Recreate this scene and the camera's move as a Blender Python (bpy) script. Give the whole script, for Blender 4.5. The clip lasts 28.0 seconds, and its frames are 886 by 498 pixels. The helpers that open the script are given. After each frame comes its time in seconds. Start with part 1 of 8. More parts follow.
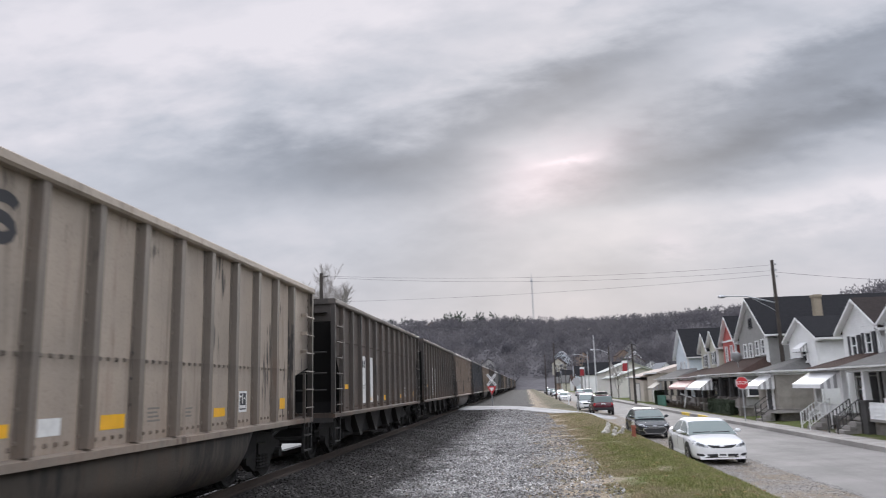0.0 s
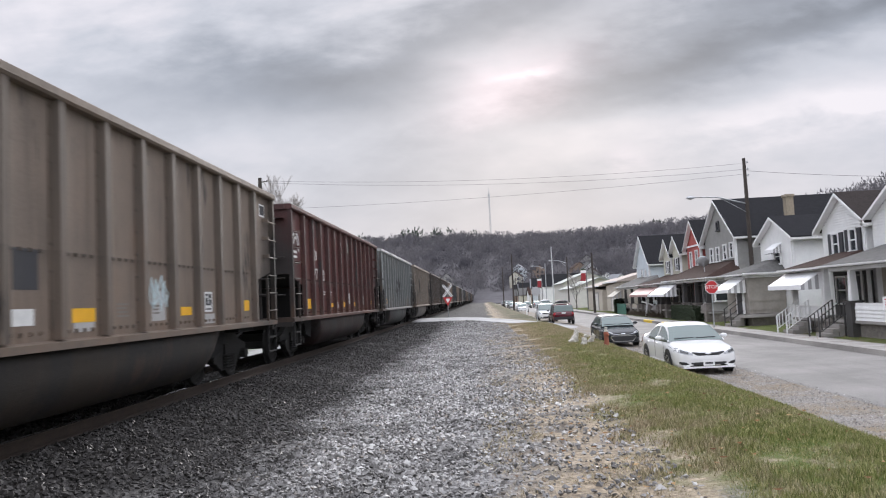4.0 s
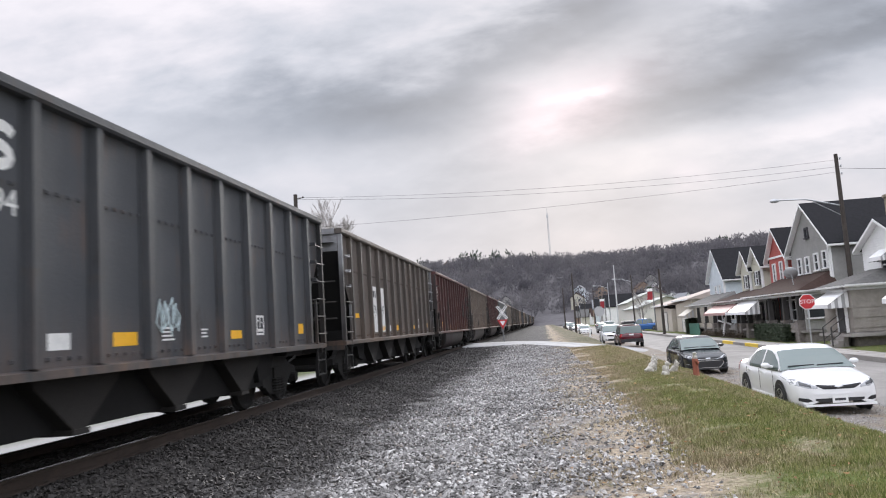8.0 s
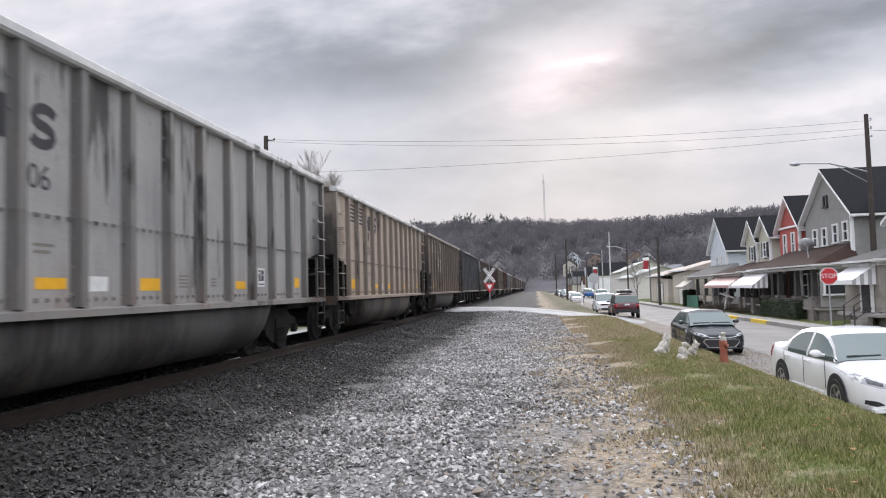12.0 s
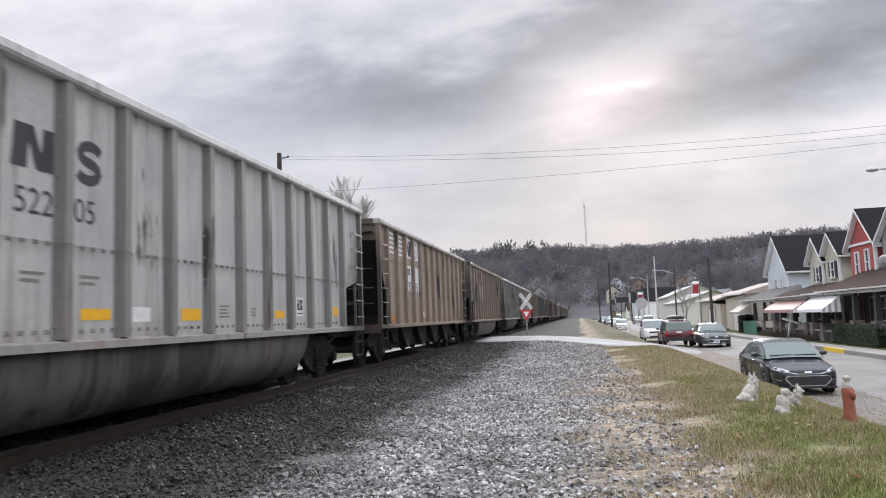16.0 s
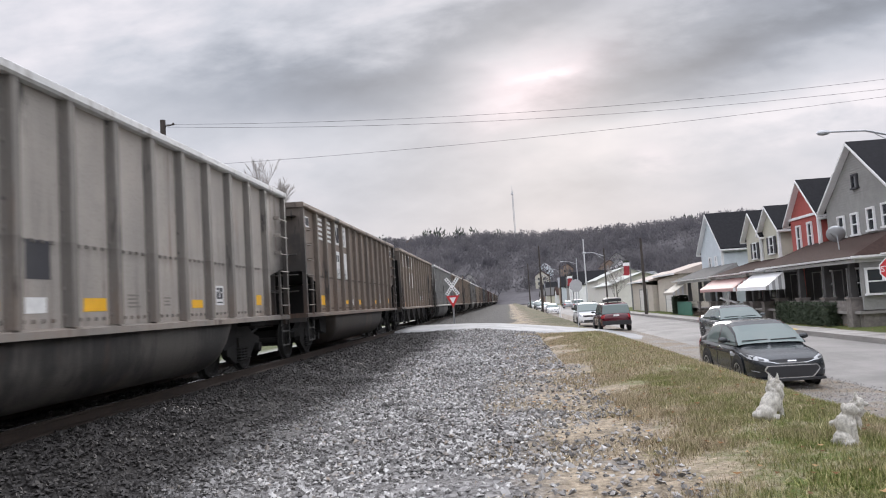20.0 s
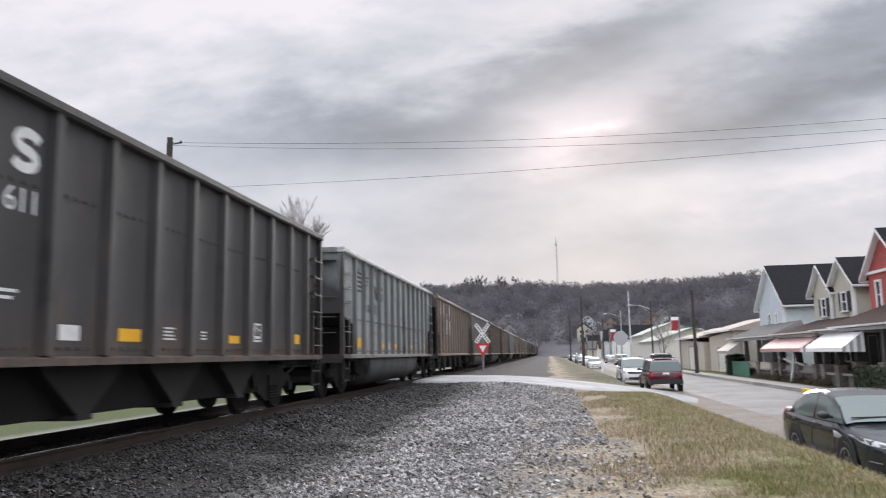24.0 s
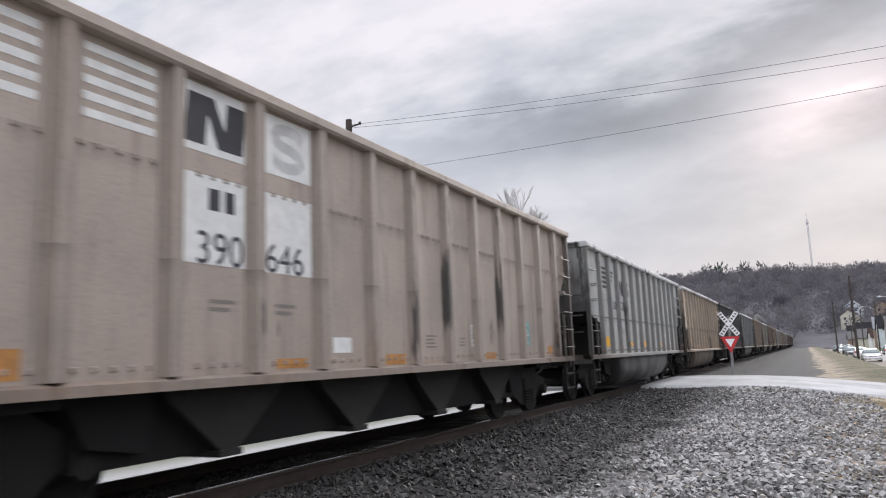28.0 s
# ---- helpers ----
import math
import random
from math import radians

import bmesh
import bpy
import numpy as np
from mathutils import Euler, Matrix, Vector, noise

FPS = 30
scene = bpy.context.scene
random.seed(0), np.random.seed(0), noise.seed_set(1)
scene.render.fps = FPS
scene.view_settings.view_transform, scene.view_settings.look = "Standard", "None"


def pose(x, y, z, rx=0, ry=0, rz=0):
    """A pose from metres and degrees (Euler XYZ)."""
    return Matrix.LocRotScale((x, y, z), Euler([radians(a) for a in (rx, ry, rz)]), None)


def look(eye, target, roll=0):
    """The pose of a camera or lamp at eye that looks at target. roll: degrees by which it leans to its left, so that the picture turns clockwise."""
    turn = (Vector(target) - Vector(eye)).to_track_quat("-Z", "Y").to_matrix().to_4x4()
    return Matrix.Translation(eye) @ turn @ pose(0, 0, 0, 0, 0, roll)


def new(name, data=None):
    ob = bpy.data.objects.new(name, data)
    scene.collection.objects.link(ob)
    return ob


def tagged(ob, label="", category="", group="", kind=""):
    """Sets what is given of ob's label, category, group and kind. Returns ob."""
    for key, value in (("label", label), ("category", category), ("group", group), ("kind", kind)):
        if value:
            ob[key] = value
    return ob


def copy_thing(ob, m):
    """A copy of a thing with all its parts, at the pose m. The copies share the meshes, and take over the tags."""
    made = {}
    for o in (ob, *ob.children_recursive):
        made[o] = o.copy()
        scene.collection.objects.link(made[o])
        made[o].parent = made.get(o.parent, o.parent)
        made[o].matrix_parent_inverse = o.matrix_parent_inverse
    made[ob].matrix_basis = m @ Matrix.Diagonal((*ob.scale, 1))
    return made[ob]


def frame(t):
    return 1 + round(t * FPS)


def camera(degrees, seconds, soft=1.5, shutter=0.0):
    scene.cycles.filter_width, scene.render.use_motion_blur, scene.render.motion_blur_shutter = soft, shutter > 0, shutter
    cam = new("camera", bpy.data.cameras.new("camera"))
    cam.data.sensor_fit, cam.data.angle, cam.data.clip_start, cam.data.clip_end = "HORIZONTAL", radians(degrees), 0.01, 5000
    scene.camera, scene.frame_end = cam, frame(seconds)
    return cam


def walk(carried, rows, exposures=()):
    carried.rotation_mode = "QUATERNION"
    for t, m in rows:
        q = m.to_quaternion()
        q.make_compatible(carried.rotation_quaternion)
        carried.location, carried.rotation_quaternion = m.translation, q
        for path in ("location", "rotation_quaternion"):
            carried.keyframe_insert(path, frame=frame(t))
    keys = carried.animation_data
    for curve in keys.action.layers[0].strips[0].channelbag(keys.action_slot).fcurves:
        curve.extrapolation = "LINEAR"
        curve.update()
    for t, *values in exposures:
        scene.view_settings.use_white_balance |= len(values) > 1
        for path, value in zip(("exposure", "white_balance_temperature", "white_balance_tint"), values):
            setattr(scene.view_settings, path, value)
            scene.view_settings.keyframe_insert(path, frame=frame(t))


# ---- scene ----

cam = camera(61.9, 28.0, soft=1.05, shutter=0.2)
PATH = [
    (0, (6.122, -1.238, 1.631), (5.919, 0.717, 1.999), -1.7),
    (0.5, (6.081, -0.875, 1.598), (6.117, 1.088, 1.982), -2.7),
    (1, (6.055, -0.389, 1.479), (6.272, 1.547, 1.934), -2.4),
    (1.5, (5.859, 0.121, 1.415), (5.978, 2.066, 1.864), -2.3),
    (2, (5.864, 0.646, 1.398), (5.957, 2.622, 1.689), -3.0),
    (2.5, (5.964, 1.267, 1.36), (6.071, 3.256, 1.538), -3.4),
    (3, (6.05, 1.845, 1.341), (6.121, 3.838, 1.487), -3.5),
    (3.5, (6.042, 2.478, 1.296), (6.019, 4.473, 1.434), -3.2),
    (4, (6.104, 3.048, 1.323), (6.004, 5.041, 1.463), -2.8),
    (4.5, (6.16, 3.655, 1.303), (5.954, 5.64, 1.442), -2.6),
    (6.5, (6.24, 6.087, 1.238), (5.932, 8.053, 1.439), -4.1),
    (7, (6.308, 6.668, 1.237), (6.015, 8.635, 1.447), -4.3),
    (7.5, (6.317, 7.251, 1.241), (6.027, 9.217, 1.459), -4.2),
    (8, (6.35, 7.75, 1.24), (6.095, 9.722, 1.453), -3.8),
    (8.5, (6.402, 8.256, 1.242), (6.179, 10.232, 1.448), -3.3),
    (9, (6.428, 8.84, 1.244), (6.236, 10.821, 1.438), -2.1),
    (9.5, (6.463, 9.413, 1.254), (6.293, 11.397, 1.433), -1.0),
    (10, (6.448, 9.979, 1.206), (6.3, 11.97, 1.334), 0.2),
    (10.5, (6.458, 10.573, 1.195), (6.359, 12.569, 1.257), 1.2),
    (11, (6.35, 11.053, 1.242), (6.151, 13.04, 1.359), 0.0),
    (11.5, (6.39, 11.514, 1.226), (6.199, 13.501, 1.342), -1.6),
    (12, (6.44, 12.085, 1.188), (6.195, 14.067, 1.299), -1.5),
    (12.5, (6.538, 12.647, 1.205), (6.245, 14.621, 1.336), -0.8),
    (13, (6.572, 13.155, 1.225), (6.231, 15.12, 1.378), -0.6),
    (13.5, (6.627, 13.612, 1.276), (6.262, 15.573, 1.429), -0.5),
    (15.5, (6.479, 15.642, 1.188), (6.091, 17.598, 1.342), -2.3),
    (16, (6.543, 16.169, 1.172), (6.192, 18.128, 1.362), -2.1),
    (16.5, (6.589, 16.708, 1.138), (6.289, 18.676, 1.33), -1.8),
    (17, (6.606, 17.344, 1.092), (6.337, 19.317, 1.282), -1.3),
    (17.5, (6.639, 17.974, 1.119), (6.401, 19.953, 1.285), -1.5),
    (18, (6.7, 18.584, 1.1), (6.5, 20.568, 1.249), -1.6),
    (18.5, (6.691, 19.165, 1.086), (6.519, 21.152, 1.224), -2.0),
    (19, (6.653, 19.773, 1.072), (6.498, 21.762, 1.213), -2.4),
    (19.5, (6.561, 20.278, 1.07), (6.403, 22.267, 1.206), -2.9),
    (20, (6.481, 20.748, 1.098), (6.315, 22.735, 1.248), -3.6),
    (20.5, (6.427, 21.327, 1.052), (6.253, 23.312, 1.224), -3.4),
    (21, (6.462, 21.939, 1.032), (6.308, 23.921, 1.251), -3.5),
    (21.5, (6.43, 22.52, 1.036), (6.254, 24.501, 1.249), -2.8),
    (23.5, (6.722, 24.206, 1.039), (6.554, 26.186, 1.263), -1.1),
    (24, (6.733, 24.72, 1.031), (6.46, 26.68, 1.315), -1.2),
    (24.5, (6.634, 25.278, 1.066), (5.993, 27.144, 1.392), 0.2),
    (25, (6.541, 25.917, 1.104), (5.647, 27.672, 1.453), 0.7),
    (25.5, (6.444, 26.427, 1.184), (5.483, 28.143, 1.545), 0.3),
    (26, (6.387, 26.942, 1.274), (5.674, 28.778, 1.618), -1.0),
    (26.5, (6.435, 27.579, 1.232), (5.804, 29.445, 1.579), -1.5),
    (27, (6.333, 28.318, 1.222), (5.675, 30.18, 1.54), -3.1),
    (28, (6.163, 29.96, 1.176), (5.306, 31.744, 1.467), -2.3),
]
walk(cam, [(t, look(eye, target, roll)) for t, eye, target, roll in PATH], exposures=[(0, 0.62, 6350, 10), (0.6, 0.56, 6300, 10), (1.1, 0.4, 5850, 10), (1.9, 0.38, 5550, 10), (2.3, 0.46, 5600, 10), (3.0, 0.68, 6050, 10), (4.0, 0.78, 6380, 10), (7, 0.87, 6450, 10), (9, 0.87, 6420, 10), (11, 0.82, 6420, 10), (17, 0.83, 6450, 10), (23.6, 0.79, 6480, 10), (25, 0.84, 6450, 10), (26, 0.92, 6520, 10), (27, 0.64, 6520, 10), (28, 0.8, 6450, 10)])

# ---- sky and light ----
SUN_AZ, SUN_EL = 4.2, 16.0      # degrees right of the track's direction, degrees above the horizon
sun_dir = Vector((math.sin(radians(SUN_AZ)) * math.cos(radians(SUN_EL)), math.cos(radians(SUN_AZ)) * math.cos(radians(SUN_EL)), math.sin(radians(SUN_EL))))


def math_node(nt, op, a, b=None, clamp=False):
    n = nt.nodes.new("ShaderNodeMath")
    n.operation, n.use_clamp = op, clamp
    for i, v in enumerate((a, b)):
        if v is None:
            continue
        if isinstance(v, (int, float)):
            n.inputs[i].default_value = v
        else:
            nt.links.new(v, n.inputs[i])
    return n.outputs[0]


def mix_col(nt, fac, a, b, mode="MIX"):
    n = nt.nodes.new("ShaderNodeMix")
    n.data_type, n.blend_type = "RGBA", mode
    for sock, v in ((n.inputs[0], fac), (n.inputs[6], a), (n.inputs[7], b)):
        if isinstance(v, (int, float)):
            sock.default_value = v
        elif isinstance(v, (tuple, list)):
            sock.default_value = (*v[:3], 1)
        else:
            nt.links.new(v, sock)
    return n.outputs[2]


def ramp(nt, fac, stops):
    n = nt.nodes.new("ShaderNodeValToRGB")
    el = n.color_ramp.elements
    while len(el) < len(stops):
        el.new(0.5)
    for e, (p, c) in zip(el, stops):
        e.position, e.color = p, (c, c, c, 1) if isinstance(c, (int, float)) else (*c, 1)
    nt.links.new(fac, n.inputs[0])
    return n.outputs[0]


def noise_tex(nt, vec, scale, detail=4, rough=0.55, dist=0.0):
    n = nt.nodes.new("ShaderNodeTexNoise")
    n.inputs["Scale"].default_value, n.inputs["Detail"].default_value = scale, detail
    n.inputs["Roughness"].default_value, n.inputs["Distortion"].default_value = rough, dist
    if vec is not None:
        nt.links.new(vec, n.inputs["Vector"])
    return n.outputs[0]


def mapping(nt, vec, scale=(1, 1, 1), rot=(0, 0, 0), loc=(0, 0, 0)):
    n = nt.nodes.new("ShaderNodeMapping")
    n.inputs["Scale"].default_value, n.inputs["Rotation"].default_value, n.inputs["Location"].default_value = scale, rot, loc
    nt.links.new(vec, n.inputs["Vector"])
    return n.outputs[0]


def make_world():
    w = bpy.data.worlds.new("overcast_sky")
    scene.world = w
    w.use_nodes = True
    nt = w.node_tree
    nt.nodes.clear()
    sky = nt.nodes.new("ShaderNodeTexSky")
    sky.sky_type, sky.sun_disc = "NISHITA", False
    sky.sun_elevation, sky.sun_rotation = radians(SUN_EL), radians(SUN_AZ)
    sky.dust_density, sky.air_density = 3.0, 1.5
    geo = nt.nodes.new("ShaderNodeTexCoord")
    sep = nt.nodes.new("ShaderNodeSeparateXYZ")
    nt.links.new(geo.outputs["Generated"], sep.inputs[0])
    # the deck of cloud, laid out on a flat sheet ahead: u to the right, w up, per metre towards the valley's end
    v = geo.outputs["Generated"]
    ahead = math_node(nt, "MAXIMUM", sep.outputs[1], 0.2)
    u0, w0 = math_node(nt, "DIVIDE", sep.outputs[0], ahead), math_node(nt, "DIVIDE", sep.outputs[2], ahead)
    flat = nt.nodes.new("ShaderNodeCombineXYZ")
    nt.links.new(u0, flat.inputs[0])
    nt.links.new(w0, flat.inputs[1])
    wisp = mapping(nt, flat.outputs[0], (1.0, 2.6, 1.0), (0, 0, radians(-19)), (1.3, 0.4, 0.0))
    big = noise_tex(nt, wisp, 3.0, 4, 0.5, 0.1)
    fine = noise_tex(nt, wisp, 8.0, 5, 0.55, 0.12)
    tuft = noise_tex(nt, mapping(nt, flat.outputs[0], (1.0, 1.8, 1.0), (0, 0, radians(-24)), (5.1, 2.0, 0.0)), 20.0, 5, 0.6, 0.1)
    u = math_node(nt, "ADD", u0, math_node(nt, "MULTIPLY", math_node(nt, "SUBTRACT", big, 0.5), 0.16))
    w = math_node(nt, "ADD", w0, math_node(nt, "MULTIPLY", math_node(nt, "SUBTRACT", fine, 0.5), 0.09))

    def roll(cu, cw, slope, long, thick, amount):
        """A long soft roll of cloud, tilted by its slope; a negative amount is a dark one."""
        a = math.atan(slope)
        du, dw = math_node(nt, "SUBTRACT", u, cu), math_node(nt, "SUBTRACT", w, cw)
        along = math_node(nt, "ADD", math_node(nt, "MULTIPLY", du, math.cos(a) / long), math_node(nt, "MULTIPLY", dw, math.sin(a) / long))
        across = math_node(nt, "SUBTRACT", math_node(nt, "MULTIPLY", dw, math.cos(a) / thick), math_node(nt, "MULTIPLY", du, math.sin(a) / thick))
        q = math_node(nt, "ADD", math_node(nt, "MULTIPLY", along, along), math_node(nt, "MULTIPLY", across, across))
        return math_node(nt, "MULTIPLY", math_node(nt, "POWER", 0.36788, q), amount)
    deck = math_node(nt, "ADD", 0.58, math_node(nt, "MULTIPLY", math_node(nt, "SUBTRACT", big, 0.5), 0.34))
    deck = math_node(nt, "ADD", deck, math_node(nt, "MULTIPLY", math_node(nt, "SUBTRACT", fine, 0.5), 0.22))
    deck = math_node(nt, "ADD", deck, math_node(nt, "MULTIPLY", math_node(nt, "SUBTRACT", tuft, 0.5), 0.06))
    for one in ((-0.3, 0.325, -0.08, 0.26, 0.065, -0.22), (0.02, 0.385, 0.35, 0.2, 0.045, -0.16), (0.52, 0.365, 0.27, 0.42, 0.036, -0.3), (0.45, 0.43, 0.4, 0.36, 0.045, -0.2), (0.15, 0.45, 0.35, 0.2, 0.035, -0.1), (-0.05, 0.47, 0.3, 0.14, 0.03, 0.08),
                (0.2, 0.56, 0.3, 0.12, 0.012, -0.12), (-0.28, 0.54, 0.1, 0.26, 0.07, 0.13), (-0.75, 0.55, 0.0, 0.35, 0.16, 0.15), (0.5, 0.235, 0.08, 0.26, 0.03, 0.17), (0.34, 0.445, 0.4, 0.12, 0.02, 0.07)):
        deck = math_node(nt, "ADD", deck, roll(*one))
    tone = ramp(nt, deck, [(0.2, (0.2, 0.22, 0.262)), (0.4, (0.362, 0.39, 0.455)), (0.56, (0.57, 0.588, 0.655)), (0.75, (0.83, 0.795, 0.845))])
    # thin haze at the horizon
    low = ramp(nt, sep.outputs[2], [(0.0, 1.0), (0.06, 0.85), (0.2, 0.0)])
    tone = mix_col(nt, math_node(nt, "MULTIPLY", low, 0.7), tone, (0.555, 0.552, 0.6))
    # the unseen sky overhead and behind is brightened to light ground and walls
    behind = ramp(nt, math_node(nt, "ADD", math_node(nt, "MULTIPLY", sep.outputs[1], 0.5), 0.5), [(0.35, 1.0), (0.82, 0.0)])
    over = math_node(nt, "ADD", 1.0, math_node(nt, "MULTIPLY", math_node(nt, "MAXIMUM", math_node(nt, "SUBTRACT", sep.outputs[2], 0.5), 0.0), 5.5))
    over = math_node(nt, "ADD", over, math_node(nt, "MULTIPLY", behind, 0.9))
    # the sun behind the deck: a soft pinkish place with a thin bright core
    glow = math_node(nt, "ADD", roll(0.05, 0.284, 0.4, 0.085, 0.047, 0.34), roll(0.08, 0.304, 0.3, 0.03, 0.009, 0.22))
    glow = math_node(nt, "ADD", glow, roll(0.2, 0.18, 0.1, 0.03, 0.014, 0.12))
    tone = mix_col(nt, 1.0, tone, mix_col(nt, glow, (0, 0, 0), (1.0, 0.72, 0.74)), "ADD")
    vm = nt.nodes.new("ShaderNodeVectorMath")
    vm.operation = "SCALE"
    nt.links.new(tone, vm.inputs[0])
    nt.links.new(over, vm.inputs["Scale"])
    bg1 = nt.nodes.new("ShaderNodeBackground")
    nt.links.new(vm.outputs[0], bg1.inputs[0])
    bg1.inputs[1].default_value = 0.64
    bg2 = nt.nodes.new("ShaderNodeBackground")
    nt.links.new(sky.outputs[0], bg2.inputs[0])
    bg2.inputs[1].default_value = 0.05
    mixs = nt.nodes.new("ShaderNodeMixShader")
    mixs.inputs[0].default_value = 0.03
    out = nt.nodes.new("ShaderNodeOutputWorld")
    nt.links.new(bg1.outputs[0], mixs.inputs[1])
    nt.links.new(bg2.outputs[0], mixs.inputs[2])
    nt.links.new(mixs.outputs[0], out.inputs[0])


make_world()
lamp = bpy.data.lights.new("sun", "SUN")
lamp.energy, lamp.angle, lamp.color = 1.0, radians(14), (1.0, 0.96, 0.92)
sun = new("sun", lamp)
sun.matrix_world = look((0, 0, 60), Vector((0, 0, 60)) - sun_dir)

# ---- materials ----
def material(name, rough=0.7, metal=0.0, spec=0.5):
    m = bpy.data.materials.new(name)
    m.use_nodes = True
    nt = m.node_tree
    b = nt.nodes["Principled BSDF"]
    b.inputs["Roughness"].default_value, b.inputs["Metallic"].default_value = rough, metal
    b.inputs["Specular IOR Level"].default_value = spec
    return m, nt, b


def coords(nt, kind="Object"):
    return nt.nodes.new("ShaderNodeTexCoord").outputs[kind]


def bump(nt, b, height, strength=0.3, dist=0.02):
    n = nt.nodes.new("ShaderNodeBump")
    n.inputs["Strength"].default_value, n.inputs["Distance"].default_value = strength, dist
    nt.links.new(height, n.inputs["Height"])
    nt.links.new(n.outputs[0], b.inputs["Normal"])


def plain(name, col, rough=0.6, metal=0.0, var=0.25, scale=6.0, bumps=0.1, spec=0.5, kind="Object"):
    """A worn surface: colour varied at two scales, roughness varied, fine relief."""
    m, nt, b = material(name, rough, metal, spec)
    v = coords(nt, kind)
    a = noise_tex(nt, v, scale, 5, 0.6)
    c = noise_tex(nt, v, scale * 9, 3, 0.6)
    f = math_node(nt, "ADD", math_node(nt, "MULTIPLY", a, 0.65), math_node(nt, "MULTIPLY", c, 0.35))
    lo = tuple(x * (1 - var) for x in col)
    hi = tuple(min(1, x * (1 + var)) for x in col)
    f = ramp(nt, f, [(0.32, 0.0), (0.68, 1.0)])
    nt.links.new(mix_col(nt, f, lo, hi), b.inputs["Base Color"])
    nt.links.new(math_node(nt, "ADD", math_node(nt, "MULTIPLY", a, 0.25), rough - 0.12, True), b.inputs["Roughness"])
    if bumps:
        bump(nt, b, c, bumps, 0.01)
    return m


def car_paint(name="freight_car_paint", sooty=0.0, lap=2.07):
    """Weathered freight car paint: the car's own colour, streaks of grime and rust that run down, dust."""
    m, nt, b = material(name, 0.6, 0.0, 0.4)
    info = nt.nodes.new("ShaderNodeObjectInfo")
    v = coords(nt)
    shift = nt.nodes.new("ShaderNodeVectorMath")
    shift.operation = "ADD"
    nt.links.new(v, shift.inputs[0])
    rnd = nt.nodes.new("ShaderNodeCombineXYZ")
    nt.links.new(math_node(nt, "MULTIPLY", info.outputs["Random"], 90.0), rnd.inputs[1])
    nt.links.new(rnd.outputs[0], shift.inputs[1])
    plainv = v
    v = shift.outputs[0]
    sep = nt.nodes.new("ShaderNodeSeparateXYZ")
    nt.links.new(plainv, sep.inputs[0])
    streak = noise_tex(nt, mapping(nt, v, (3.0, 3.0, 0.22)), 1.5, 6, 0.65, 0.3)
    drip = noise_tex(nt, mapping(nt, v, (9.0, 9.0, 0.5)), 1.5, 5, 0.6, 0.2)
    patch = noise_tex(nt, mapping(nt, v, (0.85, 0.85, 0.3)), 1.0, 6, 0.6, 0.4)
    cloud = noise_tex(nt, v, 0.9, 5, 0.6)
    fine = noise_tex(nt, v, 26, 3, 0.6)
    col = info.outputs["Color"]
    worn = mix_col(nt, 1.0, col, (1.5, 1.46, 1.42), "MULTIPLY")
    toned = mix_col(nt, math_node(nt, "MULTIPLY", ramp(nt, cloud, [(0.36, 0.0), (0.7, 1.0)]), 0.6), col, worn)
    grime = mix_col(nt, math_node(nt, "MULTIPLY", ramp(nt, streak, [(0.54, 0.0), (0.74, 1.0)]), 0.5), toned, (0.05, 0.044, 0.04))
    grime = mix_col(nt, math_node(nt, "MULTIPLY", ramp(nt, drip, [(0.6, 0.0), (0.76, 1.0)]), 0.3), grime, (0.06, 0.052, 0.046))
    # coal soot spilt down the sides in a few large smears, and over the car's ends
    darkening = ramp(nt, math_node(nt, "ADD", math_node(nt, "MULTIPLY", patch, 0.75), math_node(nt, "MULTIPLY", drip, 0.25)), [(0.575 - sooty, 0.0), (0.61 - sooty * 0.6, 1.0)])
    grime = mix_col(nt, math_node(nt, "MULTIPLY", darkening, 0.88), grime, (0.022, 0.021, 0.021))
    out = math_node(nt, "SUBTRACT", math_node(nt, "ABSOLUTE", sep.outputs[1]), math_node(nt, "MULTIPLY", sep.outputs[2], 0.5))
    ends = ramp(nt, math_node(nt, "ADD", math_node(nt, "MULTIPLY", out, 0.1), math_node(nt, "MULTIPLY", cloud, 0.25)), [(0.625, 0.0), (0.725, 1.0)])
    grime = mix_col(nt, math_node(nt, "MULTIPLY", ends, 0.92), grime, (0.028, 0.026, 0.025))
    # weeping below the half-height lap joint
    seam = math_node(nt, "MULTIPLY", ramp(nt, math_node(nt, "DIVIDE", math_node(nt, "SUBTRACT", sep.outputs[2], lap - 0.17), 0.17, True), [(0.0, 0.0), (0.85, 0.75), (0.97, 1.0), (1.0, 0.0)]), ramp(nt, drip, [(0.4, 0.12), (0.62, 0.6)]))
    grime = mix_col(nt, seam, grime, (0.06, 0.05, 0.042))
    rust = mix_col(nt, math_node(nt, "MULTIPLY", ramp(nt, math_node(nt, "MULTIPLY", cloud, streak), [(0.3, 0.0), (0.42, 1.0)]), 0.3), grime, (0.16, 0.085, 0.05))
    spot = mix_col(nt, math_node(nt, "MULTIPLY", ramp(nt, fine, [(0.3, 1.0), (0.45, 0.0)]), 0.25), rust, (0.08, 0.07, 0.06))
    foot = ramp(nt, math_node(nt, "DIVIDE", math_node(nt, "SUBTRACT", sep.outputs[2], 1.05), 0.8, True), [(0.0, 0.34), (0.25, 0.2), (1.0, 0.0)])
    foot = math_node(nt, "MULTIPLY", foot, ramp(nt, math_node(nt, "ADD", math_node(nt, "MULTIPLY", drip, 0.5), math_node(nt, "MULTIPLY", cloud, 0.5)), [(0.4, 0.0), (0.62, 1.0)]))
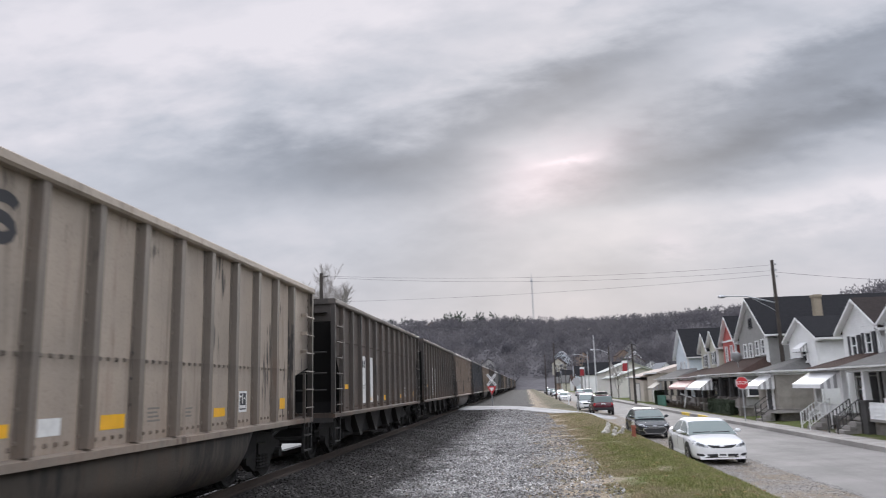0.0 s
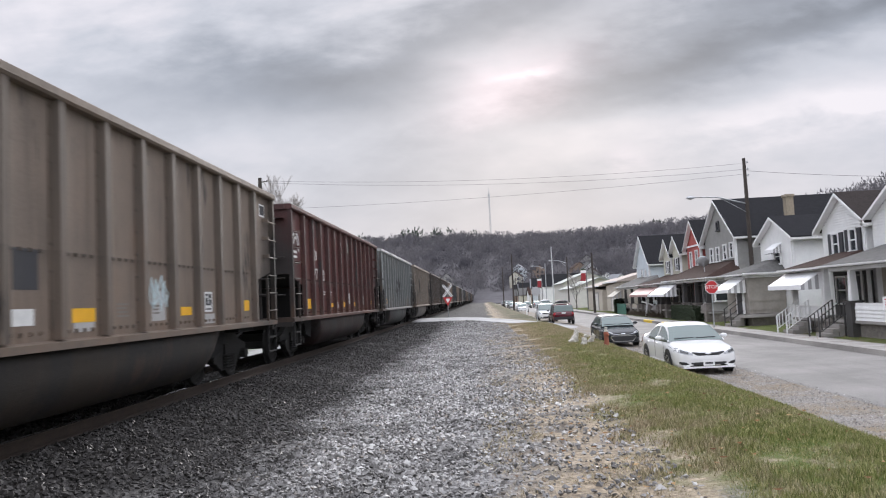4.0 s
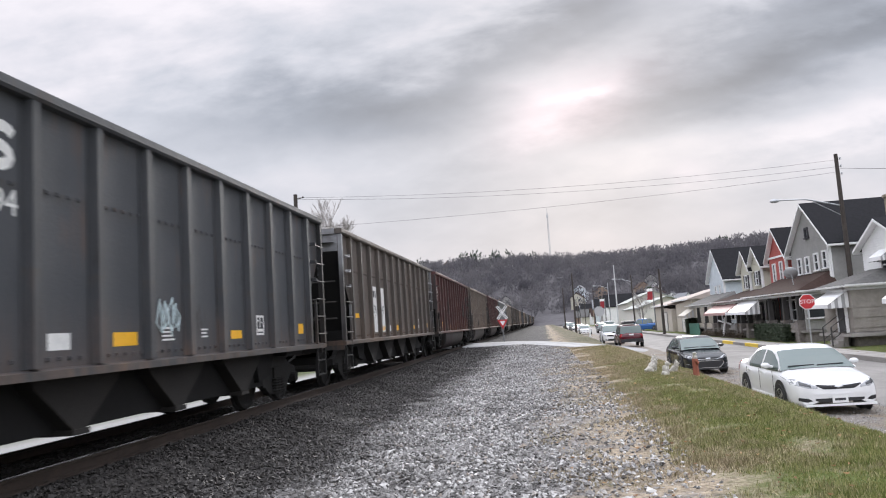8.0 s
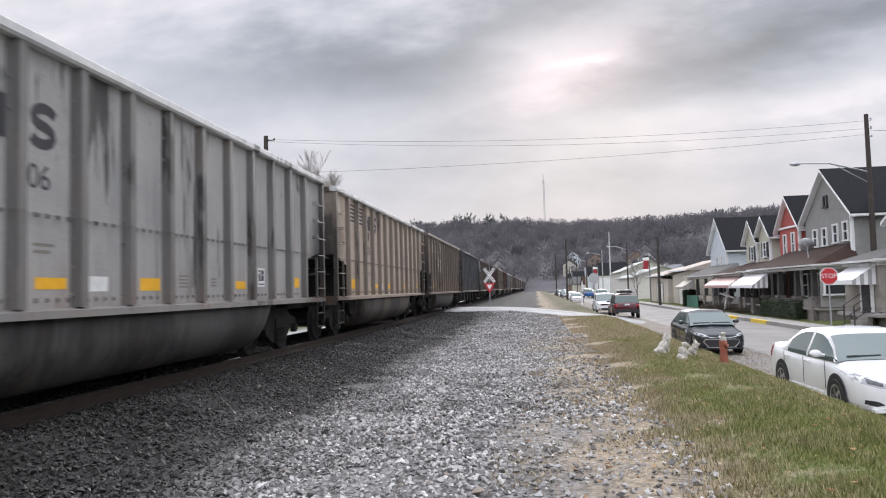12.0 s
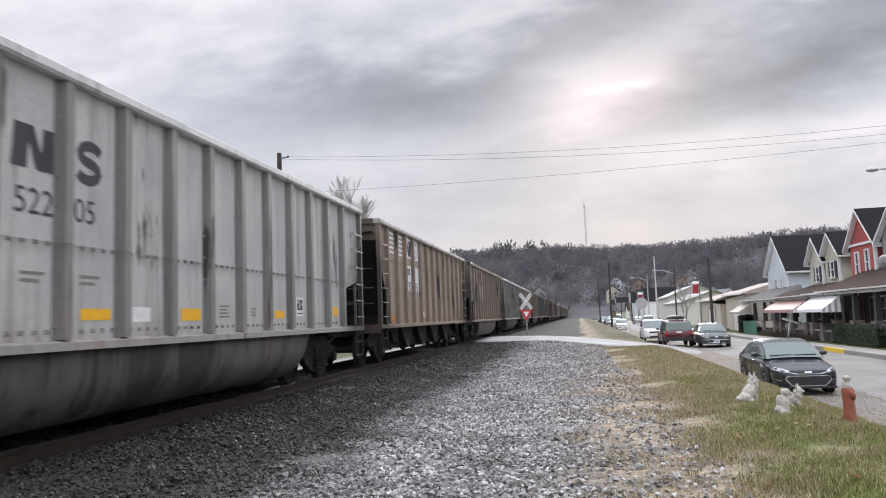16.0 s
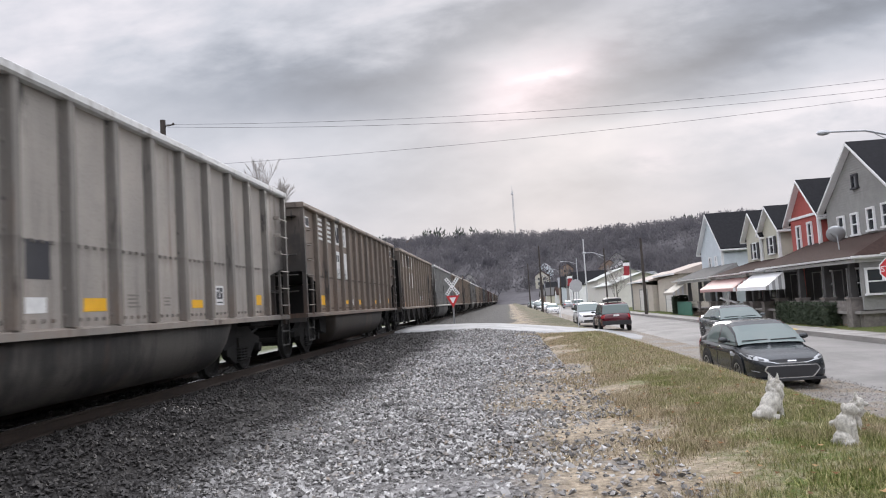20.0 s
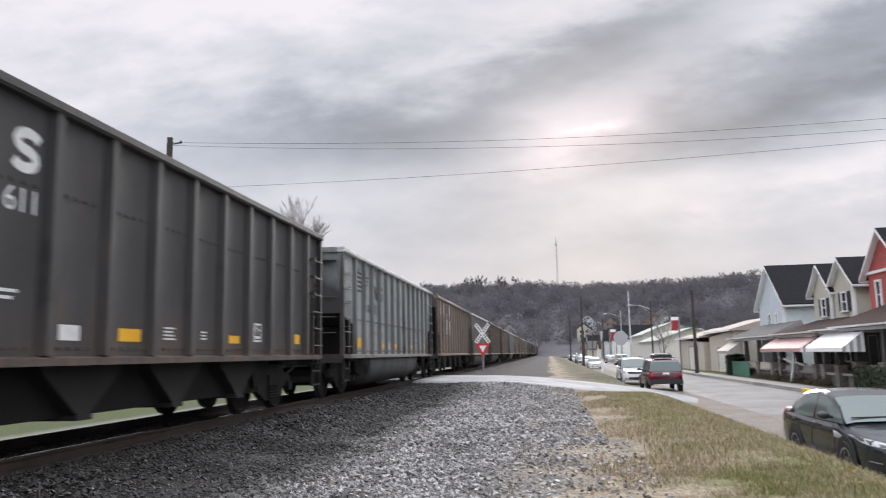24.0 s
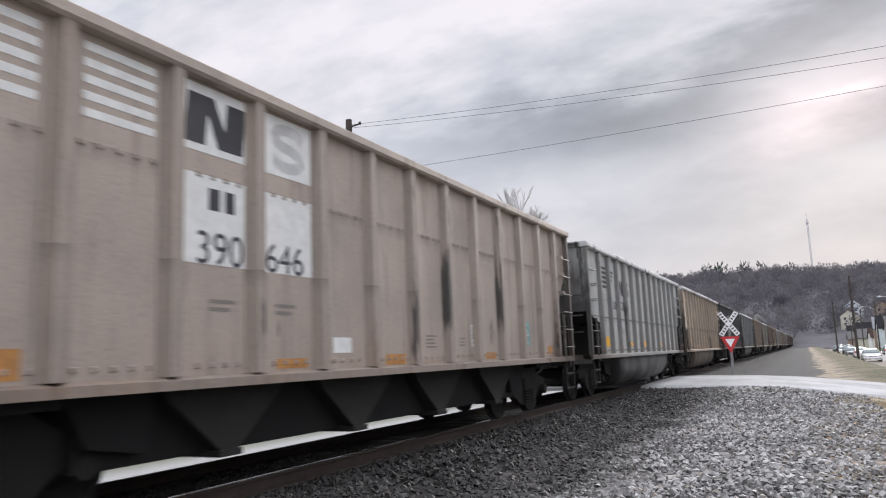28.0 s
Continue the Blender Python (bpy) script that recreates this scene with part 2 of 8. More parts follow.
    foot = math_node(nt, "MULTIPLY", foot, math_node(nt, "GREATER_THAN", sep.outputs[2], 1.0))
    spot = mix_col(nt, foot, spot, (0.2, 0.11, 0.062))
    nt.links.new(spot, b.inputs["Base Color"])
    bump(nt, b, math_node(nt, "ADD", fine, math_node(nt, "MULTIPLY", cloud, 2.0)), 0.16, 0.03)
    return m


def glass_mat(name="window_glass", tint=(0.03, 0.034, 0.038)):
    m, nt, b = material(name, 0.06, 0.0, 0.8)
    b.inputs["Base Color"].default_value = (*tint, 1)
    v = noise_tex(nt, coords(nt), 2.5, 2, 0.5)
    bump(nt, b, v, 0.05, 0.02)
    return m


M = {}
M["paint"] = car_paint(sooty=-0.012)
# grimy pocket steel, with the shade beneath the car in its colour
M["pocket"] = plain("grimy_shaded_pocket_steel", (0.018, 0.016, 0.0145), 0.85, 0.1, 0.4, 4, 0.3)
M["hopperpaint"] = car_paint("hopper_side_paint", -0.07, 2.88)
# coal smears on the tubs, widened to stand in for shade as well
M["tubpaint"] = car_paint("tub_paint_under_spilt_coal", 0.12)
# underframe and trucks: dirt plus the shade under the cars, painted in
M["under"] = plain("grimy_shaded_black_steel", (0.008, 0.0075, 0.0075), 0.9, 0.1, 0.4, 4, 0.2)
M["truck"] = plain("cast_steel_dust_and_shade", (0.014, 0.013, 0.012), 0.85, 0.1, 0.4, 7, 0.3)
M["rail_side"] = plain("rusty_rail", (0.045, 0.032, 0.025), 0.85, 0.1, 0.4, 5, 0.25)
M["rail_top"] = plain("polished_rail_head", (0.62, 0.62, 0.62), 0.22, 1.0, 0.15, 8, 0.03)
M["tie"] = plain("creosoted_tie", (0.05, 0.042, 0.036), 0.9, 0, 0.4, 6, 0.5)
M["coal"] = plain("coal_load", (0.018, 0.018, 0.019), 0.6, 0, 0.5, 14, 0.9)
M["white"] = plain("white_stencil", (0.72, 0.72, 0.7), 0.6, 0, 0.15, 8, 0)
M["yellow"] = plain("yellow_reflector", (0.85, 0.45, 0.02), 0.45, 0, 0.12, 8, 0)
M["old_yellow"] = plain("rusty_faded_reflector", (0.42, 0.2, 0.06), 0.7, 0, 0.35, 9, 0)
M["dark"] = plain("dark_stencil", (0.045, 0.045, 0.05), 0.7, 0, 0.2, 8, 0)
M["teal"] = plain("teal_placard", (0.08, 0.3, 0.3), 0.6, 0, 0.2, 8, 0)
M["greystencil"] = plain("faded_stencil", (0.2, 0.18, 0.16), 0.7, 0, 0.2, 8, 0)
M["galv"] = plain("galvanised_steel", (0.45, 0.46, 0.47), 0.45, 0.7, 0.15, 12, 0.05)
M["woodpole"] = plain("weathered_pole_wood", (0.05, 0.041, 0.035), 0.9, 0, 0.35, 3, 0.5)
M["trim"] = plain("white_trim_paint", (0.78, 0.78, 0.77), 0.5, 0, 0.08, 5, 0.05)
M["glass"] = glass_mat()
M["black"] = plain("black_rubber", (0.02, 0.02, 0.021), 0.7, 0, 0.2, 8, 0.1)
M["red"] = plain("red_sign_sheet", (0.5, 0.03, 0.035), 0.4, 0, 0.1, 8, 0)

# ---- mesh tools ----
def box(bm, c, s, rot=None):
    """A box of full size s at c."""
    vs = []
    for dx in (-0.5, 0.5):
        for dy in (-0.5, 0.5):
            for dz in (-0.5, 0.5):
                p = Vector((dx * s[0], dy * s[1], dz * s[2]))
                if rot is not None:
                    p = rot @ p
                vs.append(bm.verts.new(p + Vector(c)))
    for f in ((0, 1, 3, 2), (4, 6, 7, 5), (0, 4, 5, 1), (2, 3, 7, 6), (0, 2, 6, 4), (1, 5, 7, 3)):
        bm.faces.new([vs[i] for i in f])
    return vs


def prism(bm, pts, axis, a, b):
    """A prism: the outline pts (in the two other axes, in xyz order) from a to b along axis (0, 1, 2)."""
    def at(p, v):
        q = list(p)
        q.insert(axis, v)
        return bm.verts.new(q)
    lo, hi = [at(p, a) for p in pts], [at(p, b) for p in pts]
    n = len(pts)
    for i in range(n):
        j = (i + 1) % n
        bm.faces.new((lo[i], lo[j], hi[j], hi[i]))
    bm.faces.new(lo[::-1])
    bm.faces.new(hi)
    return lo + hi


def tube(bm, p, q, r, n=8, r2=None, caps=True):
    """A round bar from p to q, tapered to r2."""
    p, q = Vector(p), Vector(q)
    r2 = r if r2 is None else r2
    d = (q - p).normalized()
    u = d.orthogonal().normalized()
    w = d.cross(u)
    a, b = [], []
    for i in range(n):
        t = 2 * math.pi * i / n
        o = u * math.cos(t) + w * math.sin(t)
        a.append(bm.verts.new(p + o * r))
        b.append(bm.verts.new(q + o * r2))
    for i in range(n):
        j = (i + 1) % n
        bm.faces.new((a[i], a[j], b[j], b[i]))
    if caps:
        bm.faces.new(a[::-1])
        bm.faces.new(b)


def cable(bm, pts, r, n=4):
    """One bent round bar through all the points."""
    pts = [Vector(p) for p in pts]
    rings = []
    for k, p in enumerate(pts):
        d = (pts[min(k + 1, len(pts) - 1)] - pts[max(k - 1, 0)]).normalized()
        u = d.cross(Vector((0, 0, 1)) if abs(d.z) < 0.9 else Vector((0, 1, 0))).normalized()
        w = d.cross(u)
        rings.append([bm.verts.new(p + (u * math.cos(2 * math.pi * i / n) + w * math.sin(2 * math.pi * i / n)) * r) for i in range(n)])
    for a, b in zip(rings, rings[1:]):
        for i in range(n):
            j = (i + 1) % n
            bm.faces.new((a[i], a[j], b[j], b[i]))
    bm.faces.new(rings[0][::-1])
    bm.faces.new(rings[-1])


def lathe(bm, prof, n=16, axis="Z", c=(0, 0, 0)):
    """A turned body: prof is a list of (radius, height)."""
    rings = []
    for r, h in prof:
        ring = []
        for i in range(n):
            t = 2 * math.pi * i / n
            x, y = r * math.cos(t), r * math.sin(t)
            p = (x, y, h) if axis == "Z" else ((h, x, y) if axis == "X" else (x, h, y))
            ring.append(bm.verts.new(Vector(p) + Vector(c)))
        rings.append(ring)
    for a, b in zip(rings, rings[1:]):
        for i in range(n):
            j = (i + 1) % n
            bm.faces.new((a[i], a[j], b[j], b[i]))
    bm.faces.new(rings[0][::-1])
    bm.faces.new(rings[-1])


def quad(bm, *pts):
    return bm.faces.new([bm.verts.new(p) for p in pts])


def mesh_of(bm, name, mat, smooth=False, bevel=0.0, fix=True):
    if fix:
        bmesh.ops.recalc_face_normals(bm, faces=bm.faces)
    if bevel:
        bmesh.ops.bevel(bm, geom=list(bm.edges), offset=bevel, segments=1, affect="EDGES", clamp_overlap=True)
    me = bpy.data.meshes.new(name)
    bm.to_mesh(me)
    bm.free()
    for mt in (mat if isinstance(mat, (list, tuple)) else [mat]):
        me.materials.append(mt)
    if smooth:
        for p in me.polygons:
            p.use_smooth = True
    return me


def part(name, bm, mat, parent, label="", smooth=False, bevel=0.0, colour=None):
    ob = new(name, mesh_of(bm, name, mat, smooth, bevel))
    ob.parent = parent
    if label:
        ob["label"] = label
    if colour:
        ob.color = (*colour, 1)
    return ob


def thing(name, label, category, group="", m=None, kind=""):
    ob = new(name)
    ob.empty_display_size = 0.2
    if m is not None:
        ob.matrix_basis = m
    return tagged(ob, label, category, group, kind)


def structure(name, bm, mat, label, category="", smooth=False):
    return tagged(new(name, mesh_of(bm, name, mat, smooth)), label, category, kind="structure")


def B():
    return bmesh.new()


def text_mesh(body, size, name="lettering"):
    cu = bpy.data.curves.new(name, "FONT")
    cu.body, cu.size, cu.extrude = body, size, 0.0015
    cu.align_x, cu.align_y = "CENTER", "CENTER"
    ob = bpy.data.objects.new(name, cu)
    me = bpy.data.meshes.new_from_object(ob)
    bpy.data.objects.remove(ob)
    return me

# ---- ground ----
PROFILE = [(-400, 14), (-160, 2), (-60, -0.6), (-16, -0.75), (-6, -0.7), (-3.2, -0.62), (-1.9, -0.22), (-1.3, -0.17), (1.3, -0.17), (1.75, -0.2), (2.6, -0.42),
           (3.4, -0.5), (6.0, -0.46), (7.6, -0.43), (8.6, -0.35), (9.8, -0.33), (10.4, -0.46), (11.1, -0.86), (11.8, -1.15), (13.2, -1.19), (19.0, -1.19), (21.0, -0.99), (26.0, -0.9), (40, -0.5), (90, 5), (400, 60)]
CROSS_Y0, CROSS_Y1 = 56.0, 64.5     # the level crossing


def ground_z(x, y=0.0):
    for (x0, z0), (x1, z1) in zip(PROFILE, PROFILE[1:]):
        if x0 <= x <= x1:
            z = z0 + (z1 - z0) * (x - x0) / (x1 - x0)
            break
    else:
        z = PROFILE[0][1] if x < 0 else PROFILE[-1][1]
    # the crossing's ramp up to the rails
    if 1.0 < x < 14.0:
        w = max(0.0, 1 - max(CROSS_Y0 - 1 - y, y - CROSS_Y1 - 1, 0) / 5.0)
        if w > 0:
            ramp_z = -0.1 if x < 5 else -0.1 - 1.06 * (x - 5) / 9.0
            z = z + (ramp_z - 0.06 - z) * w
    return z


def verge_dryness(nt, v):
    """How dry the verge is from place to place: blotches, a dry rim along the stones, drier towards the crossing."""
    sep = nt.nodes.new("ShaderNodeSeparateXYZ")
    nt.links.new(v, sep.inputs[0])
    blotch = math_node(nt, "ADD", math_node(nt, "MULTIPLY", noise_tex(nt, v, 0.75, 5, 0.62), 0.4), math_node(nt, "MULTIPLY", noise_tex(nt, v, 4.5, 6, 0.72), 0.6))
    edge = ramp(nt, math_node(nt, "DIVIDE", math_node(nt, "SUBTRACT", sep.outputs[0], 7.3), 1.5, True), [(0.0, 0.16), (1.0, 0.0)])
    far = ramp(nt, math_node(nt, "DIVIDE", math_node(nt, "SUBTRACT", sep.outputs[1], 21.0), 18.0, True), [(0.0, 0.0), (0.5, 0.06), (1.0, 0.1)])
    return ramp(nt, math_node(nt, "ADD", blotch, math_node(nt, "ADD", edge, far)), [(0.47, 0.0), (0.66, 1.0)]), sep


def ground_material():
    """Ballast, trampled gravel, dry and green grass and bare roadside, by place across the valley."""
    m, nt, b = material("lineside_ground", 0.95, 0, 0.2)
    v = coords(nt)
    dryness, sep = verge_dryness(nt, v)
    wob = noise_tex(nt, v, 0.55, 5, 0.6)
    x = math_node(nt, "ADD", sep.outputs[0], math_node(nt, "MULTIPLY", math_node(nt, "SUBTRACT", wob, 0.5), 2.6))
    n1 = noise_tex(nt, v, 24, 4, 0.7)
    n2 = noise_tex(nt, v, 1.3, 5, 0.6)
    vor = nt.nodes.new("ShaderNodeTexVoronoi")
    vor.inputs["Scale"].default_value = 21
    nt.links.new(v, vor.inputs["Vector"])
    vb = nt.nodes.new("ShaderNodeRGBToBW")
    nt.links.new(vor.outputs["Color"], vb.inputs[0])
    stone = mix_col(nt, ramp(nt, vb.outputs[0], [(0.15, 0.0), (0.85, 1.0)]), (0.085, 0.08, 0.077), (0.28, 0.272, 0.265))
    stone = mix_col(nt, math_node(nt, "MULTIPLY", ramp(nt, n2, [(0.5, 0.0), (0.72, 1.0)]), 0.6), stone, (0.07, 0.061, 0.055))
    # the stones get darker towards the crossing
    toned = ramp(nt, math_node(nt, "DIVIDE", math_node(nt, "SUBTRACT", sep.outputs[1], 27.0), 14.0, True), [(0.0, 0.0), (1.0, 0.25)])
    stone = mix_col(nt, toned, stone, (0.03, 0.028, 0.027))
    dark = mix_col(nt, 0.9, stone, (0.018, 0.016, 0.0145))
    straw = mix_col(nt, ramp(nt, noise_tex(nt, v, 11, 6, 0.75), [(0.35, 0.0), (0.65, 1.0)]), (0.15, 0.12, 0.085), (0.43, 0.355, 0.26))
    soil = mix_col(nt, n1, (0.04, 0.033, 0.028), (0.13, 0.108, 0.088))
    rim = mix_col(nt, ramp(nt, math_node(nt, "ADD", n2, math_node(nt, "MULTIPLY", n1, 0.3)), [(0.5, 0.0), (0.64, 1.0)]), mix_col(nt, ramp(nt, noise_tex(nt, v, 0.9, 5, 0.6), [(0.44, 0.0), (0.6, 1.0)]), stone, soil), straw)
    green = mix_col(nt, n1, (0.045, 0.065, 0.014), (0.14, 0.17, 0.045))
    green = mix_col(nt, dryness, green, straw)
    bare = mix_col(nt, vb.outputs[0], (0.15, 0.138, 0.127), (0.3, 0.278, 0.258))
    bare = mix_col(nt, ramp(nt, noise_tex(nt, v, 0.8, 6, 0.7), [(0.44, 0.0), (0.6, 0.9)]), bare, mix_col(nt, n1, (0.13, 0.1, 0.068), (0.3, 0.245, 0.175)))
    # past the crossing the grass is thin and tan
    beyond = ramp(nt, math_node(nt, "DIVIDE", math_node(nt, "SUBTRACT", sep.outputs[1], 62.0), 6.0, True), [(0.0, 0.0), (1.0, 0.8)])
    green = mix_col(nt, beyond, green, mix_col(nt, ramp(nt, noise_tex(nt, v, 0.35, 5, 0.65), [(0.4, 0.0), (0.6, 1.0)]), (0.13, 0.108, 0.075), (0.062, 0.064, 0.036)))

    def step(a, wide):
        return ramp(nt, math_node(nt, "DIVIDE", math_node(nt, "SUBTRACT", x, a - wide), 2 * wide, True), [(0.0, 0.0), (1.0, 1.0)])
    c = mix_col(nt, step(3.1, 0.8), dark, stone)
    c = mix_col(nt, step(6.5, 0.5), c, rim)
    c = mix_col(nt, step(7.9, 0.4), c, green)
    c = mix_col(nt, step(11.2, 0.3), c, bare)
    c = mix_col(nt, step(20.45, 0.2), c, mix_col(nt, n1, (0.05, 0.07, 0.02), (0.15, 0.165, 0.055)))
    past = ramp(nt, math_node(nt, "DIVIDE", math_node(nt, "SUBTRACT", sep.outputs[1], 63.0), 5.0, True), [(0.0, 0.0), (1.0, 0.8)])
    c = mix_col(nt, math_node(nt, "MULTIPLY", past, math_node(nt, "LESS_THAN", x, 6.8)), c, mix_col(nt, n2, (0.03, 0.028, 0.027), (0.1, 0.095, 0.09)))
    pale = ramp(nt, math_node(nt, "DIVIDE", math_node(nt, "ADD", sep.outputs[0], 2.6), 0.6, True), [(0.0, 1.0), (1.0, 0.0)])
    c = mix_col(nt, pale, c, mix_col(nt, n1, (0.24, 0.235, 0.225), (0.4, 0.395, 0.38)))
    left = ramp(nt, math_node(nt, "DIVIDE", math_node(nt, "ADD", sep.outputs[0], 6.6), 1.6, True), [(0.0, 1.0), (1.0, 0.0)])
    c = mix_col(nt, left, c, mix_col(nt, n1, (0.045, 0.06, 0.025), (0.12, 0.13, 0.06)))
    nt.links.new(c, b.inputs["Base Color"])
    bump(nt, b, math_node(nt, "ADD", n1, vor.outputs["Distance"]), 0.7, 0.03)
    return m


def make_ground():
    xs = [-400, -300, -200, -120, -80, -50, -30, -20, -12, -8] + [-6 + 0.4 * i for i in range(70)] + [23, 26, 32, 40, 60, 90, 150, 250, 400]
    ys = [-120, -60, -30, -15] + [-8 + 0.8 * i for i in range(110)] + [82 + 4 * i for i in range(25)] + [200, 240, 300, 400, 550, 800]
    nx, ny = len(xs), len(ys)
    co = np.zeros((ny, nx, 3), np.float32)
    for j, y in enumerate(ys):
        for i, x in enumerate(xs):
            z = ground_z(x, y)
            if 1.6 < x < 11.5 and not CROSS_Y0 - 4 < y < CROSS_Y1 + 4:
                z += 0.05 * noise.noise((x * 0.9, y * 0.9, 0)) + 0.02 * noise.noise((x * 3, y * 3, 5))
            co[j, i] = (x, y, z)
    me = bpy.data.meshes.new("ground")
    q = np.arange(nx * ny).reshape(ny, nx)
    faces = np.stack([q[:-1, :-1], q[:-1, 1:], q[1:, 1:], q[1:, :-1]], -1).reshape(-1, 4)
    me.from_pydata(co.reshape(-1, 3).tolist(), [], faces.tolist())
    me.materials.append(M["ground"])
    for p in me.polygons:
        p.use_smooth = True
    return tagged(new("ground", me), "grey ballast, dry grass and green verge along the railway", "ground", kind="structure")


M["ground"] = ground_material()
make_ground()


def asphalt(name, base, crack=True):
    m, nt, b = material(name, 0.85, 0, 0.3)
    v = coords(nt)
    a = noise_tex(nt, v, 0.35, 6, 0.65)
    c = noise_tex(nt, v, 60, 3, 0.7)
    col = mix_col(nt, ramp(nt, a, [(0.35, 0.0), (0.65, 1.0)]), tuple(0.78 * k for k in base), tuple(1.25 * k for k in base))
    col = mix_col(nt, math_node(nt, "MULTIPLY", ramp(nt, c, [(0.3, 1.0), (0.6, 0.0)]), 0.45), col, tuple(0.5 * k for k in base))
    long = noise_tex(nt, mapping(nt, v, (1.0, 0.06, 1)), 1.6, 4, 0.6)
    col = mix_col(nt, math_node(nt, "MULTIPLY", ramp(nt, long, [(0.5, 0.0), (0.7, 1.0)]), 0.35), col, tuple(0.62 * k for k in base))
    nt.links.new(col, b.inputs["Base Color"])
    bump(nt, b, c, 0.35, 0.008)
    return m


M["asphalt"] = asphalt("worn_grey_asphalt", (0.215, 0.204, 0.194))
M["crossing"] = asphalt("pale_worn_crossing_asphalt", (0.3, 0.3, 0.3))
M["concrete"] = asphalt("pavement_concrete", (0.34, 0.32, 0.3))
M["yellowpaint"] = plain("yellow_kerb_paint", (0.72, 0.5, 0.05), 0.7, 0, 0.2, 8, 0.2)


def make_road():
    bm = B()
    ys = [-60 + 6 * i for i in range(50)] + [250, 300, 400, 600]
    for y0, y1 in zip(ys, ys[1:]):
        for (xa, za), (xb, zb) in (((13.85, -1.186), (16.4, -1.12)), ((16.4, -1.12), (19.05, -1.175))):
            quad(bm, (xa, y0, za), (xb, y0, zb), (xb, y1, zb), (xa, y1, za))
    bmesh.ops.remove_doubles(bm, verts=bm.verts, dist=0.001)
    structure("road", bm, M["asphalt"], "worn grey asphalt street beside the railway", "road")
    # the far kerb and the pavement slabs behind it
    bm = B()
    for y0 in range(-30, 160, 3):
        box(bm, (19.13, y0 + 1.5, -1.13), (0.17, 2.985, 0.3))
    structure("kerb", bm, M["concrete"], "concrete kerb along the street", "kerb")
    pav = structure("pavement", B(), M["concrete"], "concrete slab pavement", "pavement")
    bm = B()
    box(bm, (0, 0, 0), (1.16, 1.485, 0.16))
    slab = mesh_of(bm, "slab", M["concrete"], bevel=0.01)
    for i in range(110):
        y = -16 + 1.5 * i
        ob = new("slab", slab)
        ob.parent = pav
        ob.matrix_basis = pose(19.81, y, -1.065 + 0.006 * math.sin(i * 2.3), 0.2 * math.sin(i * 1.7), 0.15 * math.cos(i), 0)
    for y0, y1 in ((55.0, 58.0), (61.0, 64.0)):
        bm = B()
        box(bm, (19.13, (y0 + y1) / 2, -1.12), (0.19, y1 - y0, 0.3))
        structure("kerb_paint", bm, M["yellowpaint"], "yellow painted kerb", "kerb")


make_road()


def make_crossing():
    """The asphalt ramp that climbs from the street over the rails."""
    prof = [(0.98, -0.03), (2.2, -0.05), (4.2, -0.09), (6.0, -0.2), (9.0, -0.55), (11.5, -0.9), (13.2, -1.15)]
    bm = B()
    rows = []
    for x, z in prof:
        f = min(1, max(0, (x - 6) / 7))
        y0, y1 = CROSS_Y0 - 1.0 * f, CROSS_Y1 + 1.5 * f
        rows.append([bm.verts.new((x, y0 - 0.5, z - 0.14)), bm.verts.new((x, y0, z)), bm.verts.new((x, (y0 + y1) / 2, z + 0.03)), bm.verts.new((x, y1, z)), bm.verts.new((x, y1 + 0.5, z - 0.14))])
    for a, c in zip(rows, rows[1:]):
        for i in range(4):
            bm.faces.new((a[i], a[i + 1], c[i + 1], c[i]))
    structure("crossing", bm, M["crossing"], "pale asphalt level crossing ramp over the rails", "level crossing")
    bm = B()
    box(bm, (0, 60.2, -0.06), (1.26, 8.4, 0.1))
    box(bm, (-2.2, 60.2, -0.1), (2.5, 8.4, 0.12))
    structure("crossing_panel", bm, M["crossing"], "crossing surface between the rails", "level crossing")


make_crossing()


def make_track():
    for x in (-0.7525, 0.7525):
        ob = thing("rail", "rusty steel rail with a polished head", "rail", "rails of the track")
        bm = B()
        prism(bm, [(x - 0.075, -0.172), (x + 0.075, -0.172), (x + 0.07, -0.155), (x + 0.012, -0.135), (x + 0.01, -0.045), (x + 0.036, -0.035), (x + 0.036, -0.006), (x - 0.036, -0.006), (x - 0.036, -0.035), (x - 0.01, -0.045), (x - 0.012, -0.135), (x - 0.07, -0.155)], 1, -80, 760)
        part("web", bm, M["rail_side"], ob)
        bm = B()
        prism(bm, [(x - 0.034, -0.0055), (x + 0.034, -0.0055), (x + 0.03, 0.0), (x - 0.03, 0.0)], 1, -80, 760)
        part("head", bm, M["rail_top"], ob, "polished running surface")
    bm = B()
    box(bm, (0, 0, -0.255), (2.6, 0.23, 0.17))
    tie = mesh_of(bm, "railway_tie", M["tie"], bevel=0.012)
    bed = tagged(new("track_ties"), "creosoted wooden ties bedded in ballast", "railway ties", kind="structure")
    for i in range(190):
        ob = new("tie", tie)
        ob.parent = bed
        ob.matrix_basis = pose(random.uniform(-0.03, 0.03), -12 + 0.53 * i, random.uniform(-0.004, 0.004), 0, 0, random.uniform(-0.8, 0.8))


make_track()

# ---- the train ----
CAR_L, SPEED, GAP0 = 16.0, 13.103, 14.75      # metres over couplers, metres a second, the front of the first car at the start
HALF, TOPZ, SILL = 7.25, 3.85, 1.1
POSTS = [-5.91 + 0.985 * i for i in range(13)]
HPOSTS = [-6.3 + 1.05 * i for i in range(13)]


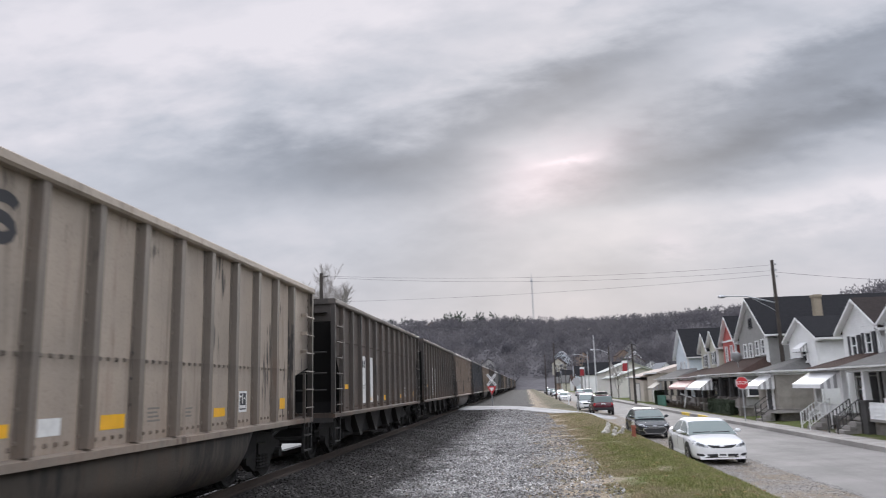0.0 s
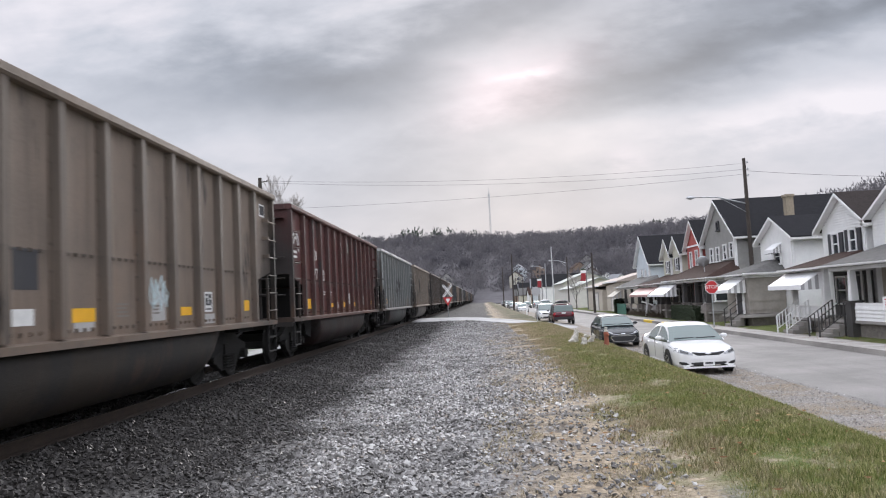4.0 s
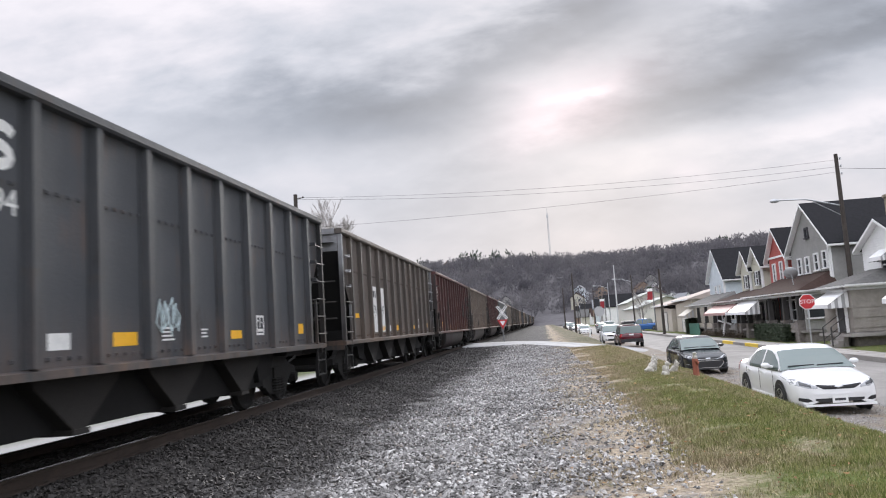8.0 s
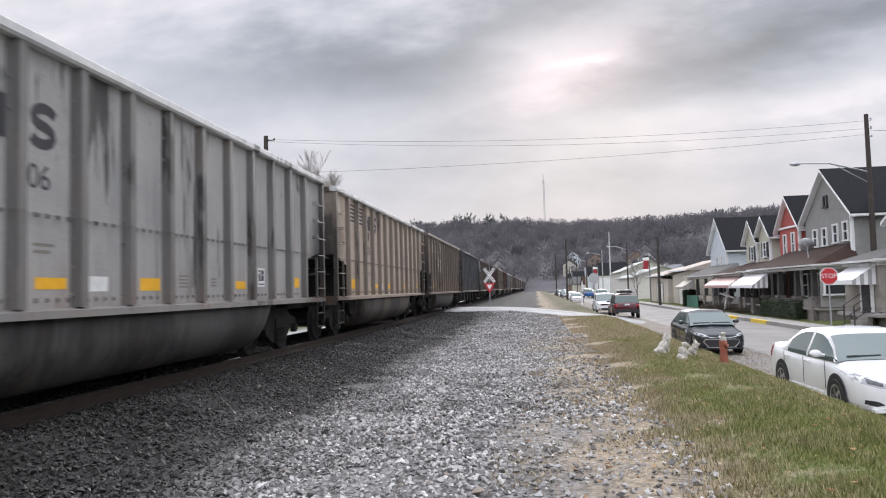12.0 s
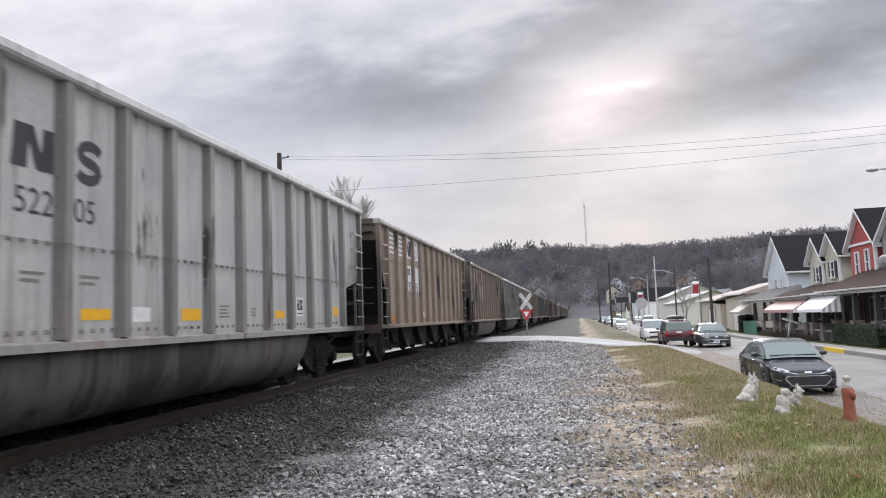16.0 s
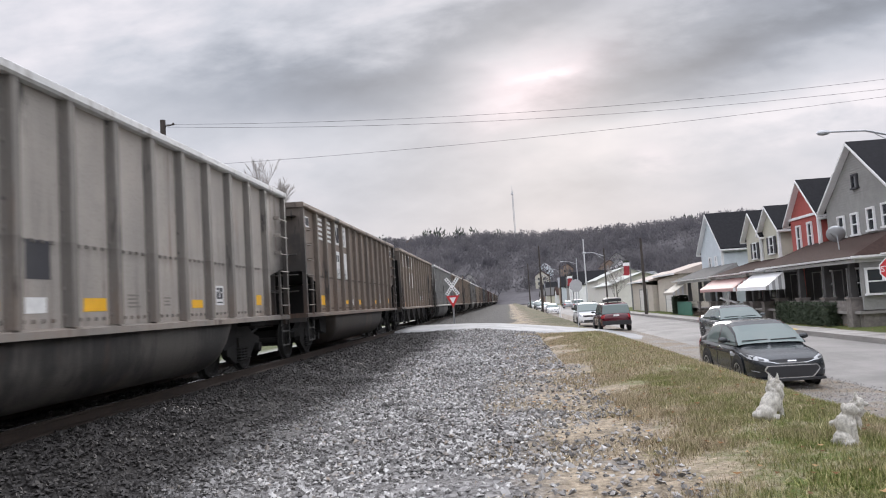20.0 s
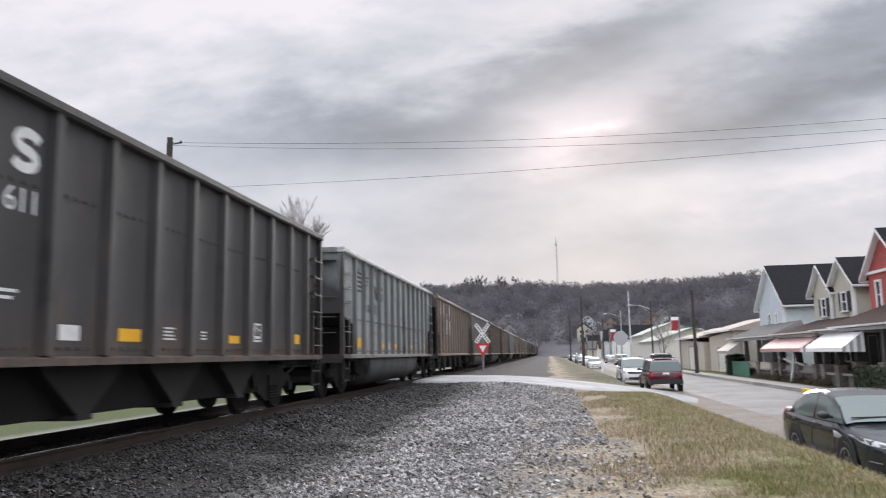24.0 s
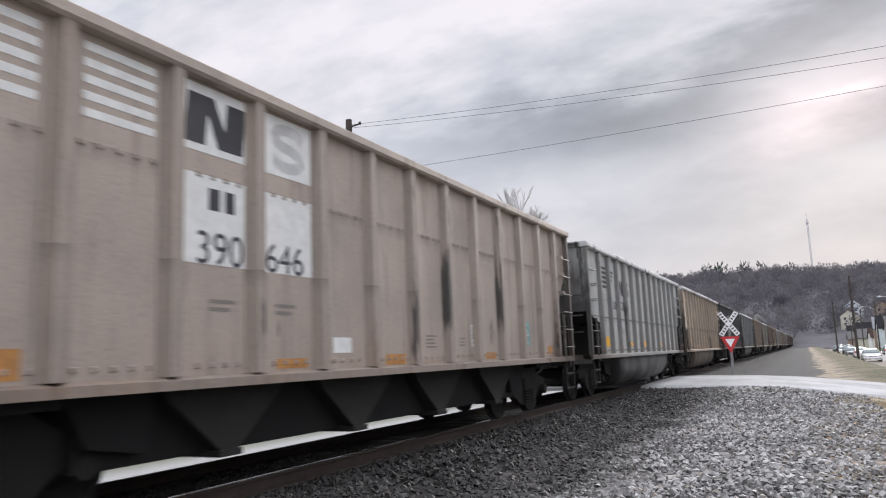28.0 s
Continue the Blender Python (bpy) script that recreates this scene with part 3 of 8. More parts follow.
def ladder_parts(car, sx, sy, z0=0.98):
    """The corner ladder with its rungs, the grab irons and the sill step of one corner."""
    y, yi = sy * (HALF - 0.06), sy * (HALF - 0.6)
    bm = B()
    box(bm, (sx * 1.58, yi, (z0 + 2.0) / 2), (0.05, 0.05, 2.0 - z0))
    ladder = part("ladder", bm, M["paint"], car)
    for k in range(3):
        z = z0 + 0.32 + 0.37 * k
        bm = B()
        tube(bm, (sx * 1.625, y, z), (sx * 1.625, yi - sy * 0.03, z), 0.015, 6)
        part("rung", bm, M["paint"], ladder)
    for k in range(3):
        z = 2.42 + 0.38 * k
        bm = B()
        tube(bm, (sx * 1.63, y, z), (sx * 1.63, sy * (HALF - 0.6), z), 0.015, 6)
        box(bm, (sx * 1.57, sy * (HALF - 0.6), z + 0.03), (0.13, 0.06, 0.07))
        part("grab_iron", bm, M["paint"], car)
    bm = B()
    for yy in (y, yi):
        box(bm, (sx * 1.56, yy, 0.7), (0.05, 0.04, 0.56))
    for z in (0.44, 0.74):
        box(bm, (sx * 1.56, (y + yi) / 2, z), (0.06, 0.54, 0.03))
    part("sill_step", bm, M["under"], car)


def make_truck(car, y):
    """A three-piece truck, its side frames and springs, with two wheelsets under it."""
    t = new("truck")
    t.parent = car
    bm = B()
    for sx in (-1, 1):
        x = sx * 0.99
        out = [(-1.12, 0.52), (-1.12, 0.66), (-0.75, 0.74), (-0.42, 0.92), (0.42, 0.92), (0.75, 0.74), (1.12, 0.66), (1.12, 0.52), (0.8, 0.5), (0.5, 0.28), (0.32, 0.2), (-0.32, 0.2), (-0.5, 0.28), (-0.8, 0.5)]
        prism(bm, out, 0, x - 0.07, x + 0.07)
        for dy in (-0.89, 0.89):
            tube(bm, (x + sx * 0.05, dy, 0.457), (x + sx * 0.17, dy, 0.457), 0.1, 10)
    box(bm, (0, 0, 0.55), (2.2, 0.42, 0.3))
    ob = part("truck_frame", bm, M["truck"], car)
    scene_mesh = ob.data
    bpy.data.objects.remove(ob)
    bpy.data.objects.remove(t)
    t = new("truck", scene_mesh)
    t.parent = car
    t.location = (0, y, 0)
    for sx in (-1, 1):
        bm = B()
        for dy in (-0.16, 0.0, 0.16):
            prof = [(0.062, 0.24)]
            for k in range(5):
                prof += [(0.085, 0.26 + 0.055 * k), (0.062, 0.285 + 0.055 * k)]
            lathe(bm, prof, 8, "Z", (sx * 1.08, dy, 0))
        part("spring_nest", bm, M["truck"], t)
    for dy in (-0.89, 0.89):
        bm = B()
        tube(bm, (-0.95, 0, 0), (0.95, 0, 0), 0.085, 8)
        for sx in (-1, 1):
            lathe(bm, [(0.1, sx * 0.66), (0.16, sx * 0.67), (0.36, sx * 0.7), (0.4, sx * 0.685), (0.485, sx * 0.685), (0.485, sx * 0.715), (0.457, sx * 0.725), (0.452, sx * 0.81), (0.39, sx * 0.815), (0.36, sx * 0.775), (0.18, sx * 0.79), (0.13, sx * 0.83), (0.05, sx * 0.835)], 20, "X")
        w = part("wheelset", bm, M["truck"], t, smooth=False)
        w.location = (0, dy, 0.457)
    return t


def side_sheet(bm, sx, tub):
    """One side's plate with its sloped cut-outs at the ends, 8 mm thick."""
    c1, c2 = (2.15, 1.88) if tub else (3.0, 1.9)
    e = 5.91 if tub else 6.3
    out = [(-e, SILL), (e, SILL), (e, c2), (HALF, c1), (HALF, TOPZ - 0.12), (-HALF, TOPZ - 0.12), (-HALF, c1), (-e, c2)]
    prism(bm, out, 0, sx * 1.5 - 0.006, sx * 1.5 + 0.006)


def make_gondola(tub, posts):
    """A coal car: a bathtub gondola, or a hopper with four pockets."""
    car = new("coal_gondola" if tub else "coal_hopper")
    for sx in (-1, 1):
        bm = B()
        side_sheet(bm, sx, tub)
        part("side_sheet", bm, M["paint" if tub else "hopperpaint"], car)
        for y in posts:
            bm = B()
            hat = [(1.5065, y - 0.14), (1.514, y - 0.14), (1.514, y - 0.082), (1.596, y - 0.058), (1.596, y + 0.058), (1.514, y + 0.082), (1.514, y + 0.14), (1.5065, y + 0.14)]
            hat = [(sx * px, py) for px, py in hat]
            prism(bm, hat if sx > 0 else hat[::-1], 2, SILL + 0.01, TOPZ - 0.13)
            part("side_post", bm, M["paint"], car)
        for sy in (-1, 1):
            bm = B()
            box(bm, (sx * 1.55, sy * (HALF - 0.05), (1.1 + TOPZ - 0.14) / 2), (0.1, 0.1, TOPZ - 1.1 - 0.14))
            part("corner_post", bm, M["paint"], car)
        bm = B()
        # rivet rows: at half height, at the foot and beside every post
        rows = [(y, z) for z in (SILL + 0.09, 2.05 if tub else 2.86) for y in [posts[0] + 0.2 + 0.17 * k for k in range(int((posts[-1] - posts[0] - 0.3) / 0.17))]]
        rows = [(y, z) for y, z in rows if min(abs(y - q) for q in posts) > 0.14]
        if tub:
            rows += [(q + e, 1.24 + 0.3 * k) for q in posts for e in (-0.112, 0.112) for k in range(9)]
        rows += [(sy * (HALF - 0.13), 2.45 + 0.14 * k) for sy in (-1, 1) for k in range(9)]
        for y, z in rows:
            xa, xb = sx * 1.507, sx * 1.53
            a = [bm.verts.new((xa, y + dy * 0.024, z + dz * 0.024)) for dy, dz in ((-1, -1), (1, -1), (1, 1), (-1, 1))]
            c = [bm.verts.new((xb, y + dy * 0.013, z + dz * 0.013)) for dy, dz in ((-1, -1), (1, -1), (1, 1), (-1, 1))]
            bm.faces.new(c)
            for i in range(4):
                bm.faces.new((a[i], a[(i + 1) % 4], c[(i + 1) % 4], c[i]))
        part("rivets", bm, M["paint"], car)["kind"] = "stuff"
        bm = B()
        prism(bm, [(sx * 1.44, TOPZ - 0.13), (sx * 1.6, TOPZ - 0.13), (sx * 1.625, TOPZ - 0.1), (sx * 1.625, TOPZ - 0.02), (sx * 1.6, TOPZ), (sx * 1.44, TOPZ)], 1, -HALF - 0.03, HALF + 0.03)
        part("top_chord", bm, M["paint"], car, "top chord, paled for sky light on some cars")
        bm = B()
        prism(bm, [(sx * 1.35, SILL - 0.1), (sx * 1.6, SILL - 0.1), (sx * 1.6, SILL - 0.02), (sx * 1.52, SILL + 0.005), (sx * 1.35, SILL + 0.005)], 1, -HALF, HALF)
        part("side_sill", bm, M["paint"], car)
    for sy in (-1, 1):
        bm = B()
        zc = 2.15 if tub else 3.3
        y = sy * (HALF - 0.03)
        box(bm, (0, y, (zc + TOPZ - 0.12) / 2), (2.98, 0.02, TOPZ - 0.12 - zc))
        box(bm, (0, y, TOPZ - 0.065), (2.86, 0.14, 0.13))
        if tub:
            for x in (-0.75, 0.0, 0.75):
                post = B()
                box(post, (x, y + sy * 0.03, (1.1 + TOPZ - 0.2) / 2), (0.11, 0.08, TOPZ - 0.2 - 1.1))
                part("end_post", post, M["paint"], car)
        else:
            for x in (-0.55, 0.55):
                post = B()
                box(post, (x, y + sy * 0.02, (1.1 + TOPZ - 0.2) / 2), (0.12, 0.1, TOPZ - 0.2 - 1.1))
                part("end_post", post, M["paint"], car)
        for z in (1.65, 2.05, 2.55):
            rung = B()
            tube(rung, (-1.4, y + sy * 0.07, z), (1.4, y + sy * 0.07, z), 0.018, 6)
            part("crossbar", rung, M["paint"], car)
        part("end_sheet", bm, M["paint"], car)
        # slope sheet and an added bulkhead, both black, to close off light from the end
        bm = B()
        zi = 1.9 if tub else 1.25
        prism(bm, [(sy * (HALF - 0.05), zc), (sy * 5.85, zi), (sy * 5.8, zi - 0.03), (sy * (HALF - 0.05), zc - 0.03)], 0, -1.49, 1.49)
        box(bm, (0, sy * 5.9, 1.4), (2.9, 0.05, 0.9))
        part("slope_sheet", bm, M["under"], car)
        bm = B()
        box(bm, (0, sy * (HALF - 0.1), 1.0), (3.1, 0.2, 0.22))
        box(bm, (0, sy * 6.5, 0.95), (0.5, 1.4, 0.3))
        part("end_sill", bm, M["paint"], car)
        bm = B()
        box(bm, (0, sy * (HALF + 0.25), 0.87), (0.16, 0.8, 0.18))
        box(bm, (sy * 0.07, sy * (HALF + 0.66), 0.87), (0.26, 0.22, 0.28))
        tube(bm, (0.3, sy * HALF, 0.8), (0.12, sy * (HALF + 0.7), 0.5), 0.03, 6)
        part("coupler", bm, M["truck"], car)
        ladder_parts(car, 1, sy)
        make_truck(car, sy * 5.55)
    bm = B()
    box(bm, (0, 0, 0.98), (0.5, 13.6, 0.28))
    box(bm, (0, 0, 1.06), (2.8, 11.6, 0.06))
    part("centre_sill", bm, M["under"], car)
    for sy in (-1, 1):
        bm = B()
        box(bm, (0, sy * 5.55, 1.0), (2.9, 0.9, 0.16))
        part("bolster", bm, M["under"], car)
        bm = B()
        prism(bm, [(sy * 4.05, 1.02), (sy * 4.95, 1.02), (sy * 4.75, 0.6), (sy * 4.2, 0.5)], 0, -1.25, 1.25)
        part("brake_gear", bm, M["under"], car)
    if tub:
        # the twin tubs hang between the trucks as one rounded trough each
        for sx in (-1, 1):
            bm = B()
            prof = []
            for i in range(9):
                a = math.pi * 0.5 * i / 8
                prof.append((sx * (0.95 + 0.53 * math.cos(a)), 0.84 - 0.64 * math.sin(a)))
            ring = [(sx * 1.48, 1.04)] + prof + [(sx * 0.32, 0.2), (sx * 0.32, 1.04)]
            stations = [(-4.0, 0.35), (-3.86, 0.8), (-3.72, 0.96), (-3.5, 1.0), (3.5, 1.0), (3.72, 0.96), (3.86, 0.8), (4.0, 0.35)]
            rings = [[bm.verts.new((x, y, 1.04 - (1.04 - z) * s)) for x, z in ring] for y, s in stations]
            n = len(ring)
            for r0, r1 in zip(rings, rings[1:]):
                for i in range(n):
                    bm.faces.new((r0[i], r0[(i + 1) % n], r1[(i + 1) % n], r1[i]))
            bm.faces.new(rings[0])
            bm.faces.new(rings[-1][::-1])
            part("tub", bm, M["tubpaint"], car, "rounded tub with coal streaks, darkened for shade", smooth=True)
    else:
        # an added black block that stands for the shade between the pockets
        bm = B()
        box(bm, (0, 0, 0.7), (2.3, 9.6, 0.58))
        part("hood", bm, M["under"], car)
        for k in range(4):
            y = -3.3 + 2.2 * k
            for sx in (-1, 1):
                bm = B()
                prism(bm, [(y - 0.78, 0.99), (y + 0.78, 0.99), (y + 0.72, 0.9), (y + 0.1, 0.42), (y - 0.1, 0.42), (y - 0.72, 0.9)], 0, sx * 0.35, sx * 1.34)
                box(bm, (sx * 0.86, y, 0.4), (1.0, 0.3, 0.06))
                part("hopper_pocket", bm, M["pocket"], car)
    bm = B()
    nx, ny = 5, 28
    grid = [[bm.verts.new((-1.42 + 2.84 * i / nx, -7.4 + 14.8 * j / ny, 3.5 + (0.42 + 0.14 * noise.noise((j * 0.35, i * 0.7, 3))) * math.sin(math.pi * i / nx) * (min(1, 2.8 * (1 - abs(2 * j / ny - 1)))))) for i in range(nx + 1)] for j in range(ny + 1)]
    for j in range(ny):
        for i in range(nx):
            bm.faces.new((grid[j][i], grid[j][i + 1], grid[j + 1][i + 1], grid[j + 1][i]))
    part("coal_load", bm, M["coal"], car, "heaped black coal")
    return car


# ---- markings ----
def plate(car, y, z, w, h, mat, x=1.5075, name="placard", slant=0.0):
    bm = B()
    prism(bm, [(y - w / 2 - slant, z - h / 2), (y + w / 2 - slant, z - h / 2), (y + w / 2 + slant, z + h / 2), (y - w / 2 + slant, z + h / 2)], 0, x, x + 0.002)
    return part(name, bm, mat, car)


def lettering(car, body, y, z, size, mat, x=1.5095):
    me = text_mesh(body, size)
    me.materials.clear()
    me.materials.append(mat)
    ob = new("number", me)
    ob.parent = car
    ob.matrix_basis = Matrix.Translation((x, y, z)) @ Matrix(((0, 0, 1, 0), (1, 0, 0, 0), (0, 1, 0, 0), (0, 0, 0, 1)))
    return ob


def emblem(car, y1, y2, z, h, mat, x=1.5095, s=1.0):
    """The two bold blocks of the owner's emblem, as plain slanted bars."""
    bm = B()
    for dy in (-0.19 * s, 0.19 * s):
        prism(bm, [(y1 + dy - 0.12 * s, z - h / 2), (y1 + dy + 0.08 * s, z - h / 2), (y1 + dy + 0.12 * s, z + h / 2), (y1 + dy - 0.08 * s, z + h / 2)], 0, x, x + 0.002)
    prism(bm, [(y1 - 0.14 * s, z + h / 2), (y1 - 0.02 * s, z + h / 2), (y1 + 0.15 * s, z - h / 2), (y1 + 0.02 * s, z - h / 2)], 0, x + 0.0002, x + 0.0022)
    part("emblem", bm, mat, car)
    # a bent bar of seven rounded strokes
    bm = B()
    r0, w = h * 0.25, h * 0.27
    pts = []
    for k in range(9):
        a = math.radians(20 + 250 * k / 8)
        pts.append((y2 + 1.45 * s * r0 * math.cos(a) * 1.1 + 0.02, z + r0 * 0.98 + r0 * math.sin(a) * 0.9))
    for k in range(1, 9):
        a = math.radians(90 - 250 * k / 8)
        pts.append((y2 + 1.45 * s * r0 * math.cos(a) * 1.1 - 0.02, z - r0 * 0.8 + r0 * math.sin(a) * 0.9))
    left, right = [], []
    for k, (yy, zz) in enumerate(pts):
        a, b = pts[max(k - 1, 0)], pts[min(k + 1, len(pts) - 1)]
        d = Vector((b[0] - a[0], b[1] - a[1])).normalized() * w / 2
        left.append(bm.verts.new((x, yy - d.y, zz + d.x)))
        right.append(bm.verts.new((x, yy + d.y, zz - d.x)))
    for k in range(len(pts) - 1):
        bm.faces.new((left[k], left[k + 1], right[k + 1], right[k]))
    part("emblem", bm, mat, car)


def stripes(car, y, z, w, h, n, mat, slant=0.0, taper=0.0):
    for k in range(n):
        zz = z + h / 2 - h * k / (n - 1)
        ww = w * (1 - taper * k / (n - 1))
        plate(car, y + (w - ww) * -0.5 + slant * (n - 1 - k), zz, ww, h / (n - 1) * 0.52, mat, name="stripe")


def bars(car, y, z, w, n, mat, pitch=0.07, x=1.5075):
    """Small stencil lines, too small to read."""
    bm = B()
    for k in range(n):
        zz = z - pitch * k
        ww = w * (0.75 + 0.25 * ((k * 7 + 3) % 5) / 4)
        prism(bm, [(y - w / 2, zz - pitch * 0.24), (y - w / 2 + ww, zz - pitch * 0.24), (y - w / 2 + ww, zz + pitch * 0.24), (y - w / 2, zz + pitch * 0.24)], 0, x, x + 0.002)
    part("stencil", bm, mat, car)["kind"] = "stuff"


def frame_mark(car, y, z, mat):
    """A stencilled square: a dark ground, a white border and a few white strokes."""
    plate(car, y, z, 0.33, 0.33, M["dark"], x=1.5072, name="stencil_ground")
    bm = B()
    for dy, dz, w, h in ((0, 0.15, 0.34, 0.036), (0, -0.15, 0.34, 0.036), (-0.152, 0, 0.036, 0.27), (0.152, 0, 0.036, 0.27), (0.0, -0.085, 0.24, 0.05), (-0.01, 0.045, 0.03, 0.16), (-0.09, 0.08, 0.06, 0.03), (0.08, 0.05, 0.05, 0.025)):
        box(bm, (1.5105, y + dy, z + dz), (0.002, w, h))
    part("consolidated_stencil", bm, mat, car)["kind"] = "stuff"


def mark_car(car, tub, style, left, right, extra=""):
    """The lettering and reflectors of one car's near side."""
    p = (lambda k: -5.42 + 0.985 * k) if tub else (lambda k: -5.775 + 1.05 * k)
    white, dark = M["white"], M["dark"]
    for k, w, h in ((0, 0.5, 0.26), (3, 0.5, 0.12), (5, 0.5, 0.16), (7 if style == "cr" else 8, 0.42, 0.13), (11, 0.3, 0.2)):
        if style == "white" and k == 3:
            continue
        if style == "panelhop" and k == 0:
            plate(car, p(0) + 0.05, 1.72, 0.46, 0.12, M["yellow"], name="reflector")
            continue
        dull = style == "panel" and not tub
        plate(car, p(k) + 0.05, (1.18 if dull else 1.36) + (0.06 if k in (0, 11) else 0), w, h * (0.8 if dull else 1.0), M["old_yellow" if dull else "yellow"], name="reflector")
    plate(car, p(4) - 0.1, 1.36, 0.36, 0.17, white, name="label_plate")
    frame_mark(car, p(7) + 0.5 if style == "panel" and not tub else p(9), 1.5, white)
    ink = white if style in ("white", "cr", "whitepanel_hop") else dark
    bars(car, p(2) + 0.1, 1.75, 0.34, 2, white if style in ("white", "cr") else M["greystencil"])
    bars(car, p(3) - 0.05, 1.75, 0.34, 2, white if style in ("white", "cr") else M["greystencil"])
    bars(car, p(6), 1.48, 0.32, 4, ink if style == "white" else M["greystencil"], 0.05)
    bars(car, p(7), 1.45, 0.22, 3, ink if style == "white" else M["greystencil"], 0.05)
    if style == "panel":
        for k in (0, 1):
            stripes(car, p(k), 3.36, 0.68, 0.52, 5, white)
        for k in (2, 3):
            plate(car, p(k), 3.38, 0.7 if tub else 0.77, 0.62, white)
            plate(car, p(k), 2.47, 0.7 if tub else 0.77, 0.8, white)
        emblem(car, p(2), p(3), 3.37, 0.46, dark, s=1.3 if not tub else 1.2)
        plate(car, p(2) - 0.02, 2.66, 0.14, 0.2, dark, x=1.5095, name="mark")
        plate(car, p(2) + 0.18, 2.66, 0.12, 0.2, dark, x=1.5095, name="mark")
        lettering(car, left, p(2) + 0.06, 2.2, 0.42, dark)
        lettering(car, right, p(3) - 0.06, 2.2, 0.42, dark)
    elif style == "dark":
        for k in (0, 1):
            stripes(car, p(k), 3.36, 0.76, 0.42, 5, dark)
        emblem(car, p(2) + 0.02, p(3), 3.25, 0.44, dark)
        plate(car, p(2) - 0.1, 2.84, 0.13, 0.22, dark, name="mark")
        plate(car, p(2) + 0.1, 2.84, 0.12, 0.22, dark, name="mark")
        lettering(car, left, p(2) + 0.02, 2.4, 0.34, dark, 1.5075)
        lettering(car, right, p(3) - 0.1, 2.4, 0.34, dark, 1.5075)
    elif style in ("wing", "white"):
        ink = white if style == "white" else dark
        up = 0.24 if style == "white" else 0.0
        stripes(car, p(0), 3.12 + up, 0.62, 0.5, 5, ink, slant=0.035)
        stripes(car, p(1) - 0.06, 3.1 + up, 0.72, 0.44, 5, ink, slant=-0.02, taper=0.6)
        emblem(car, p(2) + 0.1, p(3) + (0.12 if up else -0.08), 2.95 + up, 0.42, ink)
        plate(car, p(1) + 0.1, 2.42 + up, 0.12, 0.22, ink, name="mark")
        plate(car, p(1) + 0.3, 2.42 + up, 0.11, 0.22, ink, name="mark")
        lettering(car, left, p(2) + 0.1, 2.42 + up, 0.36, ink, 1.5075)
        lettering(car, right, p(3) + (0.1 if up else -0.14), 2.42 + up, 0.36, ink, 1.5075)
    elif style == "cr":
        plate(car, p(1) - 0.1, 2.76, 0.16, 0.3, white, name="mark")
        plate(car, p(1) + 0.13, 2.76, 0.12, 0.24, white, name="mark")
        lettering(car, left, p(1) + 0.05, 2.22, 0.45, white, 1.5075)
        lettering(car, right, p(2) - 0.08, 2.2, 0.45, white, 1.5075)
        # a ring and two bars on the end bay
        bm = B()
        for r0, r1 in ((0.28, 0.34), (0.16, 0.22)):
            for a in range(12):
                t0, t1 = math.pi * (a * 1.15 - 2) / 12, math.pi * (a * 1.15 - 1) / 12
                quad(bm, *[(1.509, -6.55 + r * math.cos(t), 2.9 + r * math.sin(t)) for r, t in ((r0, t0), (r1, t0), (r1, t1), (r0, t1))])
        box(bm, (1.508, -6.72, 2.72), (0.002, 0.5, 0.06))
        box(bm, (1.508, -6.72, 2.6), (0.002, 0.5, 0.06))
        part("emblem", bm, white, car)
        for k in (6,):
            plate(car, p(k) + 0.02, 3.3, 0.5, 0.34, M["greystencil"], name="stencil")
        plate(car, p(6) + 0.1, 1.55, 0.2, 0.36, white, name="label_plate")
    elif style == "panelhop":
        for k in (2, 3):
            plate(car, p(k) + 0.02, 1.92, 0.62, 1.32, white)
        plate(car, p(2) - 0.02, 2.36, 0.14, 0.2, dark, x=1.5095, name="mark")
        plate(car, p(2) + 0.18, 2.36, 0.12, 0.2, dark, x=1.5095, name="mark")
        lettering(car, left, p(2), 1.9, 0.34, dark)
        lettering(car, right, p(3) + 0.02, 1.9, 0.34, dark)
        for k in (0, 1, 2):
            plate(car, p(k) + 0.42, 2.5 + 0.2 * k, 0.05, 0.5, white, name="paint_scrap")
    if "teal" in extra:
        plate(car, p(9) + 0.72, 1.56, 0.44, 0.44, M["teal"])
        bars(car, p(9) + 0.72, 1.73, 0.34, 6, white, 0.068, 1.5098)
    if "patch" in extra:
        plate(car, p(4) - 0.05, 1.85, 0.42, 0.42, M["dark"])
    if "plate" in extra:
        for sy in (-1, 1):
            plate(car, sy * 6.62, 3.42, 0.36, 0.26, M["trim"])
            plate(car, sy * 6.62, 3.42, 0.3, 0.2, M["dark"], x=1.5098)
    if "patches" in extra:
        for k, z, h in ((1, 1.27, 0.26), (3, 1.2, 0.17), (5, 1.27, 0.2), (7, 1.45, 0.42), (9, 1.22, 0.16)):
            plate(car, p(k) + 0.06, z, 0.44, h, M["faded"], x=1.5045)
    if "tag" in extra:
        scrawl(car, p(6) if not tub else p(7) + 0.05, 1.62)
    if "endnum" in extra:
        bm = B()
        for k in range(5):
            prism(bm, [(-0.9 + 0.06 * (k % 3), 3.5 - 0.13 * k), (0.2 + 0.1 * (k % 2), 3.5 - 0.13 * k), (0.2 + 0.1 * (k % 2), 3.55 - 0.13 * k), (-0.9 + 0.06 * (k % 3), 3.55 - 0.13 * k)], 1, -HALF + 0.015, -HALF + 0.017)
        part("stencil", bm, white if style == "white" else M["greystencil"], car)["kind"] = "stuff"


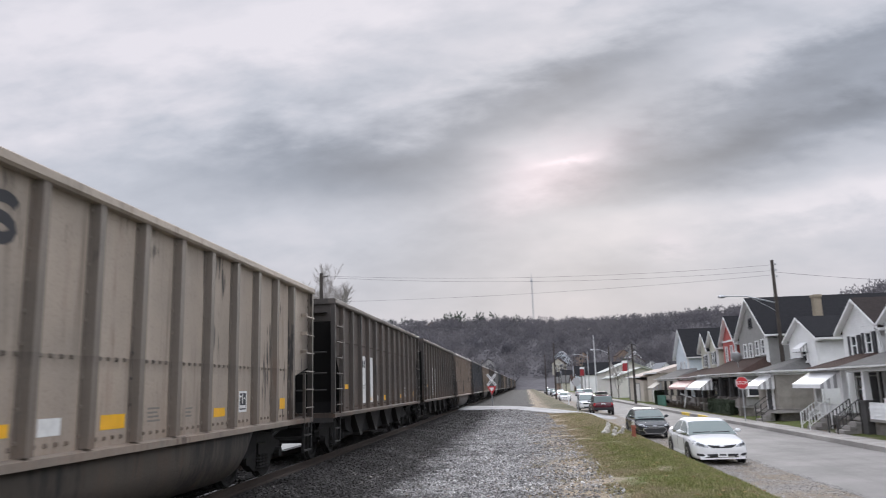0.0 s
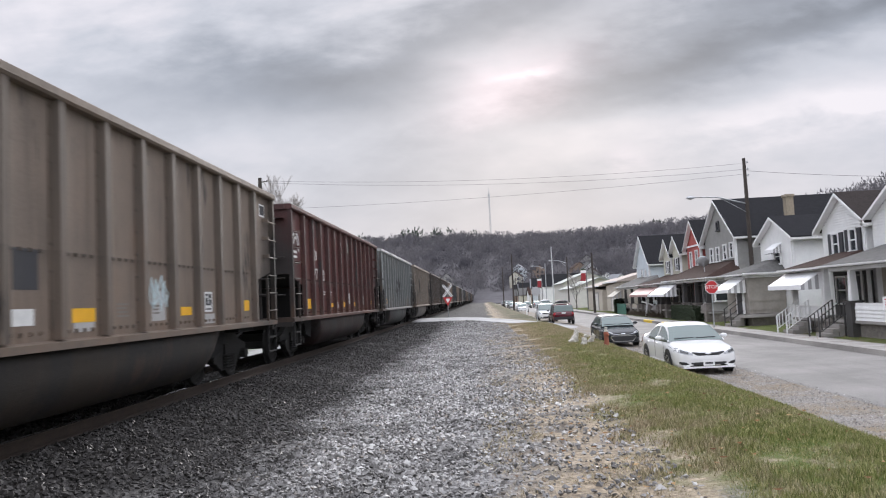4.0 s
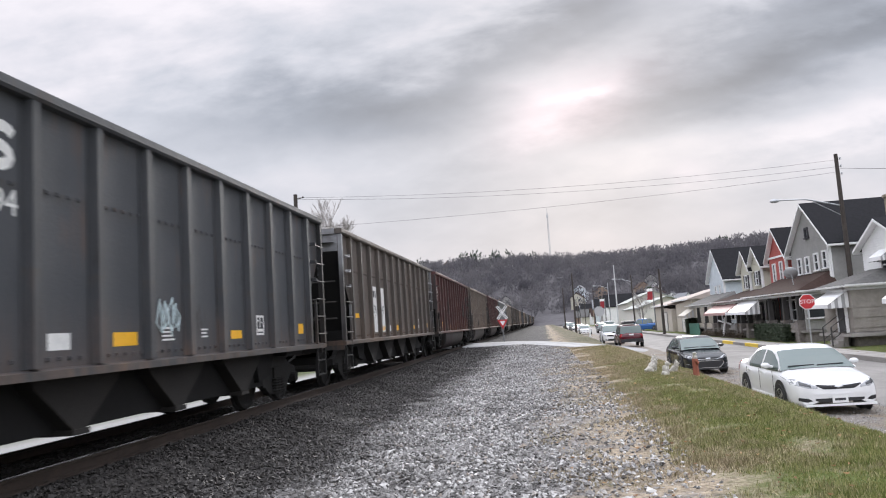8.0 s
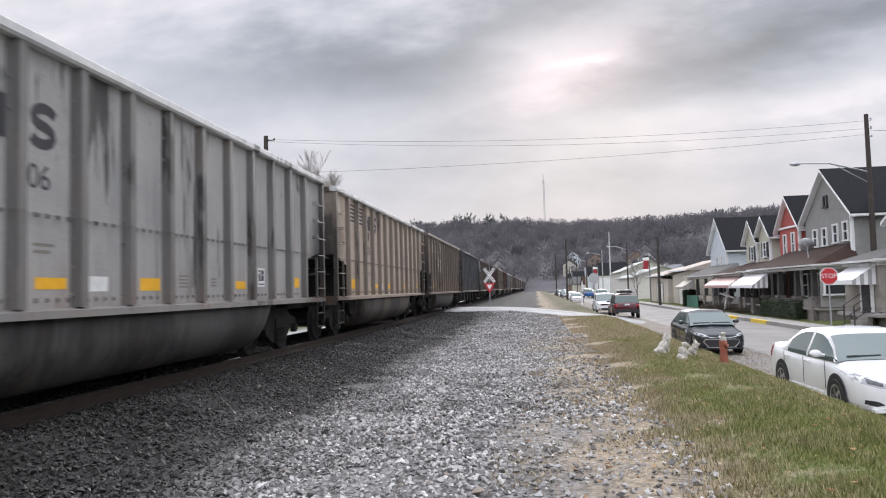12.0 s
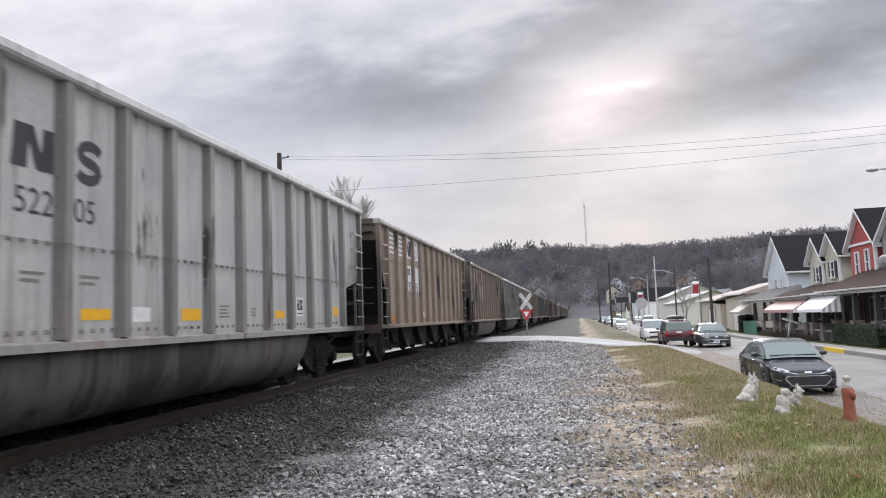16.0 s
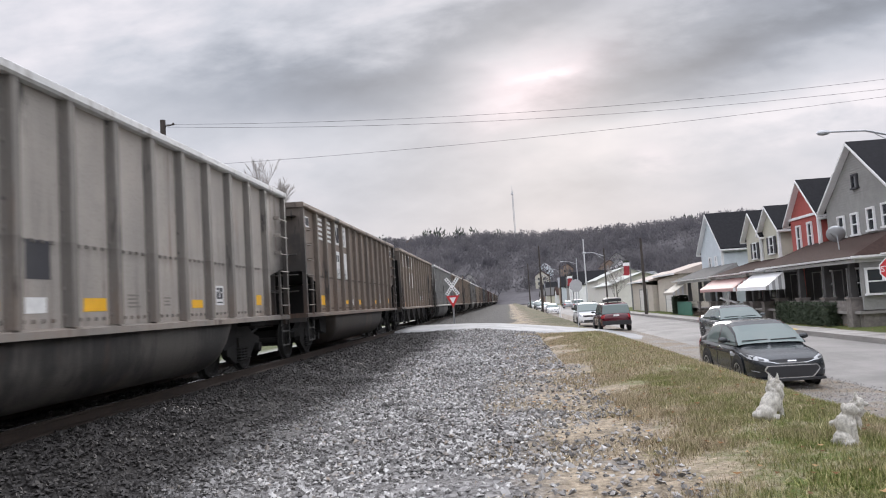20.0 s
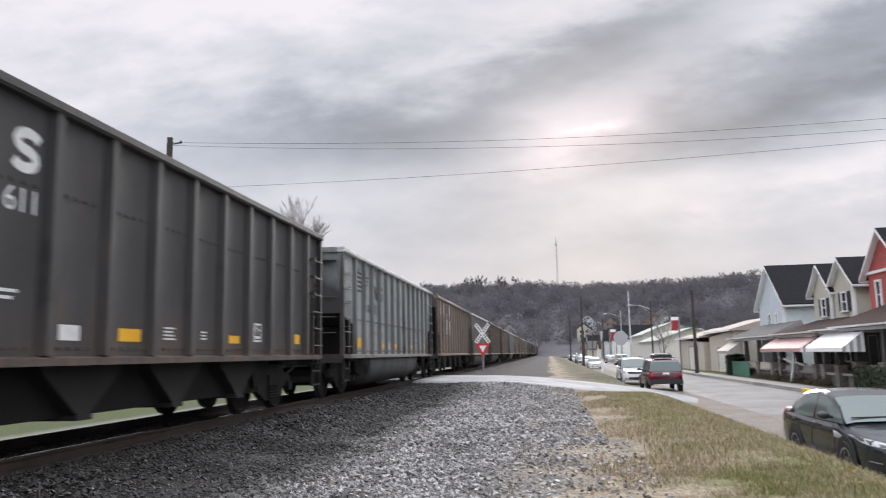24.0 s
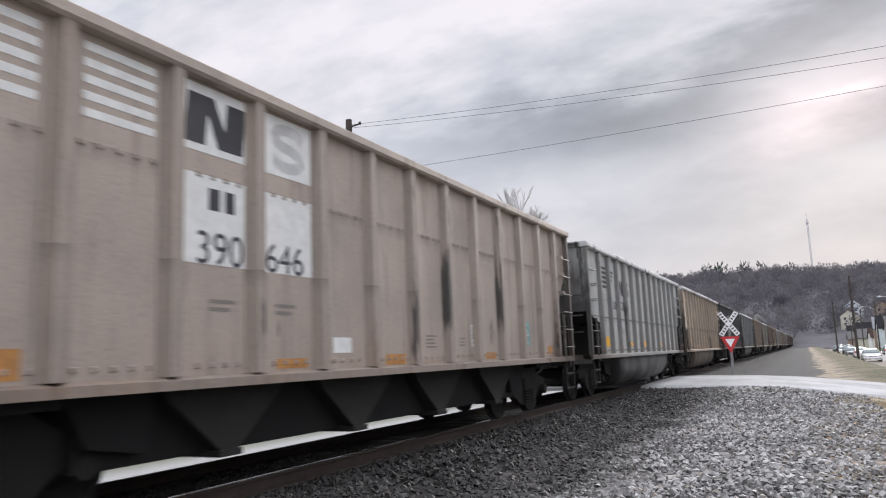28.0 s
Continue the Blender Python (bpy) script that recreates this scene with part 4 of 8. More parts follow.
def scrawl(car, y, z):
    """A sprayed tag: a chain of looping thin strokes, no letters."""
    bm = B()
    rng = random.Random(11)
    prev = None
    for k in range(26):
        q = (1.512, y - 0.28 + 0.56 * (k / 25) + 0.07 * math.sin(k * 2.4), z + 0.3 * math.sin(k * 1.7) * rng.uniform(0.5, 1))
        if prev:
            tube(bm, prev, q, 0.009, 4)
        prev = q
    part("graffiti", bm, M["spray"], car, "pale sprayed scrawl")


M["faded"] = plain("buffed_paint_patch", (0.42, 0.41, 0.4), 0.8, 0, 0.15, 5, 0)
M["spray"] = plain("pale_blue_spray_paint", (0.55, 0.66, 0.68), 0.6, 0, 0.1, 8, 0)
TAN, GREY, TAUPE, RED, BLACK, BROWN = (0.58, 0.48, 0.375), (0.38, 0.38, 0.37), (0.29, 0.228, 0.18), (0.07, 0.017, 0.015), (0.055, 0.059, 0.066), (0.092, 0.076, 0.065)
PALE, WARM, DUSK, SAND = (0.28, 0.3, 0.3), (0.325, 0.3, 0.27), (0.32, 0.272, 0.225), (0.4, 0.33, 0.265)
MIST = (0.31, 0.307, 0.298)
CHALK, JET = (0.41, 0.415, 0.4), (0.048, 0.048, 0.049)
UMBER, DUN, CLAY = (0.17, 0.135, 0.108), (0.225, 0.18, 0.142), (0.36, 0.305, 0.262)
# the cars by their order behind the first; negative: ahead of it. Tub, colour, style, number in two halves, extras
CARS = {0: (1, DUSK, "dark", "497", "61", ""), 1: (1, PALE, "wing", "522", "6", ""), 2: (1, RED, "cr", "77", "30", ""), 3: (1, UMBER, "panel", "463", "58", "patches tag plate"),
        4: (1, RED, "cr", "50", "7", ""), 5: (0, BROWN, "panelhop", "376", "247", ""), 6: (0, BLACK, "white", "145", "494", "tag endnum"), 7: (1, UMBER, "panel", "468", "80", "plate"),
        8: (1, SAND, "dark", "503", "3", ""), 9: (1, MIST, "wing", "52", "06", ""), 10: (1, DUN, "panel", "463", "60", "patches plate"), 11: (0, TAUPE, "panel", "390", "936", ""),
        12: (1, CHALK, "wing", "522", "05", ""), 13: (0, DUN, "panel", "390", "69", "teal tag"), 14: (1, UMBER, "panel", "461", "66", "plate"), 15: (1, WARM, "wing", "507", "62", "patch"),
        16: (0, DUN, "panel", "390", "758", "teal"), 17: (1, PALE, "wing", "52", "5", ""), 18: (0, JET, "white", "747", "611", "endnum"), 19: (1, TAN, "dark", "500", "03", ""),
        20: (1, CHALK, "wing", "528", "60", ""), 21: (0, CLAY, "panel", "390", "646", "teal"), 22: (1, TAUPE, "panel", "463", "5", ""), 23: (1, GREY, "", "", "", ""),
        -1: (0, BROWN, "panelhop", "", "", ""), -2: (0, BROWN, "panelhop", "", "", ""), -3: (1, TAUPE, "", "", "", ""), -4: (0, BLACK, "", "", "", ""), -5: (1, TAUPE, "", "", "", "")}
SLACK = {0: -0.35, 1: -0.4, 2: -0.2, 3: -0.2, 4: -0.1, 5: 0.05, 6: -0.1, 7: 0.1, 8: 0.3, 9: 0.7, 10: 0.8, 11: 0.55, 12: 0.42, 13: 0.25, 14: 0.08, 15: 0.1, 16: 0.45, 17: 0.2, 18: -0.15, 19: -0.1, 20: 0.25, 21: 0.15}    # metres by which a car runs ahead of an even spacing
SPARE = [(1, TAUPE), (1, GREY), (0, BROWN), (1, BROWN), (0, BLACK)]
COLNAME = {TAN: "sun-faded tan", GREY: "grey", TAUPE: "dirty taupe-brown", RED: "oxide red", BLACK: "black", BROWN: "dark brown", PALE: "pale grey", WARM: "warm grey", DUSK: "grimy beige", SAND: "sooty sand-coloured", UMBER: "dark umber-brown", DUN: "dull brown", CLAY: "clay-brown", CHALK: "chalk-grey", JET: "brownish-black", MIST: "pale neutral grey"}
base_cars = [make_gondola(0, HPOSTS), make_gondola(1, POSTS)]
train = []
for i in range(-24, 24):
    tub, col, style, left, right, extra = CARS.get(i) or (*SPARE[(i * 7) % 5], "", "", "", "")
    y = GAP0 - CAR_L * i - 7.15 + SLACK.get(i, 0.0)
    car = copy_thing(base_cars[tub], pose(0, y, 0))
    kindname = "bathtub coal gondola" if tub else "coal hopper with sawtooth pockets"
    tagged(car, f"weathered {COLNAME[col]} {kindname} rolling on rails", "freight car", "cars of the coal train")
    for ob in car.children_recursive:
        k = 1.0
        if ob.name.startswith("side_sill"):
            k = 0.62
        # posts darkened: the shade of their flanks is put into their colour
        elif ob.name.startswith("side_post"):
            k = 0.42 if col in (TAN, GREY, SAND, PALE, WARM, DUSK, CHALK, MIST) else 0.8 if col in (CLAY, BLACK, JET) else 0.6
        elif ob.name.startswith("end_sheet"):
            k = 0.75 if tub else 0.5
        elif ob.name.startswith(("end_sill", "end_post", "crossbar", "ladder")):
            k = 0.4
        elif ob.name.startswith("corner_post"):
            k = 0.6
        # tub colour cut down for the shade below the sill
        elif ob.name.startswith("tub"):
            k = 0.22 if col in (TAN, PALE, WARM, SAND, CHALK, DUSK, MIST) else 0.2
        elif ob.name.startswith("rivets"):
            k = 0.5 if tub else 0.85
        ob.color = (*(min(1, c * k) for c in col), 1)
        if i == 5 and ob.name.startswith(("end_sheet", "ladder", "rung", "grab_iron", "corner_post")):
            ob.color = (0.36, 0.37, 0.39, 1)
        # sky light on the top chord is put into its colour
        if ob.name.startswith("top_chord") and col in (TAN, PALE, TAUPE, WARM, SAND, CHALK, MIST):
            ob.color = (0.52, 0.53, 0.53, 1) if col != TAUPE else (0.36, 0.34, 0.32, 1)
    if style:
        mark_car(car, tub, style, left, right, extra)
    if i in (19, 8, 20, 12):
        for ob in car.children:
            if ob.name.startswith("coal_load"):
                ob.location.z = 0.3
    train.append((i, car, y))
for ob in base_cars:
    for o in (*ob.children_recursive, ob):
        bpy.data.objects.remove(o)

# ---- houses along the street ----
M["sid_white"] = plain("white_clapboard", (0.78, 0.78, 0.77), 0.6, 0, 0.08, 2.0, 0.08)
M["sid_grey"] = plain("grey_shingle_siding", (0.3, 0.295, 0.28), 0.8, 0, 0.15, 3.0, 0.2)
M["sid_red"] = plain("red_siding", (0.42, 0.1, 0.085), 0.75, 0, 0.15, 3.0, 0.2)
M["sid_cream"] = plain("cream_siding", (0.52, 0.5, 0.41), 0.7, 0, 0.1, 3.0, 0.1)
M["sid_blue"] = plain("pale_blue_siding", (0.58, 0.63, 0.66), 0.7, 0, 0.1, 3.0, 0.1)
M["sid_tan"] = plain("tan_block_wall", (0.4, 0.36, 0.29), 0.85, 0, 0.2, 4.0, 0.3)
M["roof_black"] = plain("black_asphalt_shingle", (0.02, 0.02, 0.022), 0.95, 0, 0.3, 5.0, 0.6, 0.12)
M["roof_brown"] = plain("brown_asphalt_shingle", (0.052, 0.034, 0.029), 0.95, 0, 0.3, 5.0, 0.6, 0.15)
M["roof_dark"] = plain("dark_brown_shingle", (0.035, 0.029, 0.027), 0.95, 0, 0.3, 5.0, 0.6, 0.12)
M["roof_grey"] = plain("grey_shingle_roof", (0.12, 0.117, 0.113), 0.95, 0, 0.25, 5.0, 0.5, 0.15)
M["roof_metal"] = plain("grey_metal_roof", (0.2, 0.205, 0.215), 0.7, 0.1, 0.12, 2.0, 0.1, 0.3)
M["stone"] = plain("rough_fieldstone", (0.2, 0.18, 0.165), 0.9, 0, 0.4, 5.0, 0.8)
M["stonebox"] = plain("grey_brown_stone_facing", (0.3, 0.275, 0.245), 0.85, 0, 0.2, 3.0, 0.3)
M["brick_y"] = plain("yellow_brick", (0.38, 0.28, 0.15), 0.85, 0, 0.2, 12.0, 0.3)
M["brick_w"] = plain("weathered_buff_brick", (0.3, 0.255, 0.19), 0.9, 0, 0.25, 10.0, 0.4)
M["brick_r"] = plain("chimney_brick", (0.27, 0.2, 0.15), 0.9, 0, 0.3, 10.0, 0.4)
M["awn_w"] = plain("white_awning_metal", (0.8, 0.8, 0.8), 0.45, 0, 0.06, 4.0, 0.02)
M["awn_d"] = plain("grey_awning_stripe", (0.36, 0.36, 0.36), 0.5, 0, 0.1, 4.0, 0.02)
M["awn_r"] = plain("faded_pink_awning", (0.42, 0.26, 0.24), 0.6, 0, 0.1, 4.0, 0.02)
M["awn_b"] = plain("weathered_beige_awning", (0.36, 0.33, 0.28), 0.7, 0, 0.1, 4.0, 0.02)
# near black for shade inside the porches; also dark posts, piers and railings
M["porchdark"] = plain("porch_shade_and_dark_trim", (0.06, 0.057, 0.055), 0.85, 0, 0.25, 3.0, 0.1)
M["shutter"] = plain("black_shutter", (0.04, 0.04, 0.045), 0.6, 0, 0.2, 8.0, 0.1)
M["hedge"] = plain("dark_hedge_leaf", (0.035, 0.05, 0.025), 0.8, 0, 0.5, 20.0, 0.4)
M["curtain"] = plain("drawn_curtain", (0.5, 0.49, 0.46), 0.9, 0, 0.15, 6.0, 0.1)
FX = 23.5       # the line of the house fronts


def lap_siding(bm, x0, yz, zlo, zhi, step, side, lo=None, hi=None):
    """Clapboards on a front (side 'x', facing the street) or on the near flank (side 'y')."""
    n = int((zhi - zlo) / step)
    for k in range(n):
        z0, z1 = zlo + k * step, zlo + (k + 1) * step
        a, b = yz((z0 + z1) / 2)
        if b - a < 0.1:
            continue
        if side == "x":
            quad(bm, (x0 - 0.042, a, z0), (x0 - 0.042, b, z0), (x0 - 0.004, b, z1), (x0 - 0.004, a, z1))
            quad(bm, (x0 - 0.042, a, z0), (x0 - 0.042, b, z0), (x0, b, z0), (x0, a, z0))
        else:
            quad(bm, (a, x0 - 0.042, z0), (b, x0 - 0.042, z0), (b, x0 - 0.004, z1), (a, x0 - 0.004, z1))
            quad(bm, (a, x0 - 0.042, z0), (b, x0 - 0.042, z0), (b, x0, z0), (a, x0, z0))


def window(parent, x, y, z, w, h, face="x", shutters=False, sash=True, trim="trim", curtain=False):
    """A sash window: frame, sill, panes with a meeting rail; set on a wall that faces -x or -y."""
    def at(u, d, v, su, sd, sv):
        """u along the wall, d out of it, v up."""
        return ((x - d, y + u, z + v), (sd, su, sv)) if face == "x" else ((x + u, y - d, z + v), (su, sd, sv))
    bm = B()
    t = 0.09
    for u, v, su, sv in ((-w / 2 - t / 2, 0, t, h + 2 * t), (w / 2 + t / 2, 0, t, h + 2 * t), (0, h / 2 + t / 2, w, t)):
        box(bm, *at(u, 0.05, v, su, 0.1, sv))
    if sash:
        box(bm, *at(0, 0.05, 0, w, 0.05, 0.06))
    win = part("window", bm, M[trim], parent)
    bm = B()
    box(bm, *at(0, 0.07, -h / 2 - 0.05, w + 0.3, 0.16, 0.08))
    part("sill", bm, M[trim], win)
    for v in ((-h / 4, h / 4) if sash else (0,)):
        bm = B()
        box(bm, *at(0, 0.036, v, w - 0.02, 0.01, h / (2 if sash else 1) - 0.03))
        part("pane", bm, M["glass"], win)
    if curtain:
        for s in (-1, 1):
            bm = B()
            box(bm, *at(s * w * 0.34, 0.043, 0, w * 0.24, 0.003, h - 0.06))
            part("curtain", bm, M["curtain"], win)
    if shutters:
        for s in (-1, 1):
            bm = B()
            box(bm, *at(s * (w / 2 + 0.09 + 0.2), 0.05, 0, 0.36, 0.05, h + 0.1))
            for k in range(6):
                box(bm, *at(s * (w / 2 + 0.29), 0.08, -h / 2 + h * (k + 0.5) / 6, 0.28, 0.02, h / 12))
            part("shutter", bm, M["shutter"], win)
    return win


def gable_house(label, y0, y1, eave, apex, wall, roof, depth=10.5, over=0.38, front=FX, side_wall=None, group="houses along the street", base=-1.0):
    """A narrow house with its gable to the street."""
    h = thing("house", label, "house", group)
    ym = (y0 + y1) / 2
    bm = B()
    prism(bm, [(y0, base), (y1, base), (y1, eave), (ym, apex - 0.06), (y0, eave)], 0, front, front + depth)
    part("wall", bm, M[wall], h)
    bm = B()

    def span(z):
        f = 1 if z < eave else max(0, (apex - z) / (apex - eave))
        return ym - (ym - y0) * f, ym + (y1 - ym) * f
    lap_siding(bm, front, span, 0.2, apex, 0.125, "x")
    part("front_siding", bm, M[wall], h)
    bm = B()
    lap_siding(bm, y0, lambda z: (front, front + depth), base, eave, 0.125, "y")
    part("flank_siding", bm, M[side_wall or wall], h)
    pitch = (apex - eave) / (ym - y0)
    for s in (-1, 1):
        ye = ym + s * ((ym - y0) + over)
        ze = eave - pitch * over
        bm = B()
        prism(bm, [(ym, apex + 0.02), (ye, ze + 0.02), (ye, ze + 0.14), (ym, apex + 0.16)], 0, front - 0.32, front + depth + 0.3)
        rf = part("roof", bm, M[roof], h)
        bm = B()
        prism(bm, [(ym, apex - 0.03), (ye, ze - 0.03), (ye, ze + 0.1), (ym, apex + 0.1)], 0, front - 0.36, front - 0.325)
        part("bargeboard", bm, M["trim"], h)
        bm = B()
        prism(bm, [(ym, apex - 0.03), (ye, ze - 0.03), (ye, ze + 0.016), (ym, apex + 0.016)], 0, front - 0.32, front - 0.03)
        part("soffit", bm, M["trim"], h)
        if roof == "roof_metal":
            for k in range(14):
                bm = B()
                xx = front - 0.1 + depth * k / 13.0
                prism(bm, [(ym, apex + 0.155), (ye, ze + 0.135), (ye, ze + 0.165), (ym, apex + 0.185)], 0, xx - 0.02, xx + 0.02)
                part("seam", bm, M[roof], rf)
        bm = B()
        prism(bm, [(ye, ze - 0.1), (ye + s * 0.11, ze - 0.06), (ye + s * 0.12, ze + 0.05), (ye, ze + 0.05)], 0, front - 0.32, front + depth + 0.3)
        part("gutter", bm, M["trim"], h)
    bm = B()
    box(bm, (front - 0.06, y0 + 0.06, (eave + base) / 2 - 0.1), (0.1, 0.14, eave - base - 0.2))
    part("corner_board", bm, M["trim"], h)
    bm = B()
    tube(bm, (front - 0.15, y0 + 0.1, base), (front - 0.15, y0 + 0.1, eave - 0.3), 0.05, 6)
    tube(bm, (front - 0.15, y0 + 0.1, eave - 0.3), (front - 0.25, y0 - over - 0.05, eave - pitch * over - 0.08), 0.05, 6)
    part("downspout", bm, M["trim"], h)
    return h


def chimney(h, x, y, z0, z1, mat="brick_r", w=0.6):
    bm = B()
    box(bm, (x, y, (z0 + z1) / 2), (w, w, z1 - z0))
    box(bm, (x, y, z1 - 0.1), (w + 0.14, w + 0.14, 0.16))
    part("chimney", bm, M[mat], h)


def awning(h, y0, y1, x_wall, z_top, out, drop, mat="awn_w", ribs=10, edge="awn_d", cheek=True):
    """A sheet metal awning of narrow pans that slopes down from the wall, with cheeks at its ends."""
    bm = B()
    w = (y1 - y0) / ribs
    edge_line = []
    for k in range(ribs):
        a, b = y0 + k * w, y0 + (k + 1) * w
        lift = 0.012 * (k % 2)
        edge_line += [(a + 0.004, lift), (b - 0.004, lift)]
    rows = [[bm.verts.new((x_wall - out * f, y, z_top - drop * f + dz + t)) for y, dz in edge_line] for f, t in ((0, 0), (1, 0), (1, -0.02), (0, -0.02))]
    for r0, r1 in ((0, 1), (1, 2), (2, 3), (3, 0)):
        for i in range(len(edge_line) - 1):
            bm.faces.new((rows[r0][i], rows[r0][i + 1], rows[r1][i + 1], rows[r1][i]))
    aw = part("awning", bm, M[mat], h, "sloping ribbed metal awning")
    bm = B()
    box(bm, (x_wall - out, (y0 + y1) / 2, z_top - drop - 0.1), (0.02, y1 - y0, 0.2))
    part("valance", bm, M[mat], aw)
    if cheek:
        for y in (y0, y1):
            for k in range(6):
                xa, xb = x_wall - out * k / 6, x_wall - out * (k + 1) / 6
                za, zb = z_top - drop * k / 6, z_top - drop * (k + 1) / 6
                bm = B()
                prism(bm, [(xa, za - 0.03), (xb, zb - 0.03), (xb, z_top - drop - 0.22), (xa, z_top - drop - 0.22)], 1, y - 0.01, y + 0.01)
                part("cheek_slat", bm, M[edge if k % 2 else mat], aw)


def porch(label, y0, y1, eave, roof, posts, x0=21.3, floor=-0.3, knee=None, post_mat="trim", pier=None, slope=0.75, wall="sid_white", soffit="trim", hip=True, group="porches"):
    """A front porch: floor slab, posts on piers, beam, sloped roof against the house."""
    p = thing("porch", label, "porch", group)
    bm = B()
    box(bm, ((x0 + FX) / 2, (y0 + y1) / 2, floor - 0.06), (FX - x0, y1 - y0, 0.12))
    part("floor_slab", bm, M["concrete"], p)
    bm = B()
    box(bm, ((x0 + FX) / 2 + 0.1, (y0 + y1) / 2, (floor - 0.12 - 1.05) / 2), (FX - x0 - 0.2, y1 - y0 - 0.2, floor - 0.12 + 1.05))
    part("foundation", bm, M["stone"], p)
    bm = B()
    box(bm, (x0 + 0.06, (y0 + y1) / 2, eave - 0.12), (0.14, y1 - y0, 0.24))
    box(bm, ((x0 + FX) / 2, y0 + 0.06, eave - 0.12), (FX - x0 - 0.16, 0.14, 0.24))
    part("beam", bm, M[soffit], p)
    for y in posts:
        kb = floor if knee is None else knee
        bm = B()
        prism_pts = [(-0.13, -0.13), (0.13, -0.13), (0.13, 0.13), (-0.13, 0.13)]
        lo = [bm.verts.new((x0 + 0.14 + a * 1.15, y + b * 1.15, kb)) for a, b in prism_pts]
        hi = [bm.verts.new((x0 + 0.14 + a * 0.85, y + b * 0.85, eave - 0.24)) for a, b in prism_pts]
        for i in range(4):
            bm.faces.new((lo[i], lo[(i + 1) % 4], hi[(i + 1) % 4], hi[i]))
        bm.faces.new(hi)
        part("post", bm, M[post_mat], p)
        if pier:
            bm = B()
            box(bm, (x0 + 0.14, y, (kb - 1.05) / 2), (0.5, 0.5, kb + 1.05))
            box(bm, (x0 + 0.14, y, kb - 0.03), (0.58, 0.58, 0.08))
            part("pier", bm, M[pier], p)
    zr = eave + slope
    o = 0.35
    bm = B()
    a, b = (0.9, 0.9) if hip else (0, 0)
    lo = [(x0 - o, y0 - o, eave), (x0 - o, y1 + o, eave), (FX, y1 + o * (1 if hip else 1), eave if hip else zr), (FX, y0 - o, eave if hip else zr)]
    top = [(FX, y1 - a, zr), (FX, y0 + b, zr)]
    v = [bm.verts.new(q) for q in lo] + [bm.verts.new(q) for q in top]
    u = [bm.verts.new((q[0], q[1], q[2] - 0.09)) for q in lo]
    if hip:
        bm.faces.new((v[0], v[5], v[4], v[1]))
        bm.faces.new((v[1], v[4], v[2]))
        bm.faces.new((v[0], v[3], v[5]))
    else:
        bm.faces.new((v[0], v[3], v[2], v[1]))
    for i, j in ((0, 1), (1, 2), (3, 0)):
        bm.faces.new((v[i], v[j], u[j], u[i]))
    bm.faces.new(u)
    part("roof", bm, M[roof], p)
    bm = B()
    prism(bm, [(x0 - o - 0.08, eave - 0.05), (x0 - o - 0.005, eave - 0.085), (x0 - o - 0.005, eave - 0.005), (x0 - o - 0.09, eave + 0.01)], 1, y0 - o, y1 + o)
    part("gutter", bm, M["trim"], p)
    bm = B()
    prism(bm, [(y0 - o - 0.08, eave - 0.04), (y0 - o - 0.005, eave - 0.1), (y0 - o - 0.005, eave + 0.03), (y0 - o - 0.09, eave + 0.04)], 0, x0 - o, FX)
    part("gutter", bm, M["trim"], p)
    return p


def knee_wall(p, y0, y1, zt, mat, x=21.3, floor=-0.3, side=False, x1=FX, zb=None):
    bm = B()
    zb = floor if zb is None else zb
    if side:
        box(bm, ((x + x1) / 2, y0, (zb + zt) / 2), (x1 - x, 0.12, zt - zb))
        lap_siding(bm, y0 - 0.06, lambda z: (x, x1), zb, zt - 0.02, 0.15, "y")
    else:
        box(bm, (x + 0.1, (y0 + y1) / 2, (zb + zt) / 2), (0.12, y1 - y0, zt - zb))
        lap_siding(bm, x + 0.04, lambda z: (y0, y1), zb, zt - 0.02, 0.15, "x")
    part("knee_wall", bm, M[mat], p)


def door(p, y, z0=-0.3, w=0.95, h=2.05, x=FX, mat="shutter"):
    bm = B()
    box(bm, (x - 0.05, y, z0 + h / 2), (0.06, w, h))
    for k in (0.28, 0.72):
        box(bm, (x - 0.09, y, z0 + h * k), (0.02, w * 0.6, h * 0.3))
    d = part("door", bm, M[mat], p)
    bm = B()
    for s in (-1, 1):
        box(bm, (x - 0.06, y + s * (w / 2 + 0.06), z0 + h / 2 + 0.05), (0.12, 0.12, h + 0.1))
    box(bm, (x - 0.06, y, z0 + h + 0.06), (0.12, w, 0.12))
    part("door_frame", bm, M["trim"], d)


